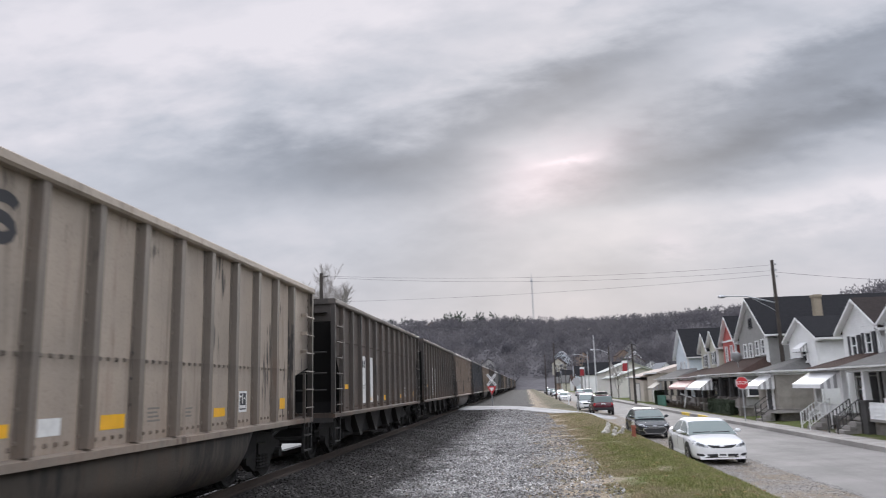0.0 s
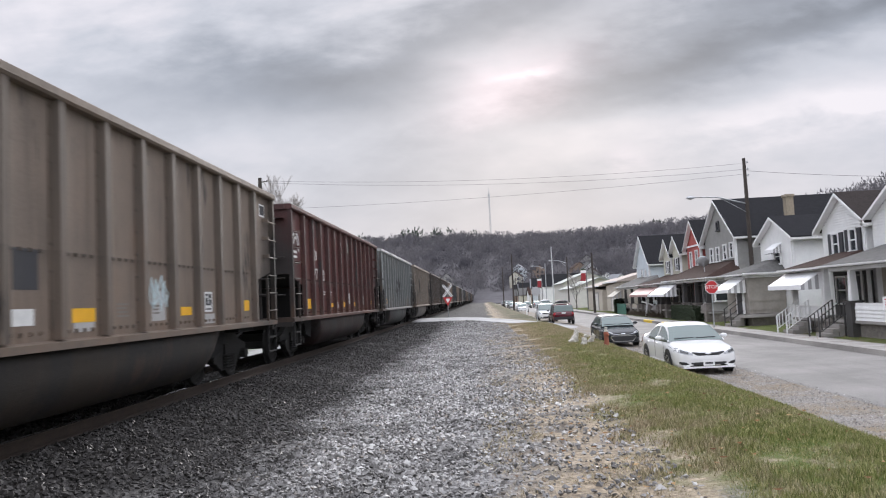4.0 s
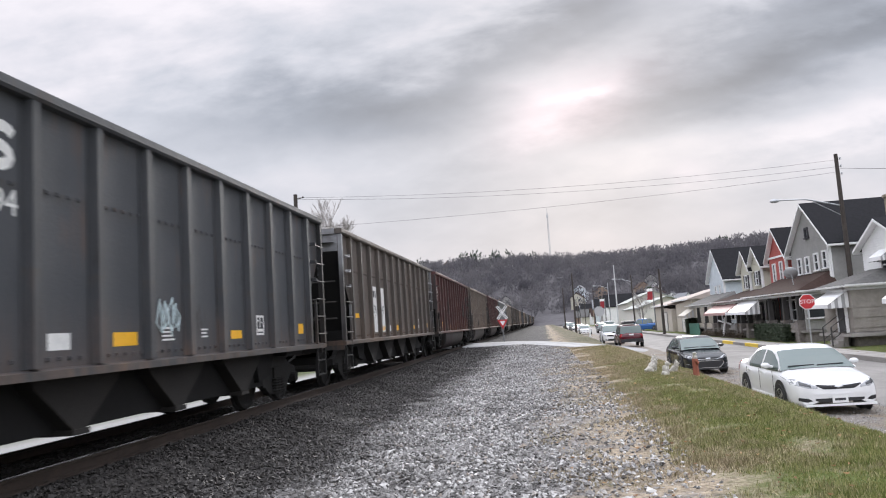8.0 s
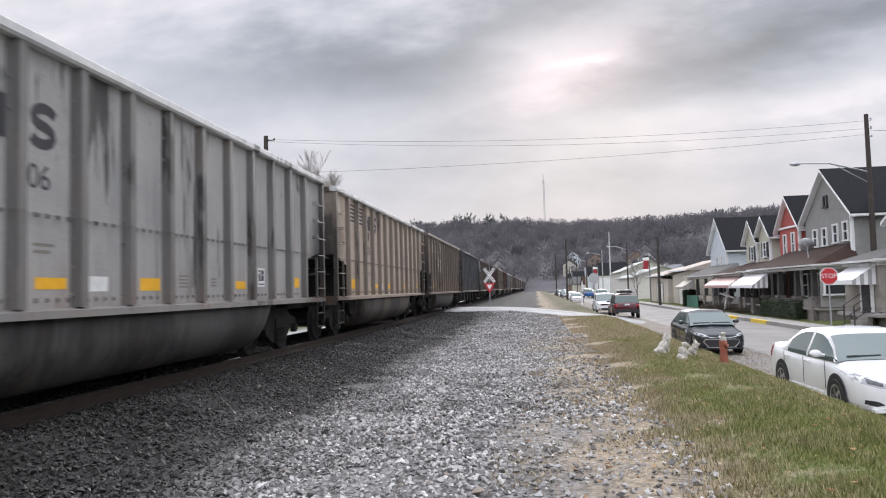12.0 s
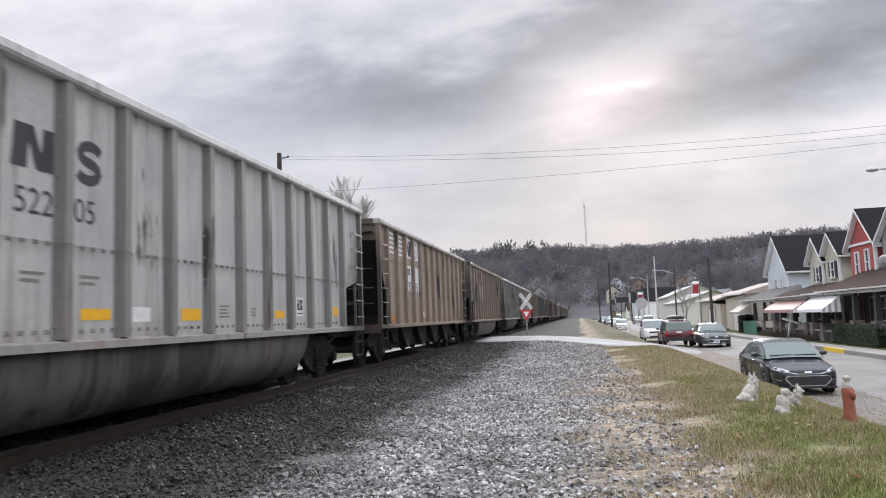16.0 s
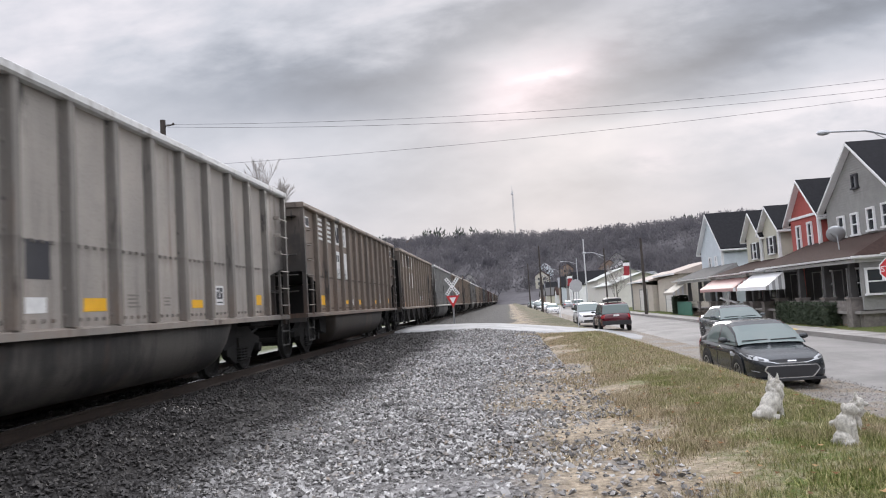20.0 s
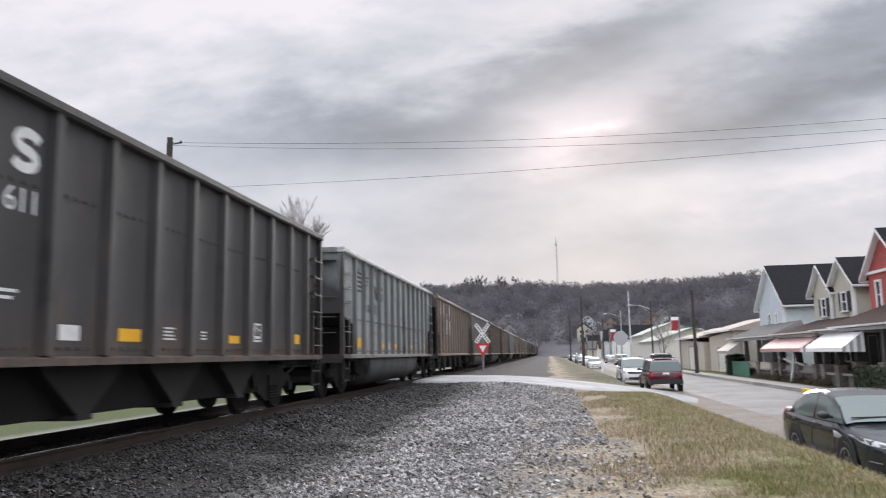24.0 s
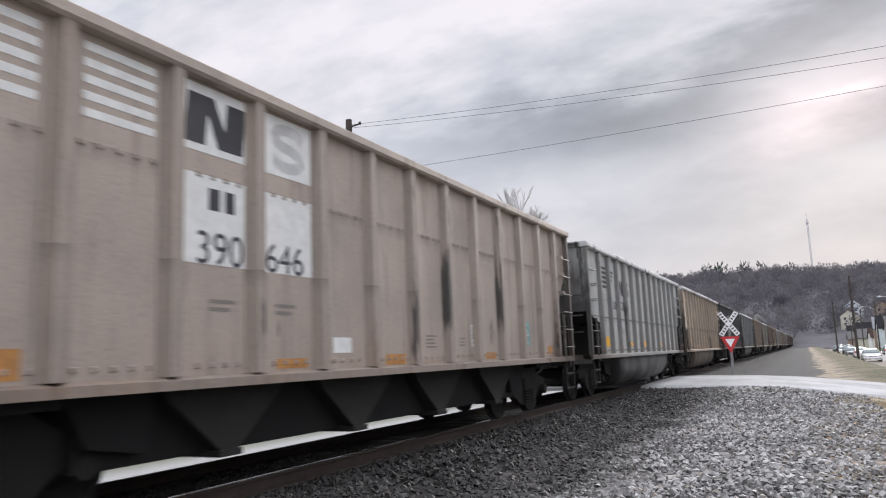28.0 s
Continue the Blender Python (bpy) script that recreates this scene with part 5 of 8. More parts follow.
def stair(label, y, x0=21.3, n=4, rise=0.18, w=1.1, top=-0.3, rail="trim", picket=True):
    """Front steps with two railings, down towards the pavement."""
    s = thing("front_steps", label, "steps", "front steps")
    for k in range(n):
        bm = B()
        box(bm, (x0 - 0.15 - 0.28 * k, y, top - rise * (k + 1) - 0.3 + 0.3 - 0.06), (0.3, w, 0.12))
        box(bm, (x0 - 0.15 - 0.28 * k, y, (top - rise * (k + 1) - 0.12 - 1.05) / 2), (0.26, w - 0.1, max(0.05, top - rise * (k + 1) - 0.12 + 1.05)))
        part("step", bm, M["concrete"], s)
    xe = x0 - 0.28 * n
    for sy in (-1, 1):
        yy = y + sy * w / 2
        za, zb = top + 0.85, top - rise * n + 0.85
        for xx, zz in ((x0 - 0.05, za), (xe, zb)):
            bm = B()
            box(bm, (xx, yy, (zz + top - rise * n) / 2 - 0.05), (0.055, 0.055, zz - top + rise * n + 0.1))
            part("rail_post", bm, M[rail], s)
        for dz in (0, -0.62):
            bm = B()
            tube(bm, (x0 - 0.05, yy, za + dz), (xe, yy, zb + dz), 0.022, 6)
            part("handrail", bm, M[rail], s)
        if picket:
            for k in range(1, 7):
                f = k / 7
                xx, zz = x0 - 0.05 + (xe - x0) * f, za + (zb - za) * f
                bm = B()
                box(bm, (xx, yy, zz - 0.31), (0.035, 0.035, 0.6))
                part("picket", bm, M[rail], s)
    return s


# white house with two sash windows under its gable, a brick-posted porch and a large white awning
h = gable_house("white clapboard house with two plain sash windows", 23.9, 28.7, 3.95, 5.3, "sid_white", "roof_black")
window(h, FX - 0.03, 27.2, 3.15, 0.62, 1.1)
window(h, FX - 0.03, 25.3, 3.2, 0.62, 1.1)
p = porch("open porch with yellow brick posts and shallow dark roof", 19.2, 28.4, 2.0, "roof_black", [19.5, 23.4], knee=0.26, post_mat="brick_y", pier="brick_y", slope=0.7, soffit="trim")
awning(p, 23.7, 28.9, 21.3, 1.62, 1.15, 0.62, "awn_w", 26)
knee_wall(p, 23.7, 28.3, 0.2, "sid_white")
knee_wall(p, 19.6, 21.0, 0.2, "sid_white")
door(p, 22.4)
window(p, FX - 0.03, 25.6, 0.9, 1.5, 1.2, curtain=True)
window(p, FX - 0.03, 20.6, 0.9, 1.2, 1.2)
for k in (24.9, 26.6, 28.2):
    bm = B()
    box(bm, (21.38, k, 0.75), (0.12, 0.12, 1.5))
    part("post", bm, M["trim"], p)
stair("concrete front steps with thin metal railings", 22.6, rail="galv", w=1.5, n=4, picket=False)
# white house with shuttered window and grey metal roof; its twin beside it shares the porch line
h = gable_house("white clapboard house with black shutters, grey roof", 31.3, 36.6, 4.05, 5.5, "sid_white", "roof_metal")
window(h, FX - 0.03, 33.75, 3.35, 1.25, 0.85, shutters=True, sash=False, curtain=True)
h = gable_house("white clapboard house with two shuttered sash windows", 37.0, 41.4, 4.05, 5.45, "sid_white", "roof_dark")
window(h, FX - 0.03, 39.95, 3.15, 0.55, 0.95, shutters=True)
window(h, FX - 0.03, 38.25, 3.22, 0.55, 0.95, shutters=True)
p = porch("open porch with tapered white posts on dark piers", 30.9, 36.3, 2.02, "roof_grey", [31.0, 34.6], knee=0.5, pier="porchdark", slope=0.85)
knee_wall(p, 31.3, 34.3, 0.42, "sid_white")
knee_wall(p, 31.0, 31.0, 0.42, "sid_white", side=True, x=21.6, zb=-0.1)
door(p, 33.9)
window(p, FX - 0.03, 32.2, 0.95, 1.1, 1.4, trim="shutter")
bm = B()
box(bm, (FX - 0.05, 35.2, 0.9), (0.04, 1.7, 1.9))
part("lattice_screen", bm, M["sid_tan"], p, "tan roller blind")
stair("front steps with a dark iron railing", 35.6, n=4, w=1.0, rail="porchdark", picket=True)
p = porch("narrow porch with a striped awning", 36.7, 40.6, 2.0, "roof_brown", [37.0, 40.4], knee=0.3, slope=0.75)
awning(p, 37.0, 40.8, 21.3, 1.85, 0.95, 0.6, "awn_w", 16)
knee_wall(p, 37.2, 40.2, 0.25, "sid_white")
door(p, 38.3)
window(p, FX - 0.03, 39.7, 0.9, 0.9, 1.2)
stair("white wooden front steps with picket railings", 39.0, n=4, rail="trim")
# small white house with an awning over its upper window, behind a stone-faced sun room
h = gable_house("small white house with an awning over its window", 44.9, 49.8, 4.0, 5.2, "sid_white", "roof_black")
window(h, FX - 0.03, 47.1, 2.95, 0.75, 0.8)
awning(h, 46.5, 47.8, FX, 3.75, 0.55, 0.4, "awn_w", 8)
p = porch("stone-faced sun room with a white door awning", 46.4, 50.2, 2.02, "roof_grey", [], slope=0.8)
bm = B()
box(bm, (22.4, 48.3, 0.85), (2.1, 3.7, 2.25))
part("wall", bm, M["stonebox"], p)
for k in range(3):
    bm = B()
    box(bm, (22.38, 48.3, -0.05 + 0.5 * k), (2.16, 3.76, 0.06))
    part("course", bm, M["stonebox"], p)
bm = B()
box(bm, (22.3, 48.2, -0.42), (2.6, 4.2, 0.14))
part("plinth", bm, M["concrete"], p)
door(p, 47.6, x=21.32)
awning(p, 46.7, 49.4, 21.3, 1.78, 1.0, 0.62, "awn_w", 14)
stair("two concrete steps with an iron rail", 47.6, n=3, rail="porchdark", picket=False)
# the tall grey house, its long dark roof and brick chimney
h = gable_house("tall grey house with a dark roof and satellite dish", 54.0, 61.1, 4.9, 7.55, "sid_grey", "roof_black", depth=14)
for y, z in ((59.4, 3.72), (57.95, 3.72), (56.35, 3.8), (54.95, 3.85)):
    window(h, FX - 0.03, y, z, 0.55, 0.95)
window(h, FX - 0.03, 57.55, 5.75, 0.4, 0.55, sash=False, trim="shutter")
chimney(h, 27.0, 53.72, -1.0, 7.35, mat="brick_w", w=0.5)
chimney(h, 27.0, 60.4, 5.0, 7.7, w=0.5)
p = porch("long porch with stone piers under a brown hipped roof", 53.6, 64.8, 2.02, "roof_brown", [54.4, 57.0, 60.0, 63.0], knee=0.3, post_mat="porchdark", pier="stone", slope=1.15, wall="sid_grey")
for a, b in ((54.7, 56.7), (57.3, 59.7), (60.3, 62.7)):
    knee_wall(p, a, b, 0.15, "stone")
bm = B()
box(bm, (22.5, 53.75, 0.85), (1.96, 0.12, 2.2))
part("wall", bm, M["sid_grey"], p)
window(p, 22.4, 53.67, 0.95, 1.35, 1.0, face="y")
door(p, 56.2)
window(p, FX - 0.03, 58.6, 0.9, 1.3, 1.3)
window(p, FX - 0.03, 61.6, 0.9, 1.2, 1.3)
# the satellite dish stands on the porch roof
d = thing("satellite_dish", "grey satellite dish on the porch roof", "satellite dish")
bm = B()
lathe(bm, [(0.02, 0.0), (0.2, 0.02), (0.36, 0.07), (0.42, 0.11), (0.4, 0.12), (0.2, 0.05), (0.02, 0.03)], 16, "X", (0, 0, 0))
dd = part("dish", bm, M["galv"], d, smooth=True)
dd.matrix_basis = pose(21.9, 56.6, 3.2, 0, -25, 66)
bm = B()
tube(bm, (22.0, 56.6, 2.4), (21.95, 56.6, 3.15), 0.03, 6)
tube(bm, (21.9, 56.6, 3.0), (21.5, 56.3, 3.3), 0.015, 6)
part("mast", bm, M["galv"], d)
# the red house
h = gable_house("red house with white trim and tall windows", 61.9, 66.1, 4.8, 6.75, "sid_red", "roof_black", depth=9)
window(h, FX - 0.03, 64.9, 3.6, 0.45, 1.35)
window(h, FX - 0.03, 63.3, 3.65, 0.45, 1.35)
bm = B()
box(bm, (FX - 0.07, 64.0, 4.78), (0.12, 4.2, 0.14))
part("trim_band", bm, M["trim"], h)
chimney(h, 29.0, 64.6, 5.5, 7.5)
p = porch("dark porch with stone piers and a white striped awning", 65.0, 67.6, 1.95, "roof_brown", [65.3, 67.3], knee=0.1, post_mat="porchdark", pier="stone", slope=0.9)
awning(p, 61.6, 66.6, 21.2, 1.72, 1.0, 0.72, "awn_w", 20)
# the cream double-gabled house
h = gable_house("cream house with twin gables and dark shutters", 67.9, 71.0, 4.65, 5.95, "sid_cream", "roof_black", depth=9)
window(h, FX - 0.03, 69.4, 3.55, 0.65, 1.0, shutters=True)
h = gable_house("cream gabled house beside its twin", 71.2, 74.4, 4.5, 5.95, "sid_cream", "roof_black", depth=9)
window(h, FX - 0.03, 72.6, 3.4, 0.65, 1.0, shutters=True)
p = porch("dark porch under a faded pink awning", 68.2, 75.0, 1.9, "roof_brown", [68.5, 71.6, 74.8], knee=0.1, post_mat="porchdark", pier="stone", slope=0.8)
awning(p, 67.6, 75.4, 21.2, 1.62, 0.95, 0.62, "awn_r", 18, "awn_w")
for y in (69.8, 73.0):
    window(p, FX - 0.03, y, 0.8, 1.1, 1.1)
    knee_wall(p, y - 1.0, y + 1.0, 0.0, "sid_grey")
# the pale blue house
h = gable_house("pale blue house with a steep black roof", 80.2, 86.8, 4.3, 7.1, "sid_blue", "roof_black", depth=9)
window(h, FX - 0.03, 83.9, 3.1, 0.5, 0.9)
window(h, FX - 0.03, 82.2, 3.2, 0.35, 0.7)
p = porch("low porch with a beige awning and dark roof", 76.2, 87.0, 1.85, "roof_grey", [76.6, 80.0, 83.4, 86.6], knee=0.1, post_mat="porchdark", pier="stone", slope=1.0)
awning(p, 83.6, 87.4, 21.2, 1.6, 1.1, 0.7, "awn_b", 10)
for a, b in ((77, 79.6), (80.4, 83.0)):
    knee_wall(p, a, b, 0.1, "sid_tan")
    window(p, FX - 0.03, (a + b) / 2, 0.9, 1.2, 1.1)

# dark panels added over the house fronts to stand for the porches' inner shade
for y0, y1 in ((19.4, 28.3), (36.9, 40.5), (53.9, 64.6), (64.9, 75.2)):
    w = thing("porch_wall", "added dark panel for the shade inside a porch", "wall", "porch back walls")
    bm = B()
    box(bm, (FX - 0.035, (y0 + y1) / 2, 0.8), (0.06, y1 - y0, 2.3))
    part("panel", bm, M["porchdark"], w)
    for k in range(int((y1 - y0) / 2.6)):
        yy = y0 + 1.3 + 2.6 * k
        bm = B()
        for s in (-0.55, 0.55):
            box(bm, (FX - 0.08, yy + s, 0.75), (0.03, 0.06, 1.6))
        box(bm, (FX - 0.08, yy, 1.58), (0.03, 1.16, 0.06))
        part("door_frame", bm, M["sid_grey"], w)

# ---- garages, the barn and the far end of the street ----
M["block"] = plain("cream_block_wall", (0.52, 0.47, 0.4), 0.85, 0, 0.15, 3, 0.2)
M["barnwall"] = plain("cream_metal_siding", (0.64, 0.62, 0.57), 0.7, 0, 0.1, 2, 0.1)
M["garagedoor"] = plain("white_garage_door", (0.68, 0.66, 0.62), 0.6, 0, 0.08, 3, 0.05)
M["greenroof"] = plain("pale_green_roof", (0.3, 0.32, 0.3), 0.8, 0, 0.15, 2, 0.1, 0.2)
M["flatroof"] = plain("pale_flat_roof", (0.42, 0.36, 0.32), 0.9, 0, 0.15, 2, 0.1, 0.2)


def garage(label, x0, x1, y0, y1, zl, zr, wall, roof, doors, base=-1.1):
    g = thing("garage", label, "garage", "garages along the street")
    bm = B()
    prism(bm, [(y0, base), (y1, base), (y1, zr), (y0, zl)], 0, x0, x1)
    part("wall", bm, M[wall], g)
    bm = B()
    xm, ze, zt = (x0 + x1) / 2, max(zl, zr), max(zl, zr) + 1.15
    prism(bm, [(x0 - 0.4, ze + 0.005), (x1 + 0.3, ze + 0.005), (x1 + 0.3, ze + 0.1), (xm, zt), (x0 - 0.4, ze + 0.1)], 1, y0 - 0.3, y1 + 0.3)
    part("roof", bm, M[roof], g)
    bm = B()
    box(bm, (x0 - 0.43, (y0 + y1) / 2, ze + 0.03), (0.05, y1 - y0 + 0.6, 0.16))
    part("fascia", bm, M["trim"], g)
    for y, w, hgt in doors:
        bm = B()
        for k in range(5):
            box(bm, (x0 - 0.03, y, base + hgt * (k + 0.5) / 5), (0.06, w, hgt / 5 - 0.02))
        part("door", bm, M["garagedoor"], g)
        for dy, dz, sy, sz in ((-w / 2 - 0.08, hgt / 2, 0.14, hgt), (w / 2 + 0.08, hgt / 2, 0.14, hgt), (0, hgt + 0.07, w + 0.3, 0.14)):
            bm = B()
            box(bm, (x0 - 0.05, y + dy, base + dz), (0.1, sy, sz))
            part("door_frame", bm, M["sid_grey"], g)
    return g


garage("cream block garage with a white roller door", 21.5, 29, 99.5, 112.5, 1.75, 2.2, "block", "flatroof", [(104.5, 4.2, 2.4)])
garage("low cream garage with a flat roof", 22.0, 29, 89.5, 99.0, 2.55, 2.2, "block", "flatroof", [(93.5, 3.4, 2.2)])


def gable_side(label, x0, x1, y0, y1, eave, apex, wall, roof, base=-1.2):
    """A shed whose gable looks back down the street."""
    g = thing("barn", label, "barn", "sheds beyond the houses")
    xm = (x0 + x1) / 2
    bm = B()
    prism(bm, [(x0, base), (x1, base), (x1, eave), (xm, apex), (x0, eave)], 1, y0, y1)
    part("wall", bm, M[wall], g)
    for a, b in ((x0 - 0.4, xm), (x1 + 0.4, xm)):
        ze = eave - 0.4 * (apex - eave) / (xm - x0)
        bm = B()
        prism(bm, [(a, ze + 0.01), (b, apex + 0.01), (b, apex + 0.14), (a, ze + 0.14)], 1, y0 - 0.5, y1 + 0.5)
        part("roof", bm, M[roof], g)
    return g


gable_side("cream metal barn with a low gabled roof", 21.5, 30, 128, 150, 2.4, 3.9, "barnwall", "greenroof")
gable_side("large pale building with a green-grey roof", 23, 33, 158, 178, 3.8, 5.8, "barnwall", "greenroof")

# ---- vehicles ----
def coat(name, col, rough=0.25, metal=0.0):
    m, nt, b = material(name, rough, metal, 0.5)
    v = coords(nt)
    a = noise_tex(nt, v, 1.2, 4, 0.6)
    nt.links.new(mix_col(nt, a, tuple(0.88 * c for c in col), tuple(min(1, 1.1 * c) for c in col)), b.inputs["Base Color"])
    b.inputs["Coat Weight"].default_value, b.inputs["Coat Roughness"].default_value = 0.6, 0.08
    nt.links.new(math_node(nt, "ADD", math_node(nt, "MULTIPLY", noise_tex(nt, v, 18, 3, 0.6), 0.06), rough - 0.03, True), b.inputs["Roughness"])
    return m


M["p_white"] = coat("white_car_paint", (0.8, 0.8, 0.8))
M["p_black"] = coat("black_metallic_paint", (0.018, 0.022, 0.026), 0.22, 0.2)
M["p_slate"] = coat("slate_grey_paint", (0.075, 0.086, 0.09), 0.22, 0.3)
M["p_maroon"] = coat("maroon_paint", (0.085, 0.007, 0.014), 0.25, 0.1)
M["p_blue"] = coat("blue_paint", (0.02, 0.1, 0.3), 0.25, 0.1)
M["p_silver"] = coat("silver_paint", (0.42, 0.43, 0.44), 0.25, 0.5)
# the glass colour is lifted to stand in for reflected sky
M["carglass"] = glass_mat("car_glass", (0.1, 0.135, 0.127))
M["headlamp"] = plain("clear_headlamp", (0.42, 0.43, 0.44), 0.12, 0.3, 0.15, 20, 0.05, 0.9)
M["lamp_dark"] = plain("dark_lamp_housing", (0.06, 0.062, 0.066), 0.15, 0.2, 0.2, 20, 0.05, 0.9)
M["tail"] = plain("red_tail_lamp", (0.35, 0.015, 0.02), 0.2, 0, 0.1, 20, 0)
M["chrome"] = plain("chrome_trim", (0.7, 0.71, 0.72), 0.15, 1.0, 0.05, 20, 0)
M["alloy"] = plain("alloy_wheel", (0.5, 0.5, 0.5), 0.3, 0.8, 0.1, 20, 0)
M["plastic"] = plain("black_plastic", (0.02, 0.02, 0.022), 0.55, 0, 0.2, 12, 0.05)


def hull(bm, stations):
    """A closed shell through sections; each is (s, list of (half width, height)) from the sill up to the middle of the top."""
    rings = []
    for s, sec in stations:
        ring = [bm.verts.new((x, s, z)) for x, z in sec] + [bm.verts.new((-x, s, z)) for x, z in reversed(sec)]
        rings.append(ring)
    n = len(rings[0])
    for a, b in zip(rings, rings[1:]):
        for i in range(n - 1):
            bm.faces.new((a[i], b[i], b[i + 1], a[i + 1]))
        bm.faces.new((a[n - 1], b[n - 1], b[0], a[0]))
    bm.faces.new(rings[0])
    bm.faces.new(rings[-1][::-1])


def wheel_of(car, x, s, r=0.33, w=0.21, rim="alloy"):
    sx = 1 if x > 0 else -1
    bm = B()
    lathe(bm, [(r * 0.66, -w / 2), (r * 0.93, -w / 2), (r, -w / 2 + 0.04), (r, w / 2 - 0.04), (r * 0.93, w / 2), (r * 0.66, w / 2)], 22, "X")
    wh = part("wheel", bm, M["black"], car, "black tyre on an alloy rim", smooth=False)
    wh.location = (x, s, r)
    bm = B()
    lathe(bm, [(r * 0.66, sx * w * 0.44), (r * 0.6, sx * w * 0.3), (r * 0.2, sx * w * 0.34), (0.04, sx * w * 0.4)], 18, "X")
    rm = part("rim", bm, M["plastic"], wh)
    bm = B()
    for k in range(5):
        a = 2 * math.pi * k / 5
        d = Vector((0, math.cos(a), math.sin(a)))
        p = Vector((0, -math.sin(a), math.cos(a)))
        c0, c1 = d * 0.03, d * (r * 0.65)
        x0, x1 = sx * w * 0.4, sx * w * 0.5
        for q, wd in ((c0, 0.05),):
            vs = []
            for xx in (x0, x1):
                for e, ww in ((c0, 0.045), (c1, 0.03)):
                    vs += [bm.verts.new(Vector((xx, 0, 0)) + e + p * ww), bm.verts.new(Vector((xx, 0, 0)) + e - p * ww)]
            for f in ((0, 1, 3, 2), (4, 6, 7, 5), (0, 4, 5, 1), (2, 3, 7, 6), (0, 2, 6, 4), (1, 5, 7, 3)):
                bm.faces.new([vs[i] for i in f])
    lathe(bm, [(r * 0.67, sx * w * 0.42), (r * 0.67, sx * w * 0.51), (r * 0.6, sx * w * 0.5), (r * 0.6, sx * w * 0.42)], 22, "X")
    part("spokes", bm, M[rim], wh)
    return wh


def arch(car, x, s, r):
    """The dark wheel well behind the wheel."""
    sx = 1 if x > 0 else -1
    bm = B()
    lathe(bm, [(r, sx * 0.0), (r, sx * 0.012), (r * 0.9, sx * 0.013)], 22, "X", (x, s, r * 0.9))
    part("wheel_well", bm, M["plastic"], car)


def make_car(name, label, kind, paint, m, group="parked cars"):
    """A car with its nose at s = 0, pointing to -y; s runs back along it."""
    car = thing(name, label, "car", group, m)
    suv = kind in ("suv", "pickup")
    L, W, H = {"sedan": (4.7, 0.91, 1.46), "small": (4.35, 0.83, 1.44), "suv": (4.75, 0.93, 1.74), "pickup": (5.6, 0.97, 1.85)}[kind]
    r = 0.33 if not suv else 0.37
    zb = 0.2 if not suv else 0.32
    hood, belt, deck = {"sedan": (0.86, 0.97, 1.05), "small": (0.83, 0.97, 1.03), "suv": (1.02, 1.1, 1.12), "pickup": (1.08, 1.18, 1.18)}[kind]

    # the body: a shell through many sections, rounded at nose and tail
    tail_w = 0.72 if not suv else 0.86
    ws = ([0, 0.03, 0.1, 0.25, 0.5, 0.9, L - 0.9, L - 0.4, L - 0.12, L - 0.03, L], [0.6, 0.74, 0.86, 0.94, 0.98, 1.0, 1.0, 0.98, 0.92, 0.84, tail_w])
    tops = ([0, 0.03, 0.1, 0.25, 0.55, 0.95, 1.25, 2.4, L - 1.2, L - 0.5, L - 0.12, L - 0.03, L], [hood - 0.24, hood - 0.17, hood - 0.11, hood - 0.055, hood, hood + 0.05, belt, belt, belt + 0.03, deck, deck - 0.01, deck - 0.06, deck - 0.22])
    lows = ([0, 0.06, 0.2, L - 0.3, L - 0.05, L], [zb + 0.1, zb + 0.02, zb, zb, zb + 0.06, zb + 0.14])
    shape = [(0.84, 0.0), (0.95, 0.06), (0.985, 0.2), (1.0, 0.42), (0.99, 0.62), (0.965, 0.78), (0.925, 0.88), (0.86, 0.95), (0.74, 0.99), (0.45, 1.005), (0.0, 1.015)]
    ss = sorted({round(q, 3) for q in [0, 0.012, 0.03, 0.06, 0.1, 0.16, 0.25, 0.36, 0.48, 0.6, 0.75, 0.95, 1.1, 1.25, 1.7, 2.4, 3.0, L - 1.2, L - 0.8, L - 0.5, L - 0.3, L - 0.2, L - 0.12, L - 0.06, L - 0.03, L - 0.01, L]})
    shell = [[(f * W * np.interp(q, *ws), q, np.interp(q, *lows) + g * (np.interp(q, *tops) - np.interp(q, *lows))) for f, g in shape] for q in ss]

    def cells(rows, pick, push=0.0, sides=(1, -1)):
        """The cells of a half shell that pick() takes, and their mirror image, pushed outwards a little."""
        bm = B()
        made = {}

        def at(i, j, s):
            if (i, j, s) not in made:
                x, y, z = rows[i][j]
                made[i, j, s] = bm.verts.new((s * x * (1 + push * 1.2), y + (-push if y < L / 2 else push) * 2, z + push))
            return made[i, j, s]
        for i in range(len(rows) - 1):
            for j in range(len(rows[0]) - 1):
                c = [sum(rows[a][b][k] for a in (i, i + 1) for b in (j, j + 1)) / 4 for k in range(3)]
                if pick(i, j, *c):
                    for s in sides:
                        bm.faces.new((at(i, j, s), at(i + 1, j, s), at(i + 1, j + 1, s), at(i, j + 1, s))[::s])
        bmesh.ops.remove_doubles(bm, verts=bm.verts, dist=0.0005)
        return bm
    bm = cells(shell, lambda i, j, x, s, z: True)
    for row in (shell[0], shell[-1]):
        bm.faces.new([bm.verts.new(p) for p in row] + [bm.verts.new((-x, y, z)) for x, y, z in reversed(row[:-1])])
    bmesh.ops.remove_doubles(bm, verts=bm.verts, dist=0.0005)
    part("body", bm, M[paint], car, smooth=True)
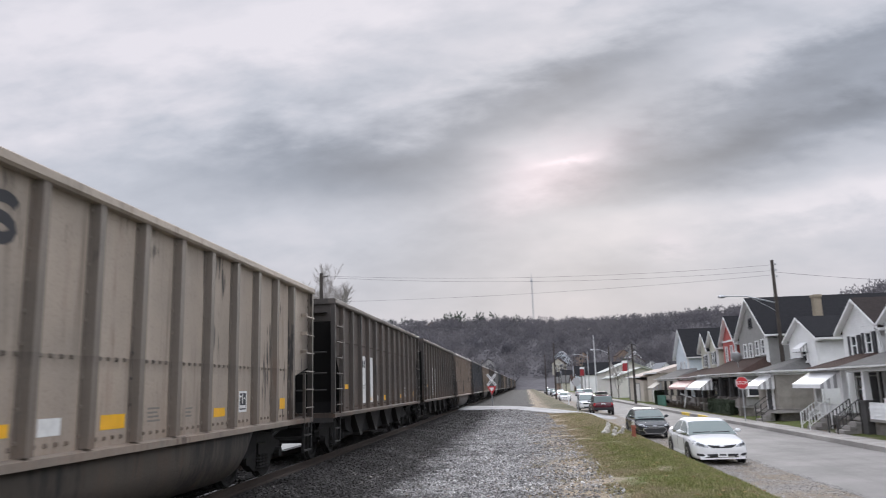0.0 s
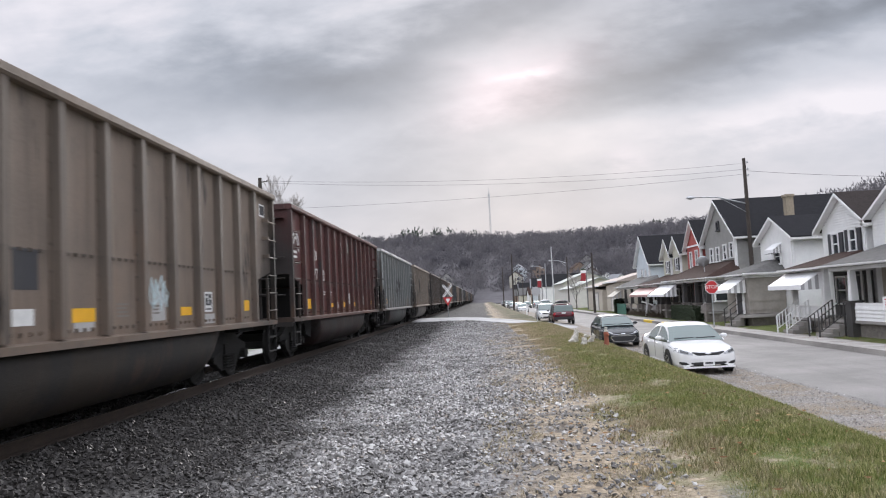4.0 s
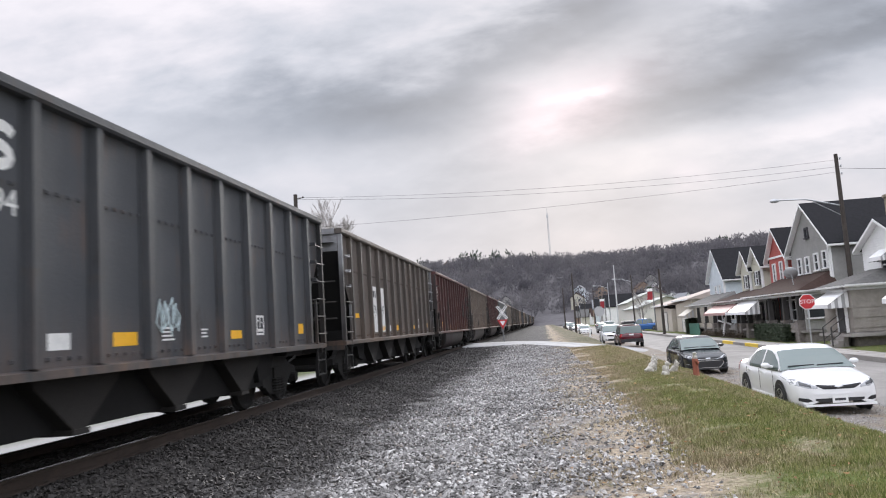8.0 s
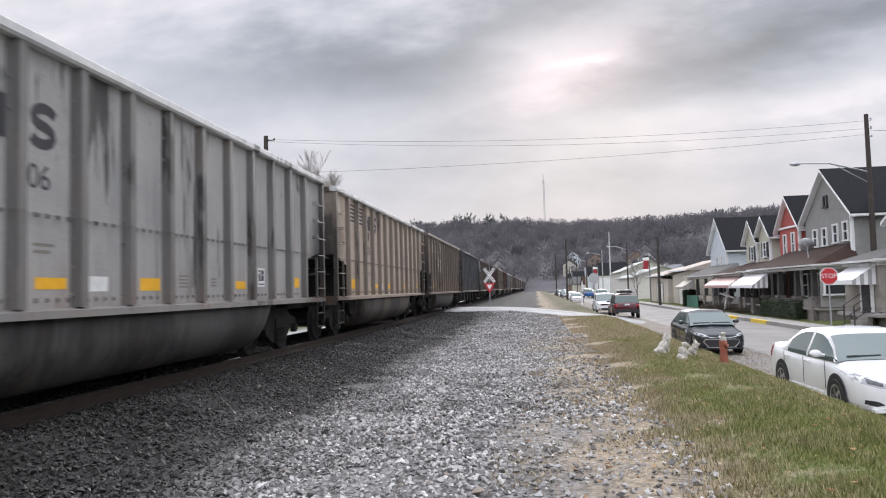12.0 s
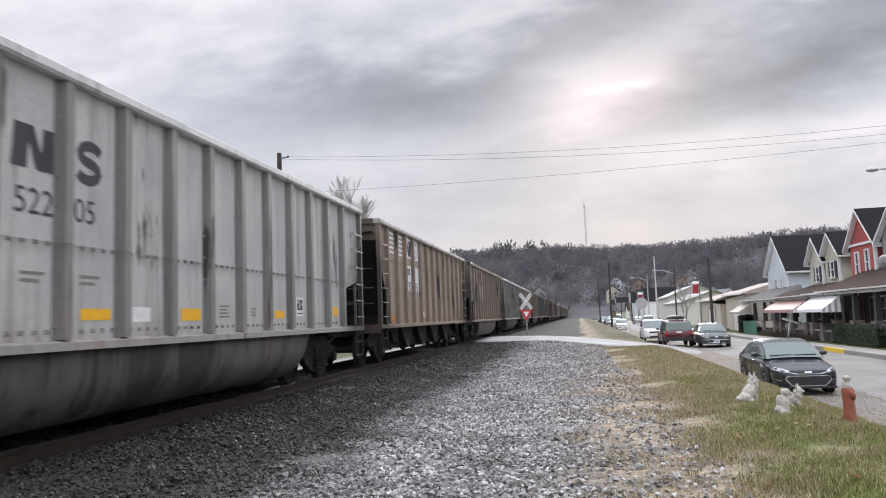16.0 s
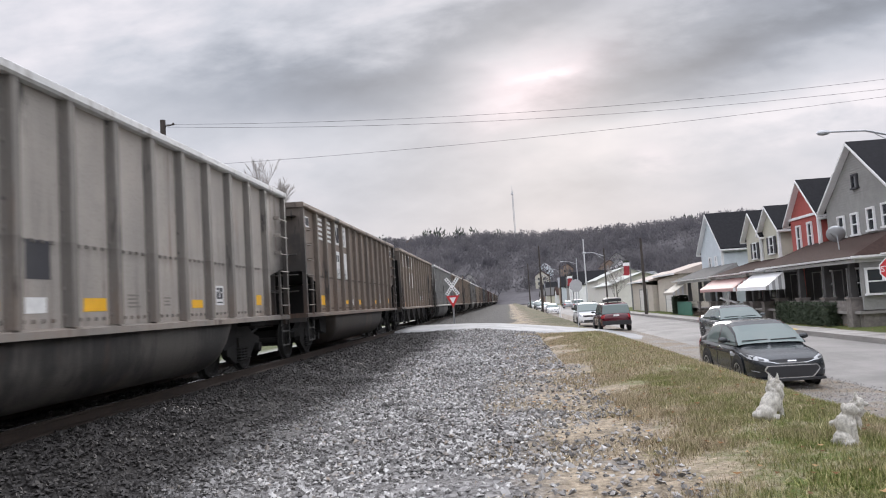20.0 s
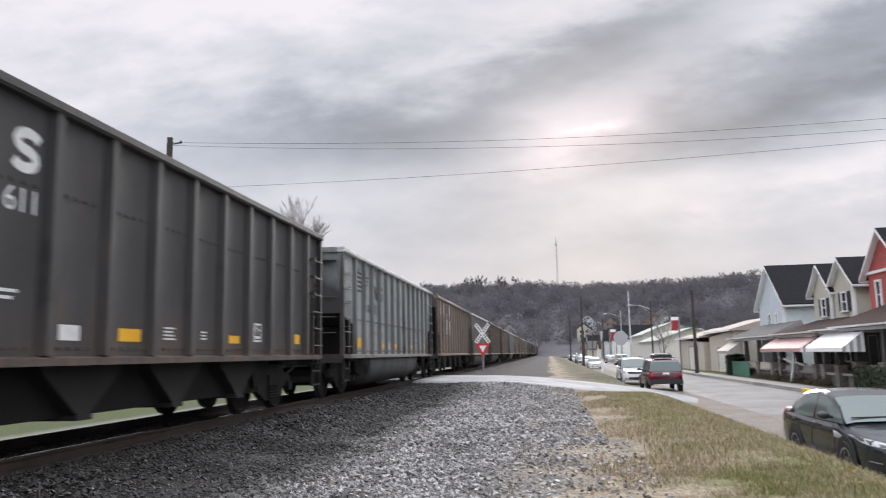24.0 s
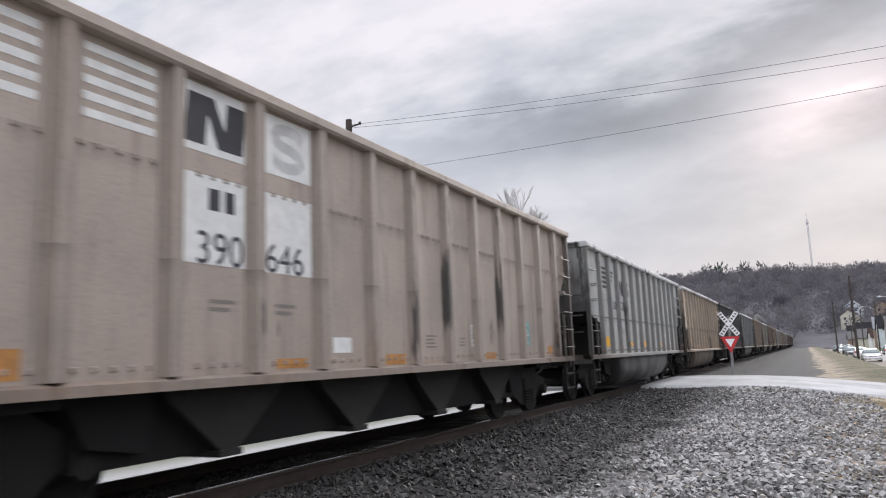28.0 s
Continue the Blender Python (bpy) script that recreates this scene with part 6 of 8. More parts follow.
    def nose(x, z):
        """How far back the shell's skin lies at the front, at half width x and height z."""
        a, b = 0.0, 1.4
        for _ in range(22):
            q = (a + b) / 2
            lo, hi = np.interp(q, *lows), np.interp(q, *tops)
            g = (z - lo) / (hi - lo)
            wide = W * np.interp(q, *ws) * np.interp(g, [k[1] for k in shape], [k[0] for k in shape]) if g < 1.01 else 0.0
            a, b = (a, q) if wide > abs(x) else (q, b)
        return b

    def face_patch(name, mat, x0, x1, lo, hi, push=0.006, label="", n=12, rows=4):
        """A sheet laid on the nose between two lines; lo and hi are (place, height) rows across it."""
        bm = B()
        grid = []
        for i in range(n + 1):
            x = x0 + (x1 - x0) * i / n
            za, zb_ = np.interp(x, *zip(*lo)), np.interp(x, *zip(*hi))
            grid.append([bm.verts.new((x, nose(x, za + (zb_ - za) * j / rows) - push, za + (zb_ - za) * j / rows)) for j in range(rows + 1)])
        for i in range(n):
            for j in range(rows):
                bm.faces.new((grid[i][j], grid[i + 1][j], grid[i + 1][j + 1], grid[i][j + 1]))
        return part(name, bm, M[mat], car, label, smooth=True)

    def both(name, mat, x0, x1, lo, hi, push=0.006, label=""):
        face_patch(name, mat, x0, x1, lo, hi, push, label)
        face_patch(name, mat, -x1, -x0, [(-a, c) for a, c in reversed(lo)], [(-a, c) for a, c in reversed(hi)], push, label)
    fine_face = kind in ("sedan", "small")
    if kind == "sedan":
        both("headlight", "headlamp", 0.44, 0.86, [(0.44, 0.585), (0.62, 0.595), (0.86, 0.67)], [(0.44, 0.625), (0.6, 0.715), (0.86, 0.82)])
        both("headlight_core", "lamp_dark", 0.56, 0.76, [(0.56, 0.615), (0.78, 0.665)], [(0.56, 0.67), (0.78, 0.755)], 0.009)
        face_patch("upper_grille", "plastic", -0.46, 0.46, [(-0.46, 0.645), (-0.3, 0.565), (0.3, 0.565), (0.46, 0.645)], [(-0.46, 0.675), (-0.2, 0.645), (0.2, 0.645), (0.46, 0.675)], label="black mesh grille")
        face_patch("badge", "chrome", -0.09, 0.09, [(-0.09, 0.62), (0, 0.59), (0.09, 0.62)], [(-0.09, 0.63), (0, 0.665), (0.09, 0.63)], 0.014, "plain chrome badge")
        face_patch("lower_grille", "plastic", -0.5, 0.5, [(-0.5, 0.335), (-0.42, 0.3), (0.42, 0.3), (0.5, 0.335)], [(-0.5, 0.375), (0.5, 0.375)])
        both("fog_lamp", "plastic", 0.56, 0.8, [(0.56, 0.325), (0.66, 0.3), (0.8, 0.33)], [(0.56, 0.335), (0.64, 0.385), (0.8, 0.4)])
        face_patch("bumper_crease", "p_white", -0.7, 0.7, [(-0.7, 0.455), (0.7, 0.455)], [(-0.7, 0.475), (0.7, 0.475)], 0.012)
    elif kind == "small":
        both("headlight", "headlamp", 0.47, 0.84, [(0.47, 0.605), (0.84, 0.68)], [(0.47, 0.665), (0.6, 0.72), (0.84, 0.785)])
        both("headlight_core", "lamp_dark", 0.56, 0.66, [(0.56, 0.635), (0.66, 0.65)], [(0.56, 0.675), (0.66, 0.7)], 0.009)
        face_patch("grille_bar", "chrome", -0.47, 0.47, [(-0.47, 0.615), (-0.3, 0.57), (0.3, 0.57), (0.47, 0.615)], [(-0.47, 0.63), (-0.3, 0.59), (0.3, 0.59), (0.47, 0.63)], 0.012, "thin chrome bar")
        face_patch("upper_grille", "plastic", -0.46, 0.46, [(-0.46, 0.635), (-0.3, 0.59), (0.3, 0.59), (0.46, 0.635)], [(-0.46, 0.66), (0.46, 0.66)], 0.008)
        face_patch("badge", "chrome", -0.09, 0.09, [(-0.09, 0.61), (0.09, 0.61)], [(-0.09, 0.64), (0.09, 0.64)], 0.016, "plain chrome badge")
        face_patch("grille_frame", "chrome", -0.58, 0.58, [(-0.58, 0.43), (-0.42, 0.255), (0.42, 0.255), (0.58, 0.43)], [(-0.58, 0.46), (-0.53, 0.535), (0.53, 0.535), (0.58, 0.46)], 0.008, "chrome grille frame", n=24)
        face_patch("lower_grille", "plastic", -0.55, 0.55, [(-0.55, 0.44), (-0.4, 0.28), (0.4, 0.28), (0.55, 0.44)], [(-0.55, 0.455), (-0.51, 0.515), (0.51, 0.515), (0.55, 0.455)], 0.018, n=24)
        both("fog_lamp", "headlamp", 0.66, 0.78, [(0.66, 0.4), (0.78, 0.42)], [(0.66, 0.415), (0.78, 0.435)])
    for side in (-1, 1):
        if not fine_face:
            part("headlight", cells(shell, lambda i, j, x, s, z: 0.05 < s < 0.5 and j in (5, 6) and x > W * 0.6, 0.004, (side,)), M["headlamp"], car, smooth=True)
        part("tail_light", cells(shell, lambda i, j, x, s, z: s > L - 0.3 and j in (4, 5, 6) and x > W * 0.5, 0.004, (side,)), M["tail"], car, smooth=True)
    # the cabin: screens, side glass, roof and pillars are cells of one shell
    if kind == "pickup":
        prof, r0, r1, pil = ([1.3, 1.9, 2.1, 3.0, 3.3, 3.5], [belt, H - 0.04, H, H, H - 0.03, belt]), 1.95, 3.3, (2.6, 2.7)
    elif suv:
        prof, r0, r1, pil = ([1.2, 1.75, 2.0, 3.6, 4.3, 4.5, L - 0.08], [belt, H - 0.1, H - 0.02, H, H - 0.03, H - 0.14, belt]), 1.8, 4.42, (2.5, 2.6)
    else:
        prof, r0, r1, pil = ([1.08, 1.42, 1.75, 2.05, 2.45, 2.85, 3.2, 3.48, 3.72, 3.95], [belt - 0.02, belt + 0.24, H - 0.1, H - 0.02, H, H - 0.015, H - 0.08, H - 0.21, belt + 0.14, deck - 0.01]), 1.75, 3.22, (2.38, 2.48)
    top_w = 0.63 if not suv else 0.74
    rows = []
    for q in sorted({*prof[0], *pil, r0, r1, *(prof[0][0] + (prof[0][-1] - prof[0][0]) * k / 22 for k in range(23))}):
        zt = np.interp(q, *prof)
        f = min(1.0, max(0.0, (zt - belt) / (H - belt)))
        wb = W * 0.92
        wt = wb + (top_w - wb) * f
        lo = belt - 0.06
        rows.append([(wb, q, lo), (wb - 0.01, q, min(belt + 0.02, zt)), (wb + (wt - wb) * 0.86, q, max(lo, zt - 0.1)), (wt - 0.02, q, zt - 0.03), (wt * 0.8, q, zt - 0.008), (wt * 0.45, q, zt + 0.004), (0, q, zt + 0.008)])
    lead = prof[0][0] + 0.12

    def is_glass(i, j, x, s, z):
        if j <= 1:
            return not pil[0] < s < pil[1] and lead < s < (3.5 if not suv else r1 + 0.1)
        return j >= (3 if s < 2.5 or suv else 4) and not r0 < s < r1
    part("cabin_glass", cells(rows, is_glass), M["carglass"], car, "windows paled for sky reflection")
    part("roof_panel", cells(rows, lambda *c: not is_glass(*c) ), M[paint], car, smooth=True)
    for sx in (-1, 1):
        # mirror, door seams, handles
        bm = B()
        lathe(bm, [(0.03, 0.0), (0.07, 0.02), (0.082, 0.07), (0.07, 0.12), (0.02, 0.14)], 12, "Y", (0, 0, 0))
        for q in bm.verts:
            q.co = (q.co.x * 1.35 + sx * (W + 0.09), q.co.y + 1.5, q.co.z * 0.85 + belt + 0.06)
        tube(bm, (sx * (W - 0.08), 1.6, belt + 0.02), (sx * (W + 0.06), 1.6, belt + 0.05), 0.03, 6)
        part("mirror", bm, M[paint if paint != "p_maroon" else "plastic"], car)
        for s in (1.42, 2.45, 3.5):
            bm = B()
            box(bm, (sx * (W + 0.001), s, (zb + belt) / 2 + 0.08), (0.006, 0.012, belt - zb - 0.28))
            part("door_seam", bm, M["plastic"], car)
        for s in (2.25, 3.3):
            bm = B()
            box(bm, (sx * (W + 0.006), s, belt - 0.14), (0.03, 0.2, 0.035))
            part("door_handle", bm, M[paint], car)
        bm = B()
        box(bm, (sx * (W - 0.02), L / 2, zb + 0.1), (0.05, L - 2.6, 0.09))
        part("side_skirt", bm, M[paint], car)
        if not fine_face:
            bm = B()
            lathe(bm, [(0.02, -0.02), (0.045, -0.015), (0.045, 0.08)], 12, "Y", (sx * W * 0.72, 0.03, zb + 0.14))
            part("fog_lamp", bm, M["plastic"], car)
        for s in (0.95, L - 1.05):
            arch(car, sx * (W + 0.001), s, r + 0.06)
            wheel_of(car, sx * (W - 0.08), s, r)
    # the plain face of the larger cars
    if not fine_face:
        bm = B()
        prism(bm, [(-0.52, hood - 0.28), (0.52, hood - 0.28), (0.6, hood - 0.16), (-0.6, hood - 0.16)], 1, -0.012, 0.05)
        part("upper_grille", bm, M["plastic"], car)
        bm = B()
        prism(bm, [(-0.55, hood - 0.17), (0.55, hood - 0.17), (0.6, hood - 0.145), (-0.6, hood - 0.145)], 1, -0.025, 0.05)
        box(bm, (0, -0.025, hood - 0.215), (0.15, 0.03, 0.07))
        part("badge_bar", bm, M["chrome"], car, "plain chrome badge and grille bar")
        bm = B()
        prism(bm, [(-0.55, zb + 0.07), (0.55, zb + 0.07), (0.5, zb + 0.2), (-0.5, zb + 0.2)], 1, -0.012, 0.05)
        part("lower_grille", bm, M["plastic"], car)
    bm = B()
    box(bm, (0, 0.03, zb + 0.035), (W * 1.6, 0.14, 0.05))
    part("bumper_lip", bm, M[paint if kind == "sedan" else "plastic"], car)
    if kind == "sedan":
        bm = B()
        box(bm, (0, -0.02, zb + 0.15), (0.32, 0.012, 0.15))
        pl = part("number_plate", bm, M["trim"], car)
        bm = B()
        box(bm, (0, -0.028, zb + 0.15), (0.22, 0.004, 0.05))
        part("plate_bar", bm, M["dark"], pl)
    for x in (-0.35, 0.3):
        bm = B()
        tube(bm, (x - 0.28, 1.14, belt + 0.045), (x + 0.3, 1.16, belt + 0.055), 0.012, 5)
        part("wiper", bm, M["plastic"], car)
    if kind == "suv":
        for sx in (-1, 1):
            bm = B()
            tube(bm, (sx * 0.62, 2.2, H + 0.06), (sx * 0.62, 4.2, H + 0.06), 0.025, 6)
            part("roof_rail", bm, M["plastic"], car)
        bm = B()
        box(bm, (0, L + 0.02, 0.55), (1.7, 0.12, 0.24))
        part("rear_bumper", bm, M["plastic"], car)
        bm = B()
        box(bm, (0, L - 0.02, 0.95), (0.34, 0.03, 0.16))
        part("number_plate", bm, M["trim"], car)
    if kind == "pickup":
        bm = B()
        box(bm, (0, 4.5, deck + 0.02), (1.5, 1.9, 0.05))
        part("bed_cover", bm, M["plastic"], car)
    return car


ROAD = -1.165
make_car("sedan", "white parked sedan with dark grille at the verge", "sedan", "p_white", pose(12.5, 24.85, ROAD - 0.01, 0, 0, 1.0))
make_car("sedan", "black parked compact sedan with chrome grille frame", "small", "p_black", pose(12.4, 37.2, ROAD - 0.01, 0, 0, 1.5))
suv = make_car("suv", "maroon parked suv with a roof box", "suv", "p_maroon", pose(12.85, 70.6, ROAD, 0, 0, 180))
bm = B()
hull(bm, [(2.3, [(0.4, 1.82), (0.42, 1.9), (0.3, 1.96)]), (2.6, [(0.48, 1.8), (0.5, 1.95), (0.35, 2.05)]), (3.9, [(0.48, 1.8), (0.5, 1.95), (0.35, 2.05)]), (4.2, [(0.42, 1.82), (0.44, 1.9), (0.3, 1.98)])])
part("roof_box", bm, M["plastic"], suv, "black roof box")
make_car("suv", "white parked suv facing down the street", "suv", "p_white", pose(12.3, 74.5, ROAD))
for k, (x, y, kind, paint, turn) in enumerate([(12.6, 124, "sedan", "p_white", 0), (13.0, 153, "sedan", "p_white", 180),
                                               (12.7, 166, "small", "p_silver", 0), (12.9, 180, "suv", "p_slate", 0), (18.1, 150, "suv", "p_white", 180), (18.2, 172, "sedan", "p_silver", 180), (12.8, 196, "sedan", "p_white", 0), (12.7, 214, "suv", "p_black", 0), (12.8, 232, "sedan", "p_silver", 0)]):
    label = {"p_white": "white", "p_slate": "slate grey", "p_silver": "silver", "p_black": "black"}[paint]
    make_car("suv" if kind == "suv" else "sedan", f"{label} car parked far down the street", kind, paint, pose(x, y, ROAD, 0, 0, turn), "cars parked far off")
moving_sedan = make_car("sedan", "slate grey sedan driving along the street", "sedan", "p_slate", pose(15.2, 64, ROAD + 0.03), "moving cars")
moving_pickup = make_car("pickup_truck", "blue pickup truck turning into the street", "pickup", "p_blue", pose(30, 118, ROAD), "moving cars")
SEDAN_ROWS = [(0, 15.6, 200), (10, 15.6, 112), (13.5, 15.4, 84), (14.6, 15.0, 72), (15.5, 14.7, 65.2), (16.2, 14.9, 64.0), (17, 15.1, 62.6), (18, 15.4, 61.0), (19, 15.7, 57.4), (20, 15.8, 50.6), (21, 15.75, 43.2), (21.5, 15.9, 39.2), (23, 16.1, 26.0), (28, 16.1, -18.0)]
PICKUP_ROWS = [(0, 34, 119, -90), (6.4, 33.0, 119, -90), (7.4, 21.5, 118.4, -78), (8.0, 18.6, 119.6, -56), (8.6, 17.2, 123, -30), (9.2, 16.7, 128.5, -8), (10.2, 16.6, 140, 0), (28, 16.6, 380, 0)]

# ---- poles, wires, signs ----
M["sign_back"] = plain("grey_sign_back", (0.4, 0.4, 0.4), 0.5, 0.4, 0.1, 8, 0)
M["post_steel"] = plain("dull_steel_post", (0.2, 0.2, 0.2), 0.6, 0.4, 0.2, 8, 0.05)
M["pole_white"] = plain("pale_concrete_pole", (0.5, 0.5, 0.5), 0.7, 0, 0.1, 6, 0.1)
M["stocking_red"] = plain("red_vinyl_banner", (0.26, 0.015, 0.022), 0.5, 0, 0.1, 8, 0.05)


def utility_pole(label, x, y, top, base=-1.1, arm=None, r=0.16, mat="woodpole"):
    p = thing("utility_pole", label, "utility pole", "utility poles")
    bm = B()
    tube(bm, (x, y, base), (x, y, top), r, 10, r * 0.62)
    part("pole", bm, M[mat], p)
    if arm:
        bm = B()
        dx, dz = arm
        tube(bm, (x, y, top - dz), (x + dx * 0.55, y, top - dz + 0.55), 0.045, 6)
        tube(bm, (x + dx * 0.55, y, top - dz + 0.55), (x + dx, y, top - dz + 0.62), 0.04, 6)
        tube(bm, (x, y, top - dz - 0.6), (x + dx * 0.45, y, top - dz + 0.4), 0.02, 6)
        part("lamp_arm", bm, M["galv"], p)
        bm = B()
        lathe(bm, [(0.03, 0), (0.1, 0.08), (0.13, 0.3), (0.08, 0.52), (0.02, 0.56)], 10, "X", (x + dx - 0.4, y, top - dz + 0.6))
        part("lamp_head", bm, M["galv"], p)
    return p


p = utility_pole("dark wooden utility pole with a street lamp arm", 24.2, 53.5, 9.95, arm=(-3.6, 3.1), r=0.17)
for k in range(3):
    bm = B()
    lathe(bm, [(0.02, 0), (0.06, 0.03), (0.04, 0.08), (0.06, 0.12), (0.02, 0.16)], 8, "Z", (24.2 + 0.22, 53.5, 8.7 + 0.45 * k))
    tube(bm, (24.2, 53.5, 8.75 + 0.45 * k), (24.42, 53.5, 8.72 + 0.45 * k), 0.02, 5)
    part("insulator", bm, M["galv"], p)
p = utility_pole("weathered wooden pole beyond the track", -9.0, 53.5, 10.5, base=-0.8, r=0.2)
bm = B()
tube(bm, (-9, 53.5, 10.2), (-8.5, 53.5, 10.25), 0.03, 6)
lathe(bm, [(0.03, 0), (0.07, 0.04), (0.03, 0.12)], 8, "Z", (-8.5, 53.5, 10.22))
part("insulator_bracket", bm, M["woodpole"], p)
for k, (z0, z1, sag) in enumerate(((10.3, 9.6, 0.5), (10.2, 9.2, 0.55), (8.3, 8.9, 0.3))):
    w = thing("overhead_wire", "thin black overhead wire across the track", "wire", "overhead wires")
    bm = B()
    n = 24
    pts = [(-9 + 33.2 * i / n, 53.5 + 0.1 * k, z0 + (z1 - z0) * i / n - sag * 4 * (i / n) * (1 - i / n)) for i in range(n + 1)]
    cable(bm, pts, 0.0065)
    part("strand", bm, M["black"], w)
w = thing("overhead_wire", "service wire that drops towards the houses", "wire", "overhead wires")
bm = B()
cable(bm, [(24.2 + 9.8 * q, 53.5 - 13 * q, 9.1 - 3.1 * q - 0.8 * q * (1 - q)) for q in [i / 16 for i in range(17)]], 0.009)
part("strand", bm, M["black"], w)
utility_pole("wooden utility pole at the kerb", 19.35, 92, 6.2, r=0.17)
utility_pole("steel street lamp with a curved arm", 20.3, 126, 7.6, arm=(-2.6, 1.1), r=0.14, mat="woodpole")
utility_pole("steel street lamp with a curved arm", 19.6, 160, 8.2, arm=(-2.6, 1.1), r=0.12, mat="galv")
utility_pole("tall pale pole beside the barn", 20.9, 158, 11.5, r=0.16, mat="pole_white")
utility_pole("wooden utility pole at the verge", 10.9, 118, 8.0, r=0.16)
for y in (205, 250, 300):
    utility_pole("wooden utility pole far down the street", 19.6, y, 9.0, arm=(-2.2, 1.5), r=0.16)
utility_pole("wooden utility pole far down the street", 11.0, 175, 8.5, r=0.16)


def hanging_stocking(x, y, z, s=1.0):
    d = thing("banner", "red stocking banner with white cuff on its pole", "street decoration", "street banners")
    bm = B()
    tube(bm, (x + 0.5 * s, y, -1.1), (x + 0.5 * s, y, z + 1.1 * s), 0.09, 8)
    part("pole", bm, M["post_steel"], d)
    bm = B()
    prism(bm, [(x - 0.42 * s, z - 0.55 * s), (x + 0.36 * s, z - 0.62 * s), (x + 0.38 * s, z + 0.5 * s), (x - 0.36 * s, z + 0.5 * s)], 1, y - 0.06, y + 0.02)
    prism(bm, [(x - 0.62 * s, z - 0.8 * s), (x + 0.28 * s, z - 0.86 * s), (x + 0.36 * s, z - 0.62 * s), (x - 0.42 * s, z - 0.55 * s)], 1, y - 0.06, y + 0.02)
    part("stocking", bm, M["stocking_red"], d)
    bm = B()
    prism(bm, [(x - 0.46 * s, z + 0.5 * s), (x + 0.44 * s, z + 0.5 * s), (x + 0.44 * s, z + 0.95 * s), (x - 0.46 * s, z + 0.95 * s)], 1, y - 0.08, y + 0.04)
    part("cuff", bm, M["trim"], d)
    for k in range(7):
        bm = B()
        lathe(bm, [(0.02, -0.1), (0.12, 0), (0.02, 0.1)], 6, "Z", (x - 0.3 * s + 0.11 * k * s, y - 0.02, z + 1.05 * s + 0.06 * ((k * 5) % 3)))
        part("sprig", bm, M["hedge"], d)


hanging_stocking(20.7, 110, 3.9, 0.85)
hanging_stocking(19.4, 175, 4.3, 1.1)


def octagon(bm, x, y, z, r, d0, d1):
    pts = [(x + r * math.cos(math.pi * (k + 0.5) / 4), z + r * math.sin(math.pi * (k + 0.5) / 4)) for k in range(8)]
    prism(bm, pts, 1, y + d0, y + d1)


def stop_sign(label, x, y, z, base, facing):
    s = thing("stop_sign", label, "stop sign")
    bm = B()
    box(bm, (x, y + 0.03, (base + z + 0.4) / 2), (0.06, 0.04, z + 0.4 - base))
    part("post", bm, M["galv"], s)
    d = -1 if facing < 0 else 1
    bm = B()
    octagon(bm, x, y, z, 0.41, *sorted((d * 0.0, d * 0.008)))
    part("rim", bm, M["trim"], s, "white rim")
    bm = B()
    octagon(bm, x, y, z, 0.375, *sorted((d * 0.009, d * 0.012)))
    part("face", bm, M["red"], s, "red face")
    me = text_mesh("STOP", 0.29, "lettering")
    me.materials.clear()
    me.materials.append(M["trim"])
    t = new("lettering", me)
    t.parent = s
    t.matrix_basis = Matrix.Translation((x, y + d * 0.015, z)) @ (pose(0, 0, 0, 90, 0, 0) if d < 0 else pose(0, 0, 0, 90, 0, 180))
    bm = B()
    octagon(bm, x, y, z, 0.405, *sorted((-d * 0.002, -d * 0.006)))
    part("back", bm, M["sign_back"], s, "bare metal back")
    return s


stop_sign("red stop sign on a galvanised post at the kerb", 19.5, 47.1, 1.36, -1.0, -1)
stop_sign("stop sign seen from its bare grey back", 10.7, 67.0, 1.75, -1.0, 1)
s = thing("street_sign", "small white parking sign on a post", "street sign")
bm = B()
box(bm, (19.45, 28.3, -0.2), (0.05, 0.04, 1.75))
part("post", bm, M["post_steel"], s)
bm = B()
box(bm, (19.45, 28.265, 0.52), (0.32, 0.012, 0.46))
part("plate", bm, M["trim"], s)
for k in range(4):
    bm = B()
    box(bm, (19.45, 28.256, 0.66 - 0.09 * k), (0.22 - 0.04 * (k % 2), 0.004, 0.035))
    part("text_bar", bm, M["red"], s)
# the crossbuck: two crossed blades and a yield sign under them
c = thing("crossbuck", "white railway crossbuck with a red yield sign", "crossing sign")
cx, cy, cz = 3.2, 64.8, 2.15
bm = B()
box(bm, (cx, cy + 0.05, 1.15), (0.1, 0.1, 2.7))
part("post", bm, M["post_steel"], c)
for k, a in enumerate((54, -54)):
    bm = B()
    rot = Euler((0, radians(a), 0)).to_matrix()
    box(bm, (cx, cy - 0.02 - 0.012 * k, cz), (1.22, 0.01, 0.2), rot)
    bl = part("blade", bm, M["trim"], c)
    for q in range(9):
        off = -0.52 + 0.13 * q
        if abs(off) > 0.1:
            bm = B()
            box(bm, Vector((cx, cy - 0.03 - 0.012 * k, cz)) + rot @ Vector((off, 0, 0)), (0.06, 0.004, 0.11), rot)
            part("lettering_bar", bm, M["dark"], bl)
bm = B()
prism(bm, [(cx - 0.4, cz - 0.55), (cx + 0.4, cz - 0.55), (cx, cz - 1.28)], 1, cy - 0.03, cy - 0.02)
part("yield_face", bm, M["red"], c, "red triangle")
bm = B()
prism(bm, [(cx - 0.2, cz - 0.66), (cx + 0.2, cz - 0.66), (cx, cz - 1.02)], 1, cy - 0.035, cy - 0.031)
part("yield_centre", bm, M["trim"], c, "white triangle")
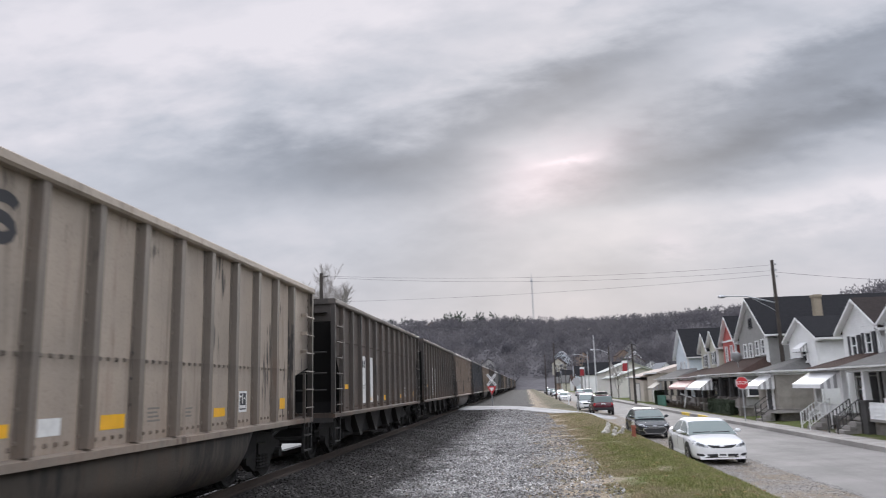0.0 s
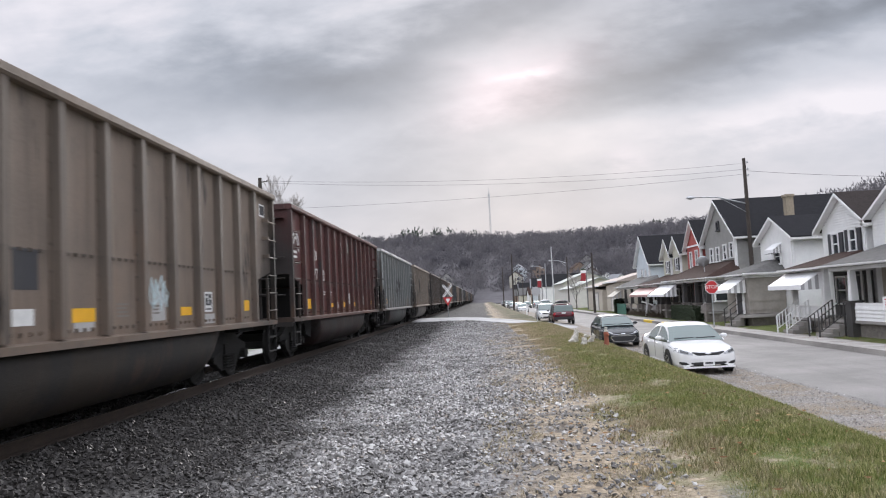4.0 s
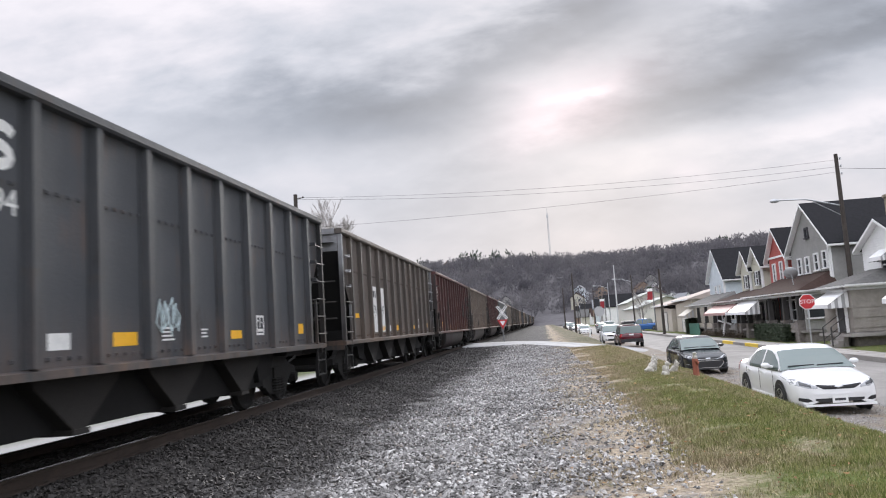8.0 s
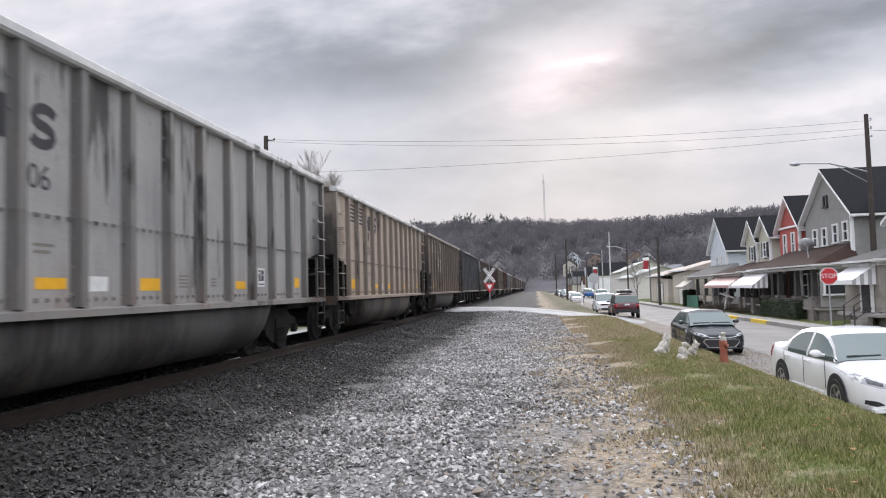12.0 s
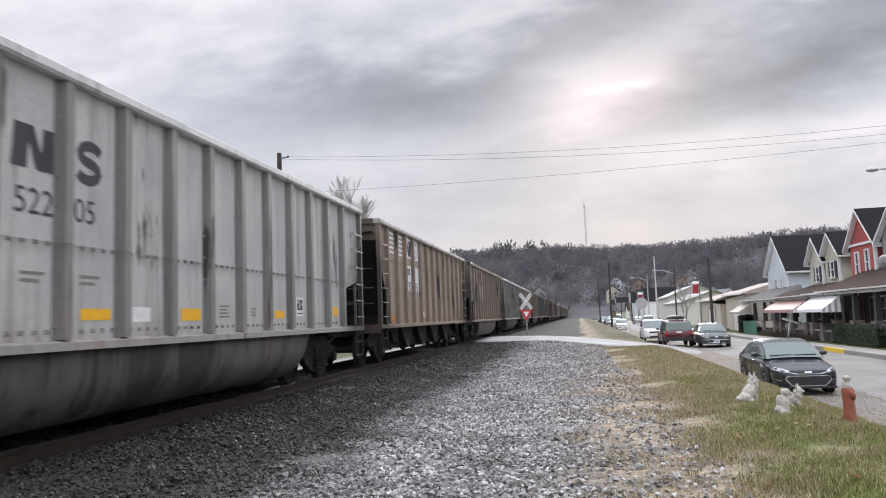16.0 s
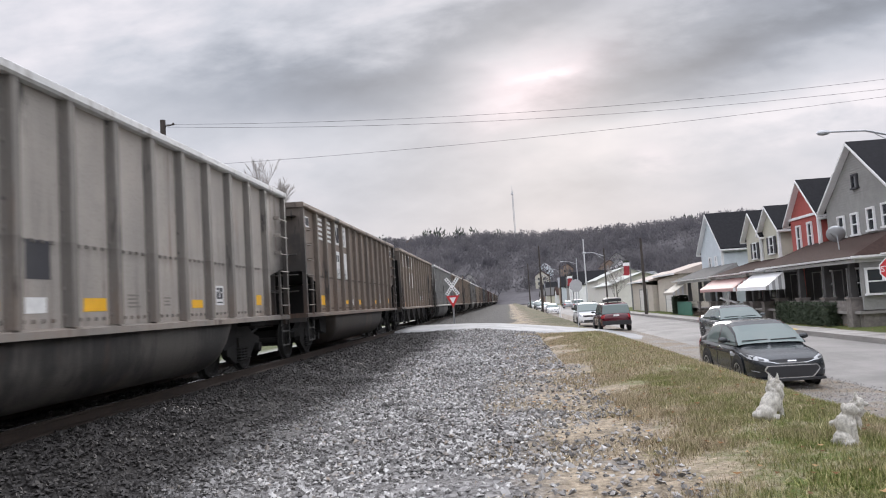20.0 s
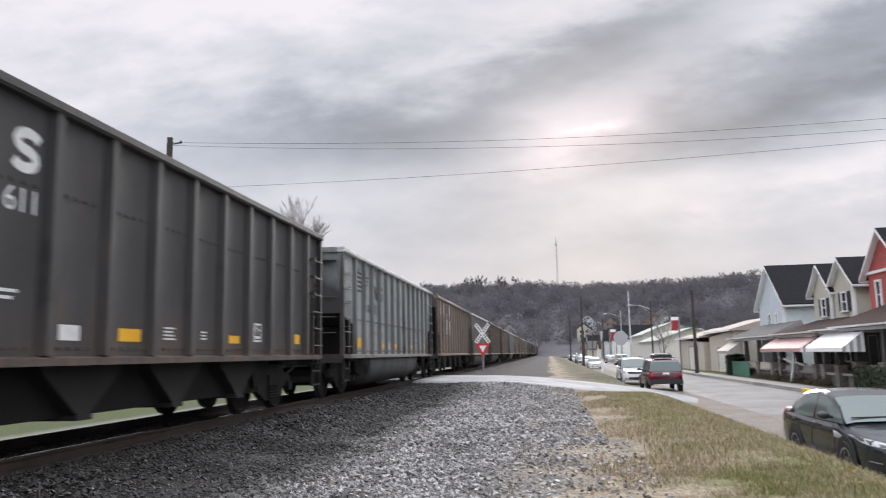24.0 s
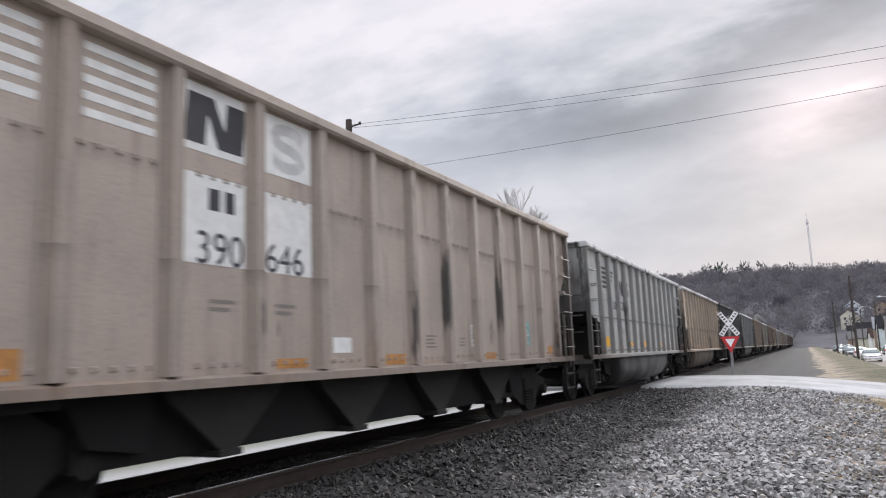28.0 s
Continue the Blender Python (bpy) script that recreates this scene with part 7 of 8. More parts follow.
# marker post beside the crossing and a guard stone
s = thing("marker_post", "white marker post at the verge", "post")
bm = B()
box(bm, (11.3, 92, -0.35), (0.16, 0.05, 1.5))
part("stake", bm, M["trim"], s)

# ---- the verge: statues ----
M["statue"] = plain("weathered_white_statue", (0.5, 0.475, 0.425), 0.9, 0, 0.45, 22, 0.8, 0.2)
M["robe"] = plain("brown_painted_statue", (0.27, 0.085, 0.05), 0.75, 0, 0.2, 10, 0.2)


def blob(bm, c, r, seg=10, rings=7, rot=None):
    """A rounded lump with radii r."""
    rows = []
    for i in range(rings + 1):
        a = math.pi * i / rings
        row = []
        for j in range(seg):
            b = 2 * math.pi * j / seg
            p = Vector((r[0] * math.sin(a) * math.cos(b), r[1] * math.sin(a) * math.sin(b), r[2] * math.cos(a)))
            p *= 1 + 0.06 * noise.noise(p * 14 + Vector(c))
            row.append(bm.verts.new((rot @ p if rot else p) + Vector(c)))
        rows.append(row)
    for a, b in zip(rows, rows[1:]):
        for j in range(seg):
            try:
                bm.faces.new((a[j], a[(j + 1) % seg], b[(j + 1) % seg], b[j]))
            except ValueError:
                pass


def soften(ob, size):
    """Melts overlapping masses into one cast body with a rough skin."""
    m = ob.modifiers.new("cast", "REMESH")
    m.mode, m.voxel_size, m.use_smooth_shade = "VOXEL", size, True
    m = ob.modifiers.new("ease", "SMOOTH")
    m.factor, m.iterations = 0.5, 4


def dog_statue(label, x, y, z, s, sitting, turn):
    bm = B()
    if sitting:
        blob(bm, (0, 0.035, 0.2), (0.092, 0.105, 0.2), rot=Euler((radians(-20), 0, 0)).to_matrix())
        blob(bm, (0, 0.085, 0.1), (0.11, 0.12, 0.1))
        blob(bm, (0, -0.035, 0.27), (0.078, 0.075, 0.13))
        tube(bm, (0, -0.02, 0.3), (0, -0.055, 0.42), 0.068, 10, 0.06)
        hz, hy, ear = 0.43, -0.06, 0.03
    else:
        # a shaggy terrier: low haunch, high chest ruff and pricked ears
        blob(bm, (0, 0.04, 0.22), (0.12, 0.2, 0.14), rot=Euler((radians(-42), 0, 0)).to_matrix())
        blob(bm, (0, 0.17, 0.11), (0.13, 0.12, 0.115))
        blob(bm, (0, -0.08, 0.33), (0.12, 0.1, 0.12))
        blob(bm, (0.03, 0.29, 0.1), (0.07, 0.07, 0.06))
        hz, hy, ear = 0.46, -0.1, 0.06
        for k in range(14):
            a = k * 2.4
            blob(bm, (0.1 * math.cos(a), -0.07 + 0.08 * math.sin(a), 0.3 + 0.012 * k), (0.03, 0.035, 0.05))
    blob(bm, (0, hy, hz), (0.085, 0.09, 0.085))
    blob(bm, (0, hy - 0.09, hz - 0.03), (0.045, 0.06, 0.04))
    for sx in (-1, 1):
        if not sitting:
            tube(bm, (sx * 0.05, hy + 0.03, hz + 0.05), (sx * 0.07, hy + 0.03, hz + 0.05 + 2 * ear), 0.04, 6, 0.008)
        else:
            blob(bm, (sx * 0.08, hy + 0.02, hz + 0.01), (0.025, 0.045, 0.07))
        tube(bm, (sx * 0.06, hy + 0.04, 0.28), (sx * 0.06, hy + 0.0, 0.0), 0.042, 7, 0.035)
        blob(bm, (sx * 0.06, hy - 0.03, 0.02), (0.04, 0.06, 0.025))
        blob(bm, (sx * 0.1, 0.08, 0.05), (0.045, 0.1, 0.05))
    box(bm, (0, 0.05, 0.005), (0.22, 0.36, 0.02))
    ob = new("dog_statue", mesh_of(bm, "dog_statue", M["statue"], smooth=True))
    soften(ob, 0.012)
    ob.matrix_basis = pose(x, y, z, 0, 0, turn) @ Matrix.Scale(s, 4)
    return tagged(ob, label, "statue", "lawn statues")


def verge_z(x, y):
    return ground_z(x, y) - 0.02


dog_statue("white sitting dog statue on the grass", 9.37, 27.62, verge_z(9.37, 27.62), 0.72, True, 110)
dog_statue("white crouching dog statue on the grass", 9.24, 29.1, verge_z(9.24, 29.1), 0.8, False, 125)
dog_statue("small white dog statue beside the larger one", 9.69, 28.25, verge_z(9.69, 28.25), 0.6, False, 60)
bm = B()
lathe(bm, [(0.125, 0.0), (0.13, 0.02), (0.112, 0.1), (0.094, 0.28), (0.098, 0.4), (0.108, 0.46), (0.085, 0.5), (0.05, 0.525), (0.03, 0.53)], 18)
for sx in (-1, 1):
    tube(bm, (sx * 0.098, 0.0, 0.465), (sx * 0.12, -0.03, 0.37), 0.04, 8, 0.036)
    tube(bm, (sx * 0.12, -0.03, 0.37), (sx * 0.02, -0.11, 0.4), 0.036, 8, 0.028)
robe_faces = len(bm.faces)
for k in range(12):
    a = math.pi * (k / 11 - 0.5) * 1.3 + math.pi / 2
    blob(bm, (0.062 * math.cos(a), 0.07 * math.sin(a) - 0.01, 0.515 - 0.012 * (k % 2)), (0.034, 0.03, 0.055), 8, 5)
blob(bm, (0.05, 0.06, 0.44), (0.03, 0.022, 0.085), 8, 6)
blob(bm, (0, -0.005, 0.575), (0.047, 0.052, 0.058), 12, 8)
lathe(bm, [(0.03, 0.6), (0.066, 0.6), (0.074, 0.615), (0.07, 0.635), (0.045, 0.65), (0.01, 0.655)], 16)
st = new("robed_statue", mesh_of(bm, "robed_statue", [M["robe"], M["statue"]], smooth=True))
for k, poly in enumerate(st.data.polygons):
    if k >= robe_faces:
        poly.material_index = 1
st.matrix_basis = pose(9.92, 26.65, verge_z(9.92, 26.65), 0, 0, 100) @ Matrix.Diagonal((0.72, 0.72, 0.97, 1))
tagged(st, "brown robed plaster statue with a white head covering", "statue", "lawn statues")

# ---- front yards ----
def leaf_mass(bm, box_fn, n, size, rng):
    """Small leaf blades scattered by box_fn."""
    for _ in range(n):
        c = Vector(box_fn())
        u = Vector((rng.uniform(-1, 1), rng.uniform(-1, 1), rng.uniform(-1, 1))).normalized() * size * rng.uniform(0.6, 1.3)
        w = u.orthogonal().normalized() * size * 0.5
        bm.faces.new([bm.verts.new(c - u), bm.verts.new(c + w), bm.verts.new(c + u), bm.verts.new(c - w)])


def hedge(label, x0, x1, y0, y1, z0, z1, seed):
    rng = random.Random(seed)
    bm = B()
    box(bm, ((x0 + x1) / 2, (y0 + y1) / 2, (z0 + z1) / 2 - 0.05), (x1 - x0 - 0.15, y1 - y0 - 0.15, z1 - z0 - 0.15))

    def pick():
        f = rng.random()
        p = [rng.uniform(x0, x1), rng.uniform(y0, y1), rng.uniform(z0, z1)]
        if f < 0.4:
            p[0] = x0 + rng.gauss(0, 0.04)
        elif f < 0.65:
            p[2] = z1 + rng.gauss(0, 0.04)
        elif f < 0.85:
            p[1] = (y0 if rng.random() < 0.6 else y1) + rng.gauss(0, 0.04)
        return p
    leaf_mass(bm, pick, 2600, 0.07, rng)
    return tagged(new("hedge", mesh_of(bm, "hedge", M["hedge"], fix=False)), label, "hedge", kind="stuff")


hedge("clipped dark green hedge before the porch", 20.9, 21.5, 55.9, 62.5, -1.0, 0.05, 5)
hedge("round dark shrub beside the green fence", 21.0, 22.2, 86.2, 88.4, -1.0, 0.5, 6)
M["greenpanel"] = plain("green_fence_panel", (0.05, 0.17, 0.12), 0.6, 0, 0.15, 6, 0.1)
f = thing("fence", "low green panel fence beside the pavement", "fence")
for k in range(12):
    bm = B()
    box(bm, (20.9, 81.2 + 0.4 * k, -0.45), (0.05, 0.37, 1.1))
    part("panel", bm, M["greenpanel"], f)
bm = B()
for z in (-0.1, -0.8):
    box(bm, (20.95, 83.4, z), (0.06, 4.9, 0.08))
part("rail", bm, M["greenpanel"], f)
c = thing("wooden_cross", "leaning white wooden cross in a front yard", "cross")
bm = B()
box(bm, (0, 0, 0.85), (0.12, 0.12, 1.7))
cc = part("upright", bm, M["trim"], c)
bm = B()
box(bm, (0, -0.02, 1.25), (0.1, 1.5, 0.12))
part("crossbar", bm, M["trim"], c)
c.matrix_basis = pose(20.95, 71.9, -1.02, 14, 0, 30)
d = thing("drain_pipe", "white drain pipe sloping from the porch to the ground", "pipe")
bm = B()
cable(bm, [(21.12, 27.9, 0.12), (21.12, 28.6, -0.08), (21.12, 30.2, -0.58), (21.12, 30.9, -0.88)], 0.055, 8)
part("pipe", bm, M["trim"], d)
# the yard before the white house: figures, stones and a bed of leaves
M["bed"] = plain("dead_leaf_bed", (0.09, 0.07, 0.05), 0.95, 0, 0.5, 20, 0.8)
M["santa_red"] = plain("red_plastic_figure", (0.5, 0.02, 0.025), 0.35, 0, 0.1, 8, 0)
bm = B()
lathe(bm, [(0.17, 0.0), (0.22, 0.1), (0.24, 0.35), (0.2, 0.6), (0.14, 0.68), (0.12, 0.72)], 12)
blob(bm, (0, 0, 0.8), (0.13, 0.13, 0.14))
lathe(bm, [(0.14, 0.86), (0.1, 0.98), (0.03, 1.06)], 10)
sf = new("lawn_figure", mesh_of(bm, "lawn_figure", [M["santa_red"], M["trim"]], smooth=True))
for poly in sf.data.polygons:
    if 0.66 < poly.center.z < 0.88 or poly.center.z < 0.06 or 0.3 < poly.center.z < 0.36:
        poly.material_index = 1
sf.matrix_basis = pose(21.05, 26.6, -0.92) @ Matrix.Scale(0.85, 4)
tagged(sf, "red and white plastic lawn figure before the porch", "lawn figure", "yard ornaments")
rng = random.Random(21)
for k in range(9):
    bm = B()
    s = rng.uniform(0.16, 0.3)
    blob(bm, (0, 0, s * 0.5), (s * 0.3, s * 0.22, s * 0.55), 8, 6)
    blob(bm, (0, -s * 0.15, s * 1.1), (s * 0.2, s * 0.22, s * 0.2), 8, 6)
    ob = new("yard_ornament", mesh_of(bm, "yard_ornament", M["statue"], smooth=True))
    ob.matrix_basis = pose(rng.uniform(20.9, 21.3), rng.uniform(25.2, 30.2), -0.98, 0, 0, rng.uniform(0, 360))
    tagged(ob, "small white plaster ornament in the leaf bed", "ornament", "yard ornaments")
bm = B()


def bed():
    return (rng.uniform(20.85, 21.35), rng.uniform(24.6, 31.2), -1.0 + abs(rng.gauss(0, 0.09)))


leaf_mass(bm, bed, 1800, 0.06, rng)
tagged(new("leaf_bed", mesh_of(bm, "leaf_bed", M["bed"], fix=False)), "bed of dead leaves and stones before the porch", "flower bed", kind="stuff")
bm = B()


def dry_bed():
    return (rng.uniform(20.85, 21.25), rng.uniform(66.0, 80.5), -1.0 + abs(rng.gauss(0, 0.18)))


leaf_mass(bm, dry_bed, 2200, 0.08, rng)
tagged(new("dry_shrubs", mesh_of(bm, "dry_shrubs", M["bed"], fix=False)), "dry brown shrubs along the front walls", "shrub", kind="stuff")

# ---- hills, woods, trees, the far town ----
M["bark"] = plain("grey_bark", (0.12, 0.105, 0.095), 0.9, 0, 0.3, 4, 0.4)
M["twig"] = plain("bare_winter_twigs", (0.36, 0.335, 0.32), 0.95, 0, 0.2, 0.03, 0)
# distance haze is mixed into the slope's grey
M["hillside"] = plain("hazed_litter_slope", (0.12, 0.114, 0.118), 0.95, 0, 0.3, 0.04, 0.2, 0.0)


def twig_material():
    """Fine bare twigs seen from afar: dull, half let through, with haze in their blue-grey colour."""
    m, nt, b = material("hazed_winter_crowns", 1.0, 0, 0.0)
    n = noise_tex(nt, coords(nt), 0.03, 5, 0.6)
    c = ramp(nt, n, [(0.35, (0.115, 0.112, 0.124)), (0.65, (0.175, 0.166, 0.174))])
    nt.links.new(c, b.inputs["Base Color"])
    tr = nt.nodes.new("ShaderNodeBsdfTranslucent")
    nt.links.new(c, tr.inputs[0])
    mx = nt.nodes.new("ShaderNodeMixShader")
    mx.inputs[0].default_value = 0.5
    nt.links.new(b.outputs[0], mx.inputs[1])
    nt.links.new(tr.outputs[0], mx.inputs[2])
    nt.links.new(mx.outputs[0], nt.nodes["Material Output"].inputs[0])
    return m


M["crowns"] = twig_material()
M["conifer"] = plain("dark_conifer", (0.035, 0.05, 0.035), 0.9, 0, 0.4, 0.3, 0)


def hill_z(x, y):
    """The ridge that closes the valley and the nearer slope above the houses."""
    n = noise.noise((x * 0.006, y * 0.006, 1.3))
    a = min(1, max(0, (y - 330 + 0.25 * abs(x + 40)) / 300))
    ridge = (47 + 9 * n) * (a * a * (3 - 2 * a))
    b = min(1, max(0, (x - 48) / 95))
    side = (25 + 4 * n) * (b * b * (3 - 2 * b)) + max(0, x - 143) * 0.12
    c = min(1, max(0, (-x - 60 + 0 * y) / 160))
    left = 26 * c * c
    return max(ridge, side, left) - 1.4


xs = [-420 + 14 * i for i in range(66)]
ys = [-60, 0, 40] + [80 + 15 * i for i in range(50)]
bm = B()
grid = [[bm.verts.new((x, y, hill_z(x, y))) for x in xs] for y in ys]
for j in range(len(ys) - 1):
    for i in range(len(xs) - 1):
        if min(hill_z(xs[i], ys[j]), hill_z(xs[i + 1], ys[j + 1])) > -1.39 or max(hill_z(xs[i], ys[j]), hill_z(xs[i + 1], ys[j + 1])) > -0.9:
            bm.faces.new((grid[j][i], grid[j][i + 1], grid[j + 1][i + 1], grid[j + 1][i]))
bmesh.ops.delete(bm, geom=[v for v in bm.verts if not v.link_faces], context="VERTS")
structure("hill", bm, M["hillside"], "wooded hillside, greyed for haze, that closes the valley", "hill", smooth=True)


def wood(name, label, spots, seed, twigs=26, mat="twig", size=0.16):
    """A bare winter wood in one mesh: a stem and a rounded crown of small twig blades for every tree."""
    rng = np.random.default_rng(seed)
    vs, fs = [], []
    base = 0
    for x, y, z, h in spots:
        u = rng.normal(0, 1, (twigs, 3))
        u /= np.linalg.norm(u, axis=1)[:, None]
        u *= (rng.uniform(0.15, 1, twigs) ** 0.45)[:, None]
        c = np.array([x, y, z + h * 0.58]) + u * np.array([h * 0.36, h * 0.36, h * 0.42])
        d = u * 0.8 + np.array([0, 0, 0.7]) + rng.normal(0, 0.35, (twigs, 3))
        d *= (h * size * rng.uniform(0.6, 1.3, twigs) / np.linalg.norm(d, axis=1))[:, None]
        s = np.cross(d, rng.normal(0, 1, (twigs, 3)))
        s *= (h * size * 0.3 * rng.uniform(0.6, 1.3, twigs) / np.linalg.norm(s, axis=1))[:, None]
        vs.append(np.stack([c - d, c - s, c + d, c + s], 1).reshape(-1, 3))
        fs.append(base + np.arange(4 * twigs).reshape(-1, 4))
        base += 4 * twigs
        t = h * 0.016
        stem = np.array([[x - t, y, z - 1], [x + t, y, z - 1], [x + t * 0.3, y, z + h * 0.8], [x - t * 0.3, y, z + h * 0.8]])
        vs.append(stem)
        fs.append(base + np.arange(4).reshape(-1, 4))
        base += 4
    me = bpy.data.meshes.new(name)
    me.from_pydata(np.concatenate(vs).tolist(), [], np.concatenate(fs).tolist())
    me.materials.append(M[mat])
    return tagged(new(name, me), label, "woods", kind="stuff")


rng = random.Random(4)
spots = []
while len(spots) < 5200:
    x, y = rng.uniform(-260, 330), rng.uniform(330, 690)
    z = hill_z(x, y)
    if z > 3 and rng.random() < 0.9:
        spots.append((x, y, z - 0.5, rng.uniform(5, 12)))
wood("far_woods", "bare winter woods on the far ridge", spots, 1, 72, "crowns", 0.09)
spots = []
while len(spots) < 900:
    x, y = rng.uniform(62, 175), rng.uniform(40, 420)
    z = hill_z(x, y)
    if z > 2.5:
        spots.append((x, y, z - 0.5, rng.uniform(6, 12)))
wood("slope_woods", "bare winter woods on the slope behind the houses", spots, 2, 170, "crowns", 0.055)
spots = [(rng.uniform(-200, 240), rng.uniform(590, 660)) for _ in range(22)]
wood("far_conifers", "dark conifers along the ridge", [(x, y, hill_z(x, y), rng.uniform(10, 16)) for x, y in spots], 3, 60, "conifer", 0.12)


def bare_tree(label, x, y, z, h, seed, spread=0.5, group="bare trees", depth=6):
    """A bare tree: tapered trunk, limbs and many thin twigs."""
    rng = random.Random(seed)
    t = thing("bare_tree", label, "tree", group)
    trunk, limbs, twigs = B(), B(), B()

    def grow(p, d, length, r, depth):
        q = p + d * length
        tube(trunk if depth > 4 else limbs if depth > 2 else twigs, p, q, max(r, h * 0.0011), 7 if depth > 3 else 4 if depth > 1 else 3, max(r * 0.66, h * 0.0009), caps=False)
        if depth == 0:
            return
        for k in range(3):
            bend = Vector((rng.uniform(-1, 1), rng.uniform(-1, 1), rng.uniform(-0.2, 0.8))) * spread
            f = rng.uniform(0.4, 1.0) if k else 1.0
            grow(p + d * length * f, (d + bend).normalized(), length * rng.uniform(0.6, 0.84), r * (0.66 if k == 0 else 0.48), depth - 1)
    grow(Vector((x, y, z)), Vector((0.03, 0.02, 1)).normalized(), h * 0.25, h * 0.013, depth)
    part("trunk", trunk, M["bark"], t)
    part("limbs", limbs, M["bark"], t)
    part("twig_crown", twigs, M["twig"], t)["kind"] = "stuff"
    return t


bare_tree("tall bare tree beyond the track", -26, 116, -0.5, 27, 8, 0.5, depth=7)
bare_tree("small bare tree beside the garage", 20.6, 119, -1.1, 8.0, 9, 0.75)
bare_tree("bare tree on the slope above the houses", 74, 118, hill_z(74, 118), 14, 12, 0.45)
bare_tree("bare tree on the slope above the houses", 70, 100, hill_z(70, 100), 12, 14, 0.5)
bare_tree("spreading bare tree far behind the blue house", 95, 260, hill_z(95, 260), 20, 15, 0.55)
bare_tree("bare tree behind the red house", 66, 160, hill_z(66, 160), 16, 18, 0.5)
# the slim lattice mast on the ridge
m = thing("radio_mast", "slim lattice mast on the ridge", "mast")
bm = B()
mz = hill_z(16.3, 660)
zt = 96.0
for k in range(3):
    a = 2 * math.pi * k / 3
    tube(bm, (16.3 + 0.7 * math.cos(a), 660 + 0.7 * math.sin(a), mz - 1), (16.3 + 0.5 * math.cos(a), 660 + 0.5 * math.sin(a), zt), 0.22, 5)
for k in range(24):
    z = mz + (zt - mz) * k / 24
    box(bm, (16.3, 660, z), (1.2, 1.2, 0.14))
part("lattice", bm, M["galv"], m)
bm = B()
tube(bm, (16.3, 660, zt), (16.3, 660, zt + 4), 0.15, 5)
box(bm, (16.3, 660, zt - 3), (2.0, 2.0, 1.0))
part("antenna", bm, M["galv"], m)


def far_house(x, y, z, w, d, h, wall, roof, turn):
    """A small house at the end of the valley: walls, roof, windows."""
    hs = thing("house", f"small {wall[1]} house at the far end of the valley", "house", "houses at the valley's end", pose(x, y, z, 0, 0, turn))
    bm = B()
    prism(bm, [(-w / 2, -2), (w / 2, -2), (w / 2, h), (0, h + w * 0.38), (-w / 2, h)], 1, -d / 2, d / 2)
    part("wall", bm, M[wall[0]], hs)
    for s in (-1, 1):
        bm = B()
        prism(bm, [(0, h + w * 0.38 + 0.05), (s * (w / 2 + 0.3), h - 0.2), (s * (w / 2 + 0.3), h), (0, h + w * 0.38 + 0.25)], 1, -d / 2 - 0.3, d / 2 + 0.3)
        part("roof", bm, M[roof], hs)
    for dx in (-w * 0.22, w * 0.22):
        for zz in ((h * 0.3, h * 0.75) if h > 4 else (h * 0.55,)):
            bm = B()
            box(bm, (dx, -d / 2 - 0.03, zz), (0.9, 0.06, 1.2))
            part("window", bm, M["glass"], hs)


walls = [("sid_white", "white"), ("sid_cream", "cream"), ("sid_white", "white"), ("sid_grey", "grey"), ("sid_blue", "pale blue"), ("brick_r", "brick")]
roofs = ["roof_black", "roof_grey", "roof_brown", "roof_metal"]
rng = random.Random(33)
for k in range(16):
    far_house(26 + rng.uniform(-1.5, 2), 195 + 13 * k, -1.2, rng.uniform(6, 8), rng.uniform(8, 10), rng.choice([3.2, 5, 5.4]), walls[k % 6], roofs[(k * 3) % 4], 90 + rng.uniform(-4, 4))
for k in range(26):
    x, y = rng.uniform(-26, 70), rng.uniform(300, 430)
    if -9 < x < 22:
        x += 34
    far_house(x, y, max(-1.2, hill_z(x, y)) + 0.2, rng.uniform(6, 9), rng.uniform(7, 10), rng.choice([3.2, 5, 5.6]), walls[k % 6], roofs[(k * 5 + 1) % 4], rng.uniform(-25, 25))
for k in range(8):
    x, y = rng.uniform(-120, 200), rng.uniform(610, 650)
    far_house(x, y, hill_z(x, y) + 0.5, 9, 9, 4, walls[(k + 3) % 6], roofs[k % 4], rng.uniform(-25, 25))

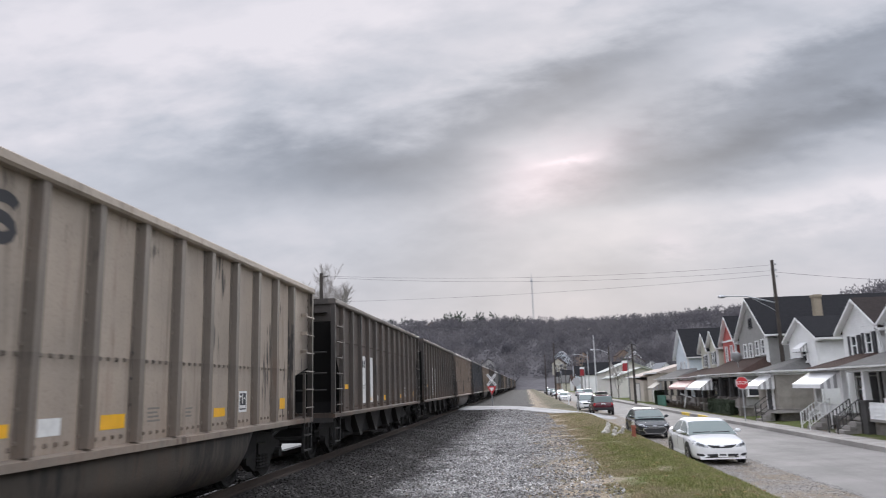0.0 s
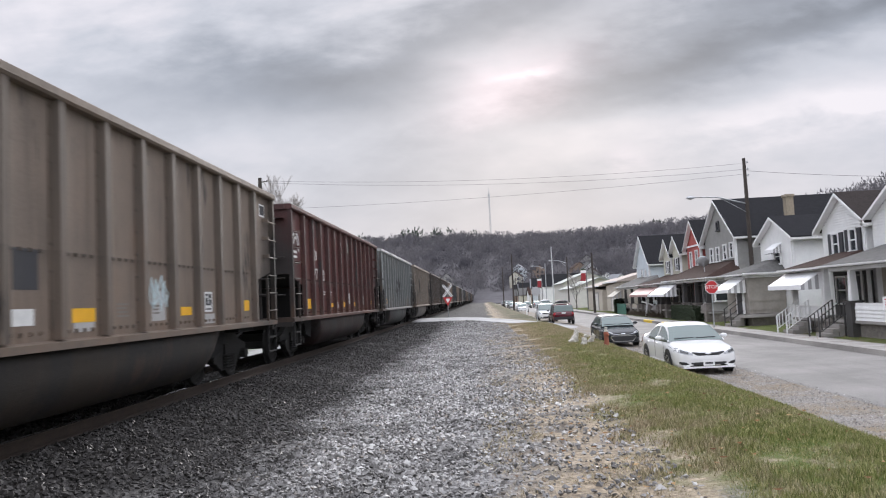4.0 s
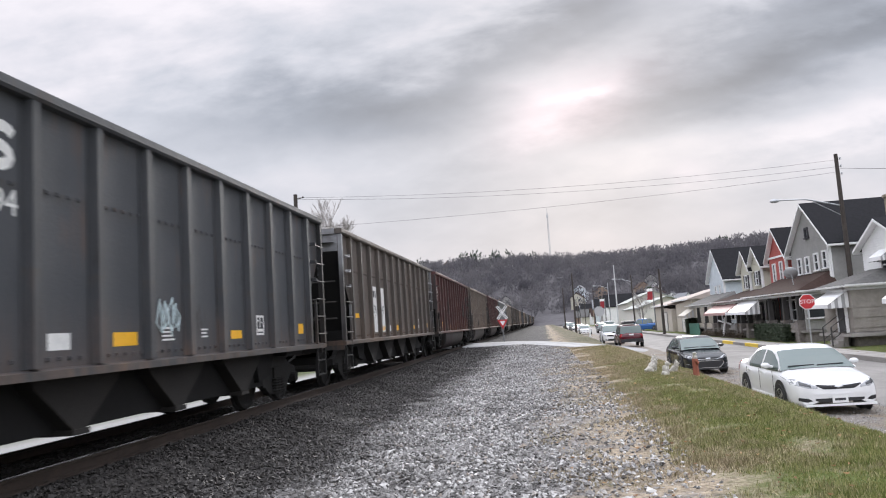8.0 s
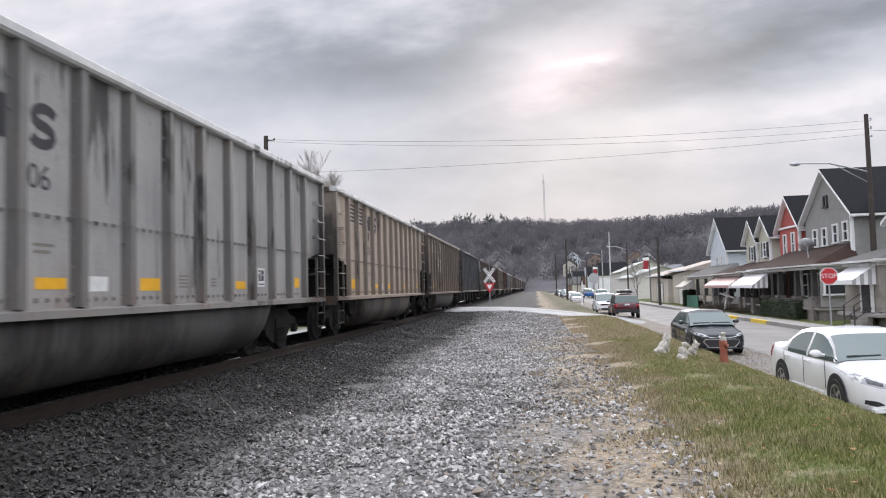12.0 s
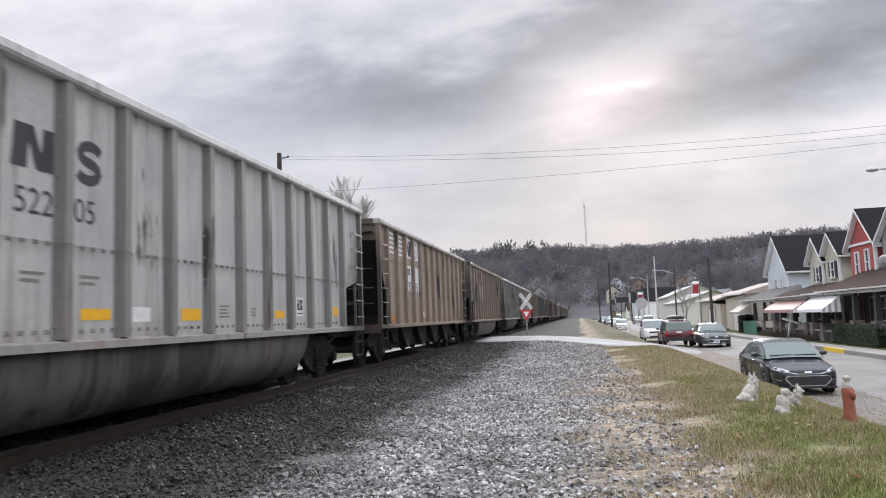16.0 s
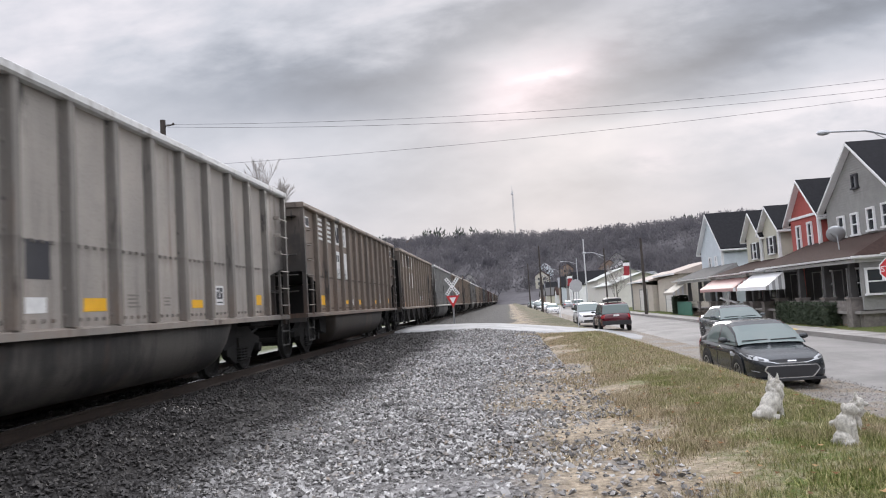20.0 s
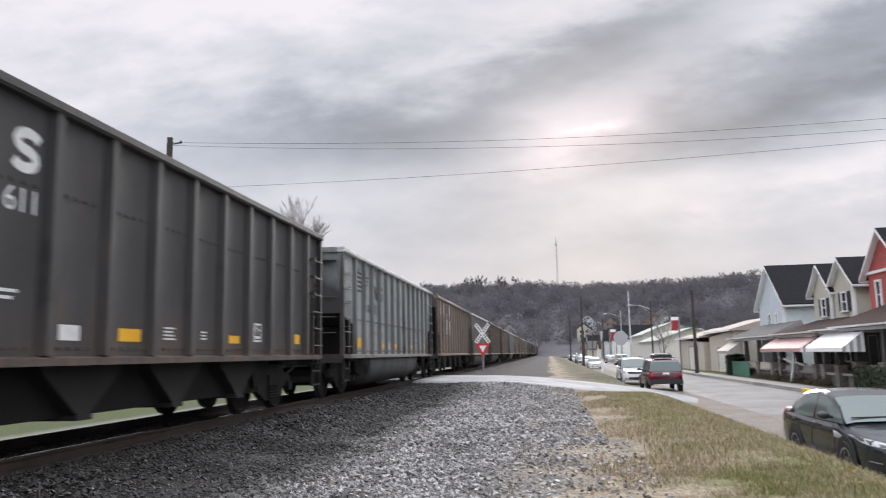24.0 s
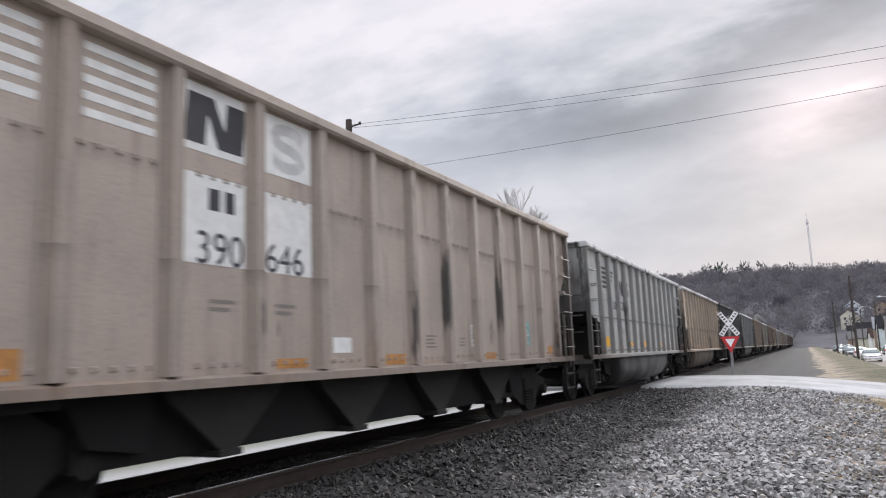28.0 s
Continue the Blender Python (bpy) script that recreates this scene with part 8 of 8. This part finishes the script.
# ---- loose stones and grass ----
def stone_material():
    m, nt, b = material("ballast_stone", 0.85, 0, 0.35)
    geo = nt.nodes.new("ShaderNodeNewGeometry")
    v = coords(nt)
    sep = nt.nodes.new("ShaderNodeSeparateXYZ")
    nt.links.new(v, sep.inputs[0])
    tone = ramp(nt, geo.outputs["Random Per Island"], [(0.0, (0.11, 0.104, 0.098)), (0.3, (0.27, 0.26, 0.25)), (0.65, (0.48, 0.467, 0.451)), (0.93, (0.74, 0.724, 0.7)), (1.0, (0.36, 0.3, 0.24))])
    n = noise_tex(nt, v, 0.7, 4, 0.6)
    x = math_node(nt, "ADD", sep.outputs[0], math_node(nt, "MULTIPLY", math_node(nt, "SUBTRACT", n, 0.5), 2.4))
    # stones get darker towards the rails
    darkening = ramp(nt, math_node(nt, "DIVIDE", math_node(nt, "SUBTRACT", x, 1.7), 2.6, True), [(0.0, 0.97), (0.55, 0.9), (0.9, 0.0)])
    c = mix_col(nt, darkening, tone, (0.022, 0.019, 0.0175))
    # darker towards the crossing, like the ground below
    toned = ramp(nt, math_node(nt, "DIVIDE", math_node(nt, "SUBTRACT", sep.outputs[1], 27.0), 14.0, True), [(0.0, 0.0), (1.0, 0.25)])
    c = mix_col(nt, toned, c, (0.03, 0.028, 0.027))
    near = ramp(nt, math_node(nt, "DIVIDE", math_node(nt, "SUBTRACT", 14.0, sep.outputs[1]), 5.0, True), [(0.0, 0.0), (1.0, 0.1)])
    damp = math_node(nt, "MULTIPLY", ramp(nt, math_node(nt, "ADD", near, noise_tex(nt, v, 0.9, 6, 0.65)), [(0.47, 0.0), (0.64, 1.0)]), 0.6)
    c = mix_col(nt, damp, c, (0.05, 0.045, 0.042))
    c = mix_col(nt, math_node(nt, "MULTIPLY", noise_tex(nt, v, 70, 2, 0.6), 0.35), c, (0.05, 0.047, 0.044))
    nt.links.new(c, b.inputs["Base Color"])
    nt.links.new(math_node(nt, "SUBTRACT", 0.8, math_node(nt, "MULTIPLY", damp, 0.5)), b.inputs["Roughness"])
    return m


def scatter_z(x, y):
    """Heights of the ground sheet for arrays of places, off the crossing."""
    z = np.interp(x, [p[0] for p in PROFILE], [p[1] for p in PROFILE])
    w = np.clip(1 - np.maximum(np.maximum(CROSS_Y0 - 1 - y, y - CROSS_Y1 - 1), 0) / 5.0, 0, 1)
    rz = np.where(x < 5, -0.1, -0.1 - 1.06 * (x - 5) / 9.0) - 0.06
    return np.where(x > 1.0, z + (rz - z) * w, z)


def stones(name, label, x, y, r, seed):
    rng = np.random.default_rng(seed)
    n = len(x)
    unit = np.array([[1, 0, 0], [0, 1, 0], [-1, 0, 0], [0, -1, 0], [0, 0, 1], [0, 0, -1]], float)
    tri = np.array([[0, 1, 4], [1, 2, 4], [2, 3, 4], [3, 0, 4], [1, 0, 5], [2, 1, 5], [3, 2, 5], [0, 3, 5]])
    v = unit[None] * rng.uniform(0.55, 1.25, (n, 6, 1)) + rng.normal(0, 0.22, (n, 6, 3))
    a, t = rng.uniform(0, 6.28, n), rng.uniform(-0.7, 0.7, n)
    ca, sa, ct, s_t = np.cos(a)[:, None], np.sin(a)[:, None], np.cos(t)[:, None], np.sin(t)[:, None]
    vx, vy, vz = v[..., 0], v[..., 1], v[..., 2] * 0.75
    vx, vz = vx * ct - vz * s_t, vx * s_t + vz * ct
    vx, vy = vx * ca - vy * sa, vx * sa + vy * ca
    z = scatter_z(x, y) + rng.uniform(0.0, 0.035, n)
    co = np.stack([x[:, None] + vx * r[:, None], y[:, None] + vy * r[:, None], z[:, None] + vz * r[:, None]], -1).reshape(-1, 3)
    f = (tri[None] + 6 * np.arange(n)[:, None, None]).reshape(-1)
    me = bpy.data.meshes.new(name)
    me.vertices.add(len(co))
    me.vertices.foreach_set("co", co.astype(np.float32).ravel())
    me.loops.add(len(f))
    me.loops.foreach_set("vertex_index", f.astype(np.int32))
    me.polygons.add(len(f) // 3)
    me.polygons.foreach_set("loop_start", (3 * np.arange(len(f) // 3)).astype(np.int32))
    me.update(calc_edges=True)
    me.shade_flat()
    me.materials.append(M["stone_loose"])
    return tagged(new(name, me), label, "gravel", kind="stuff")


M["stone_loose"] = stone_material()
rng = np.random.default_rng(8)


def spread(n, x0, x1, y0, y1):
    return rng.uniform(x0, x1, n), rng.uniform(y0, y1, n)


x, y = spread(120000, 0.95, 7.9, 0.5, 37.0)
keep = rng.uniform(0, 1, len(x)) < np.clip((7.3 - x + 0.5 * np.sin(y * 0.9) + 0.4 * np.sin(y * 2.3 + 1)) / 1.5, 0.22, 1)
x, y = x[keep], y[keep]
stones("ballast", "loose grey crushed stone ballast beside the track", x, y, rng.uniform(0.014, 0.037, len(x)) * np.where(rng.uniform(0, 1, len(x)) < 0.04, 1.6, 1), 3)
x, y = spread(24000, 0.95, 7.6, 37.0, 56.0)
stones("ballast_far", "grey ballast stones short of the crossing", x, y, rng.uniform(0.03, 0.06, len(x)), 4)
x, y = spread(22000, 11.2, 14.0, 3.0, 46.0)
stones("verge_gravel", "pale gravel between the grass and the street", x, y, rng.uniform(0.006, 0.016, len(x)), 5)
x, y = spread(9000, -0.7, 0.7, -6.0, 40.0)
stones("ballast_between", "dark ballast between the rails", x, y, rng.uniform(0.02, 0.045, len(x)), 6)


def grass_material():
    m, nt, b = material("verge_grass_blade", 0.85, 0, 0.2)
    geo = nt.nodes.new("ShaderNodeNewGeometry")
    g = ramp(nt, geo.outputs["Random Per Island"], [(0.0, (0.09, 0.115, 0.03)), (0.45, (0.185, 0.21, 0.066)), (0.8, (0.3, 0.295, 0.115)), (1.0, (0.45, 0.39, 0.22))])
    d = ramp(nt, geo.outputs["Random Per Island"], [(0.0, (0.17, 0.135, 0.08)), (0.6, (0.39, 0.32, 0.215)), (1.0, (0.56, 0.48, 0.34))])
    dryness, _ = verge_dryness(nt, coords(nt))
    nt.links.new(mix_col(nt, dryness, g, d), b.inputs["Base Color"])
    return m


M["blade"] = grass_material()


def grass(name, label, x, y, h, seed, lean=0.6):
    rng = np.random.default_rng(seed)
    n = len(x)
    a = rng.uniform(0, 6.28, n)
    w = rng.uniform(0.004, 0.009, n)
    z = scatter_z(x, y) - 0.01
    px, py = np.cos(a) * w, np.sin(a) * w
    b = rng.uniform(0, 6.28, n)
    l = h * rng.uniform(0.1, lean, n)
    tip = np.stack([x + np.cos(b) * l, y + np.sin(b) * l, z + h], -1)
    co = np.stack([np.stack([x - px, y - py, z], -1), np.stack([x + px, y + py, z], -1), tip], 1).reshape(-1, 3)
    f = np.arange(3 * n)
    me = bpy.data.meshes.new(name)
    me.vertices.add(3 * n)
    me.vertices.foreach_set("co", co.astype(np.float32).ravel())
    me.loops.add(3 * n)
    me.loops.foreach_set("vertex_index", f.astype(np.int32))
    me.polygons.add(n)
    me.polygons.foreach_set("loop_start", (3 * np.arange(n)).astype(np.int32))
    me.update(calc_edges=True)
    me.materials.append(M["blade"])
    return tagged(new(name, me), label, "grass", kind="stuff")


x, y = spread(430000, 7.5, 11.15, 4.0, 34.0)
clump = np.array([noise.noise((a * 1.7, b * 1.7, 2.0)) for a, b in zip(x[::1], y[::1])])
edge = np.clip((x - 7.5 + 0.6 * clump) / 1.0, 0, 1)
keep = rng.uniform(0, 1, len(x)) < np.clip(0.85 + 0.9 * clump, 0.6, 1) * edge
x, y, clump = x[keep], y[keep], clump[keep]
grass("grass", "short patchy green and straw-coloured grass on the verge", x, y, np.clip(0.055 + 0.045 * clump + rng.normal(0, 0.015, len(x)), 0.035, 0.14), 11)
x, y = spread(80000, 6.7, 11.3, 34.0, 57.0)
clump = np.array([noise.noise((a * 0.8, b * 0.45, 4.0)) for a, b in zip(x, y)])
keep = x + 2.2 * clump + rng.normal(0, 0.12, len(x)) > 7.75
x, y = x[keep], y[keep]
grass("grass_far", "dry grass on the verge near the crossing", x, y, np.abs(rng.normal(0.06, 0.02, len(x))) + 0.02, 12)
x, y = spread(130000, 6.0, 10.6, 3.0, 50.0)
clump = np.array([noise.noise((a * 0.9, b * 0.9, 7.0)) for a, b in zip(x, y)])
x, y = x[clump > 0.02], y[clump > 0.02]
grass("straw", "flattened dry straw among the stones", x, y, np.abs(rng.normal(0.035, 0.012, len(x))) + 0.01, 13, 2.6)


def fallen_leaves():
    """Curled brown leaves blown along the verge and the kerb."""
    rng = random.Random(77)
    bm = B()
    for k in range(1500):
        x, y = (rng.uniform(6.2, 11.0), rng.uniform(5, 48)) if k % 4 else (rng.uniform(19.3, 21.2), rng.uniform(20, 60))
        z = ground_z(x, y) + (0.05 if x < 11 else 0.1 if x > 20.85 else 0.13)
        s, a, c = rng.uniform(0.02, 0.045), rng.uniform(0, 6.28), rng.uniform(0.006, 0.02)
        dx, dy = math.cos(a) * s, math.sin(a) * s
        quad(bm, (x - dx, y - dy, z + c), (x + dy * 0.5, y - dx * 0.5, z), (x + dx, y + dy, z + c), (x - dy * 0.5, y + dx * 0.5, z + 0.003))
    m, nt, b = material("dead_leaf", 0.9, 0, 0.2)
    geo = nt.nodes.new("ShaderNodeNewGeometry")
    nt.links.new(ramp(nt, geo.outputs["Random Per Island"], [(0.0, (0.1, 0.05, 0.025)), (0.6, (0.24, 0.13, 0.06)), (1.0, (0.4, 0.27, 0.14))]), b.inputs["Base Color"])
    tagged(new("fallen_leaves", mesh_of(bm, "fallen_leaves", m, fix=False)), "scattered brown fallen leaves on grass and pavement", "leaves", kind="stuff")


fallen_leaves()

# ---- what moves ----
def roll_wheels(car, rows, r):
    """Keys a car's wheels by the way it has gone; rows of (seconds, x, y)."""
    ts = [k / FPS for k in range(28 * FPS + 1)]
    way = [0.0]
    for (t0, x0, y0, *_), (t1, x1, y1, *_) in zip(rows, rows[1:]):
        way.append(way[-1] + math.hypot(x1 - x0, y1 - y0))
    gone = np.interp(ts, [q[0] for q in rows], way)
    for ob in car.children:
        if ob.name.startswith("wheel") and not ob.name.startswith("wheel_well"):
            x, y, z = ob.location
            walk(ob, [(t, pose(x, y, z, math.degrees(g / r) % 360)) for t, g in zip(ts, gone)])


def motions():
    for i, car, y in train:
        walk(car, [(0, pose(0, y, 0)), (28, pose(0, y + SPEED * 28, 0))])
    # the wheelsets turn: one pair of paths serves every truck
    spin = math.degrees(SPEED / 0.457)
    turns = {}
    for i, car, y in train:
        for ob in car.children_recursive:
            if not ob.name.startswith("wheelset"):
                continue
            key = ob.location.y > 0
            if key not in turns:
                dy = 0.89 if key else -0.89
                walk(ob, [(k / FPS, pose(0, dy, 0.457, -(spin * k / FPS) % 360)) for k in range(28 * FPS + 1)])
                turns[key] = ob.animation_data
            else:
                ob.rotation_mode = "QUATERNION"
                keys = ob.animation_data_create()
                keys.action, keys.action_slot = turns[key].action, turns[key].action_slot
    walk(moving_sedan, [(t, pose(x, y, ROAD + 0.03)) for t, x, y in SEDAN_ROWS])
    roll_wheels(moving_sedan, SEDAN_ROWS, 0.33)
    walk(moving_pickup, [(t, pose(x, y, ROAD + 0.03, 0, 0, -180 - a)) for t, x, y, a in PICKUP_ROWS])
    roll_wheels(moving_pickup, PICKUP_ROWS, 0.37)


motions()
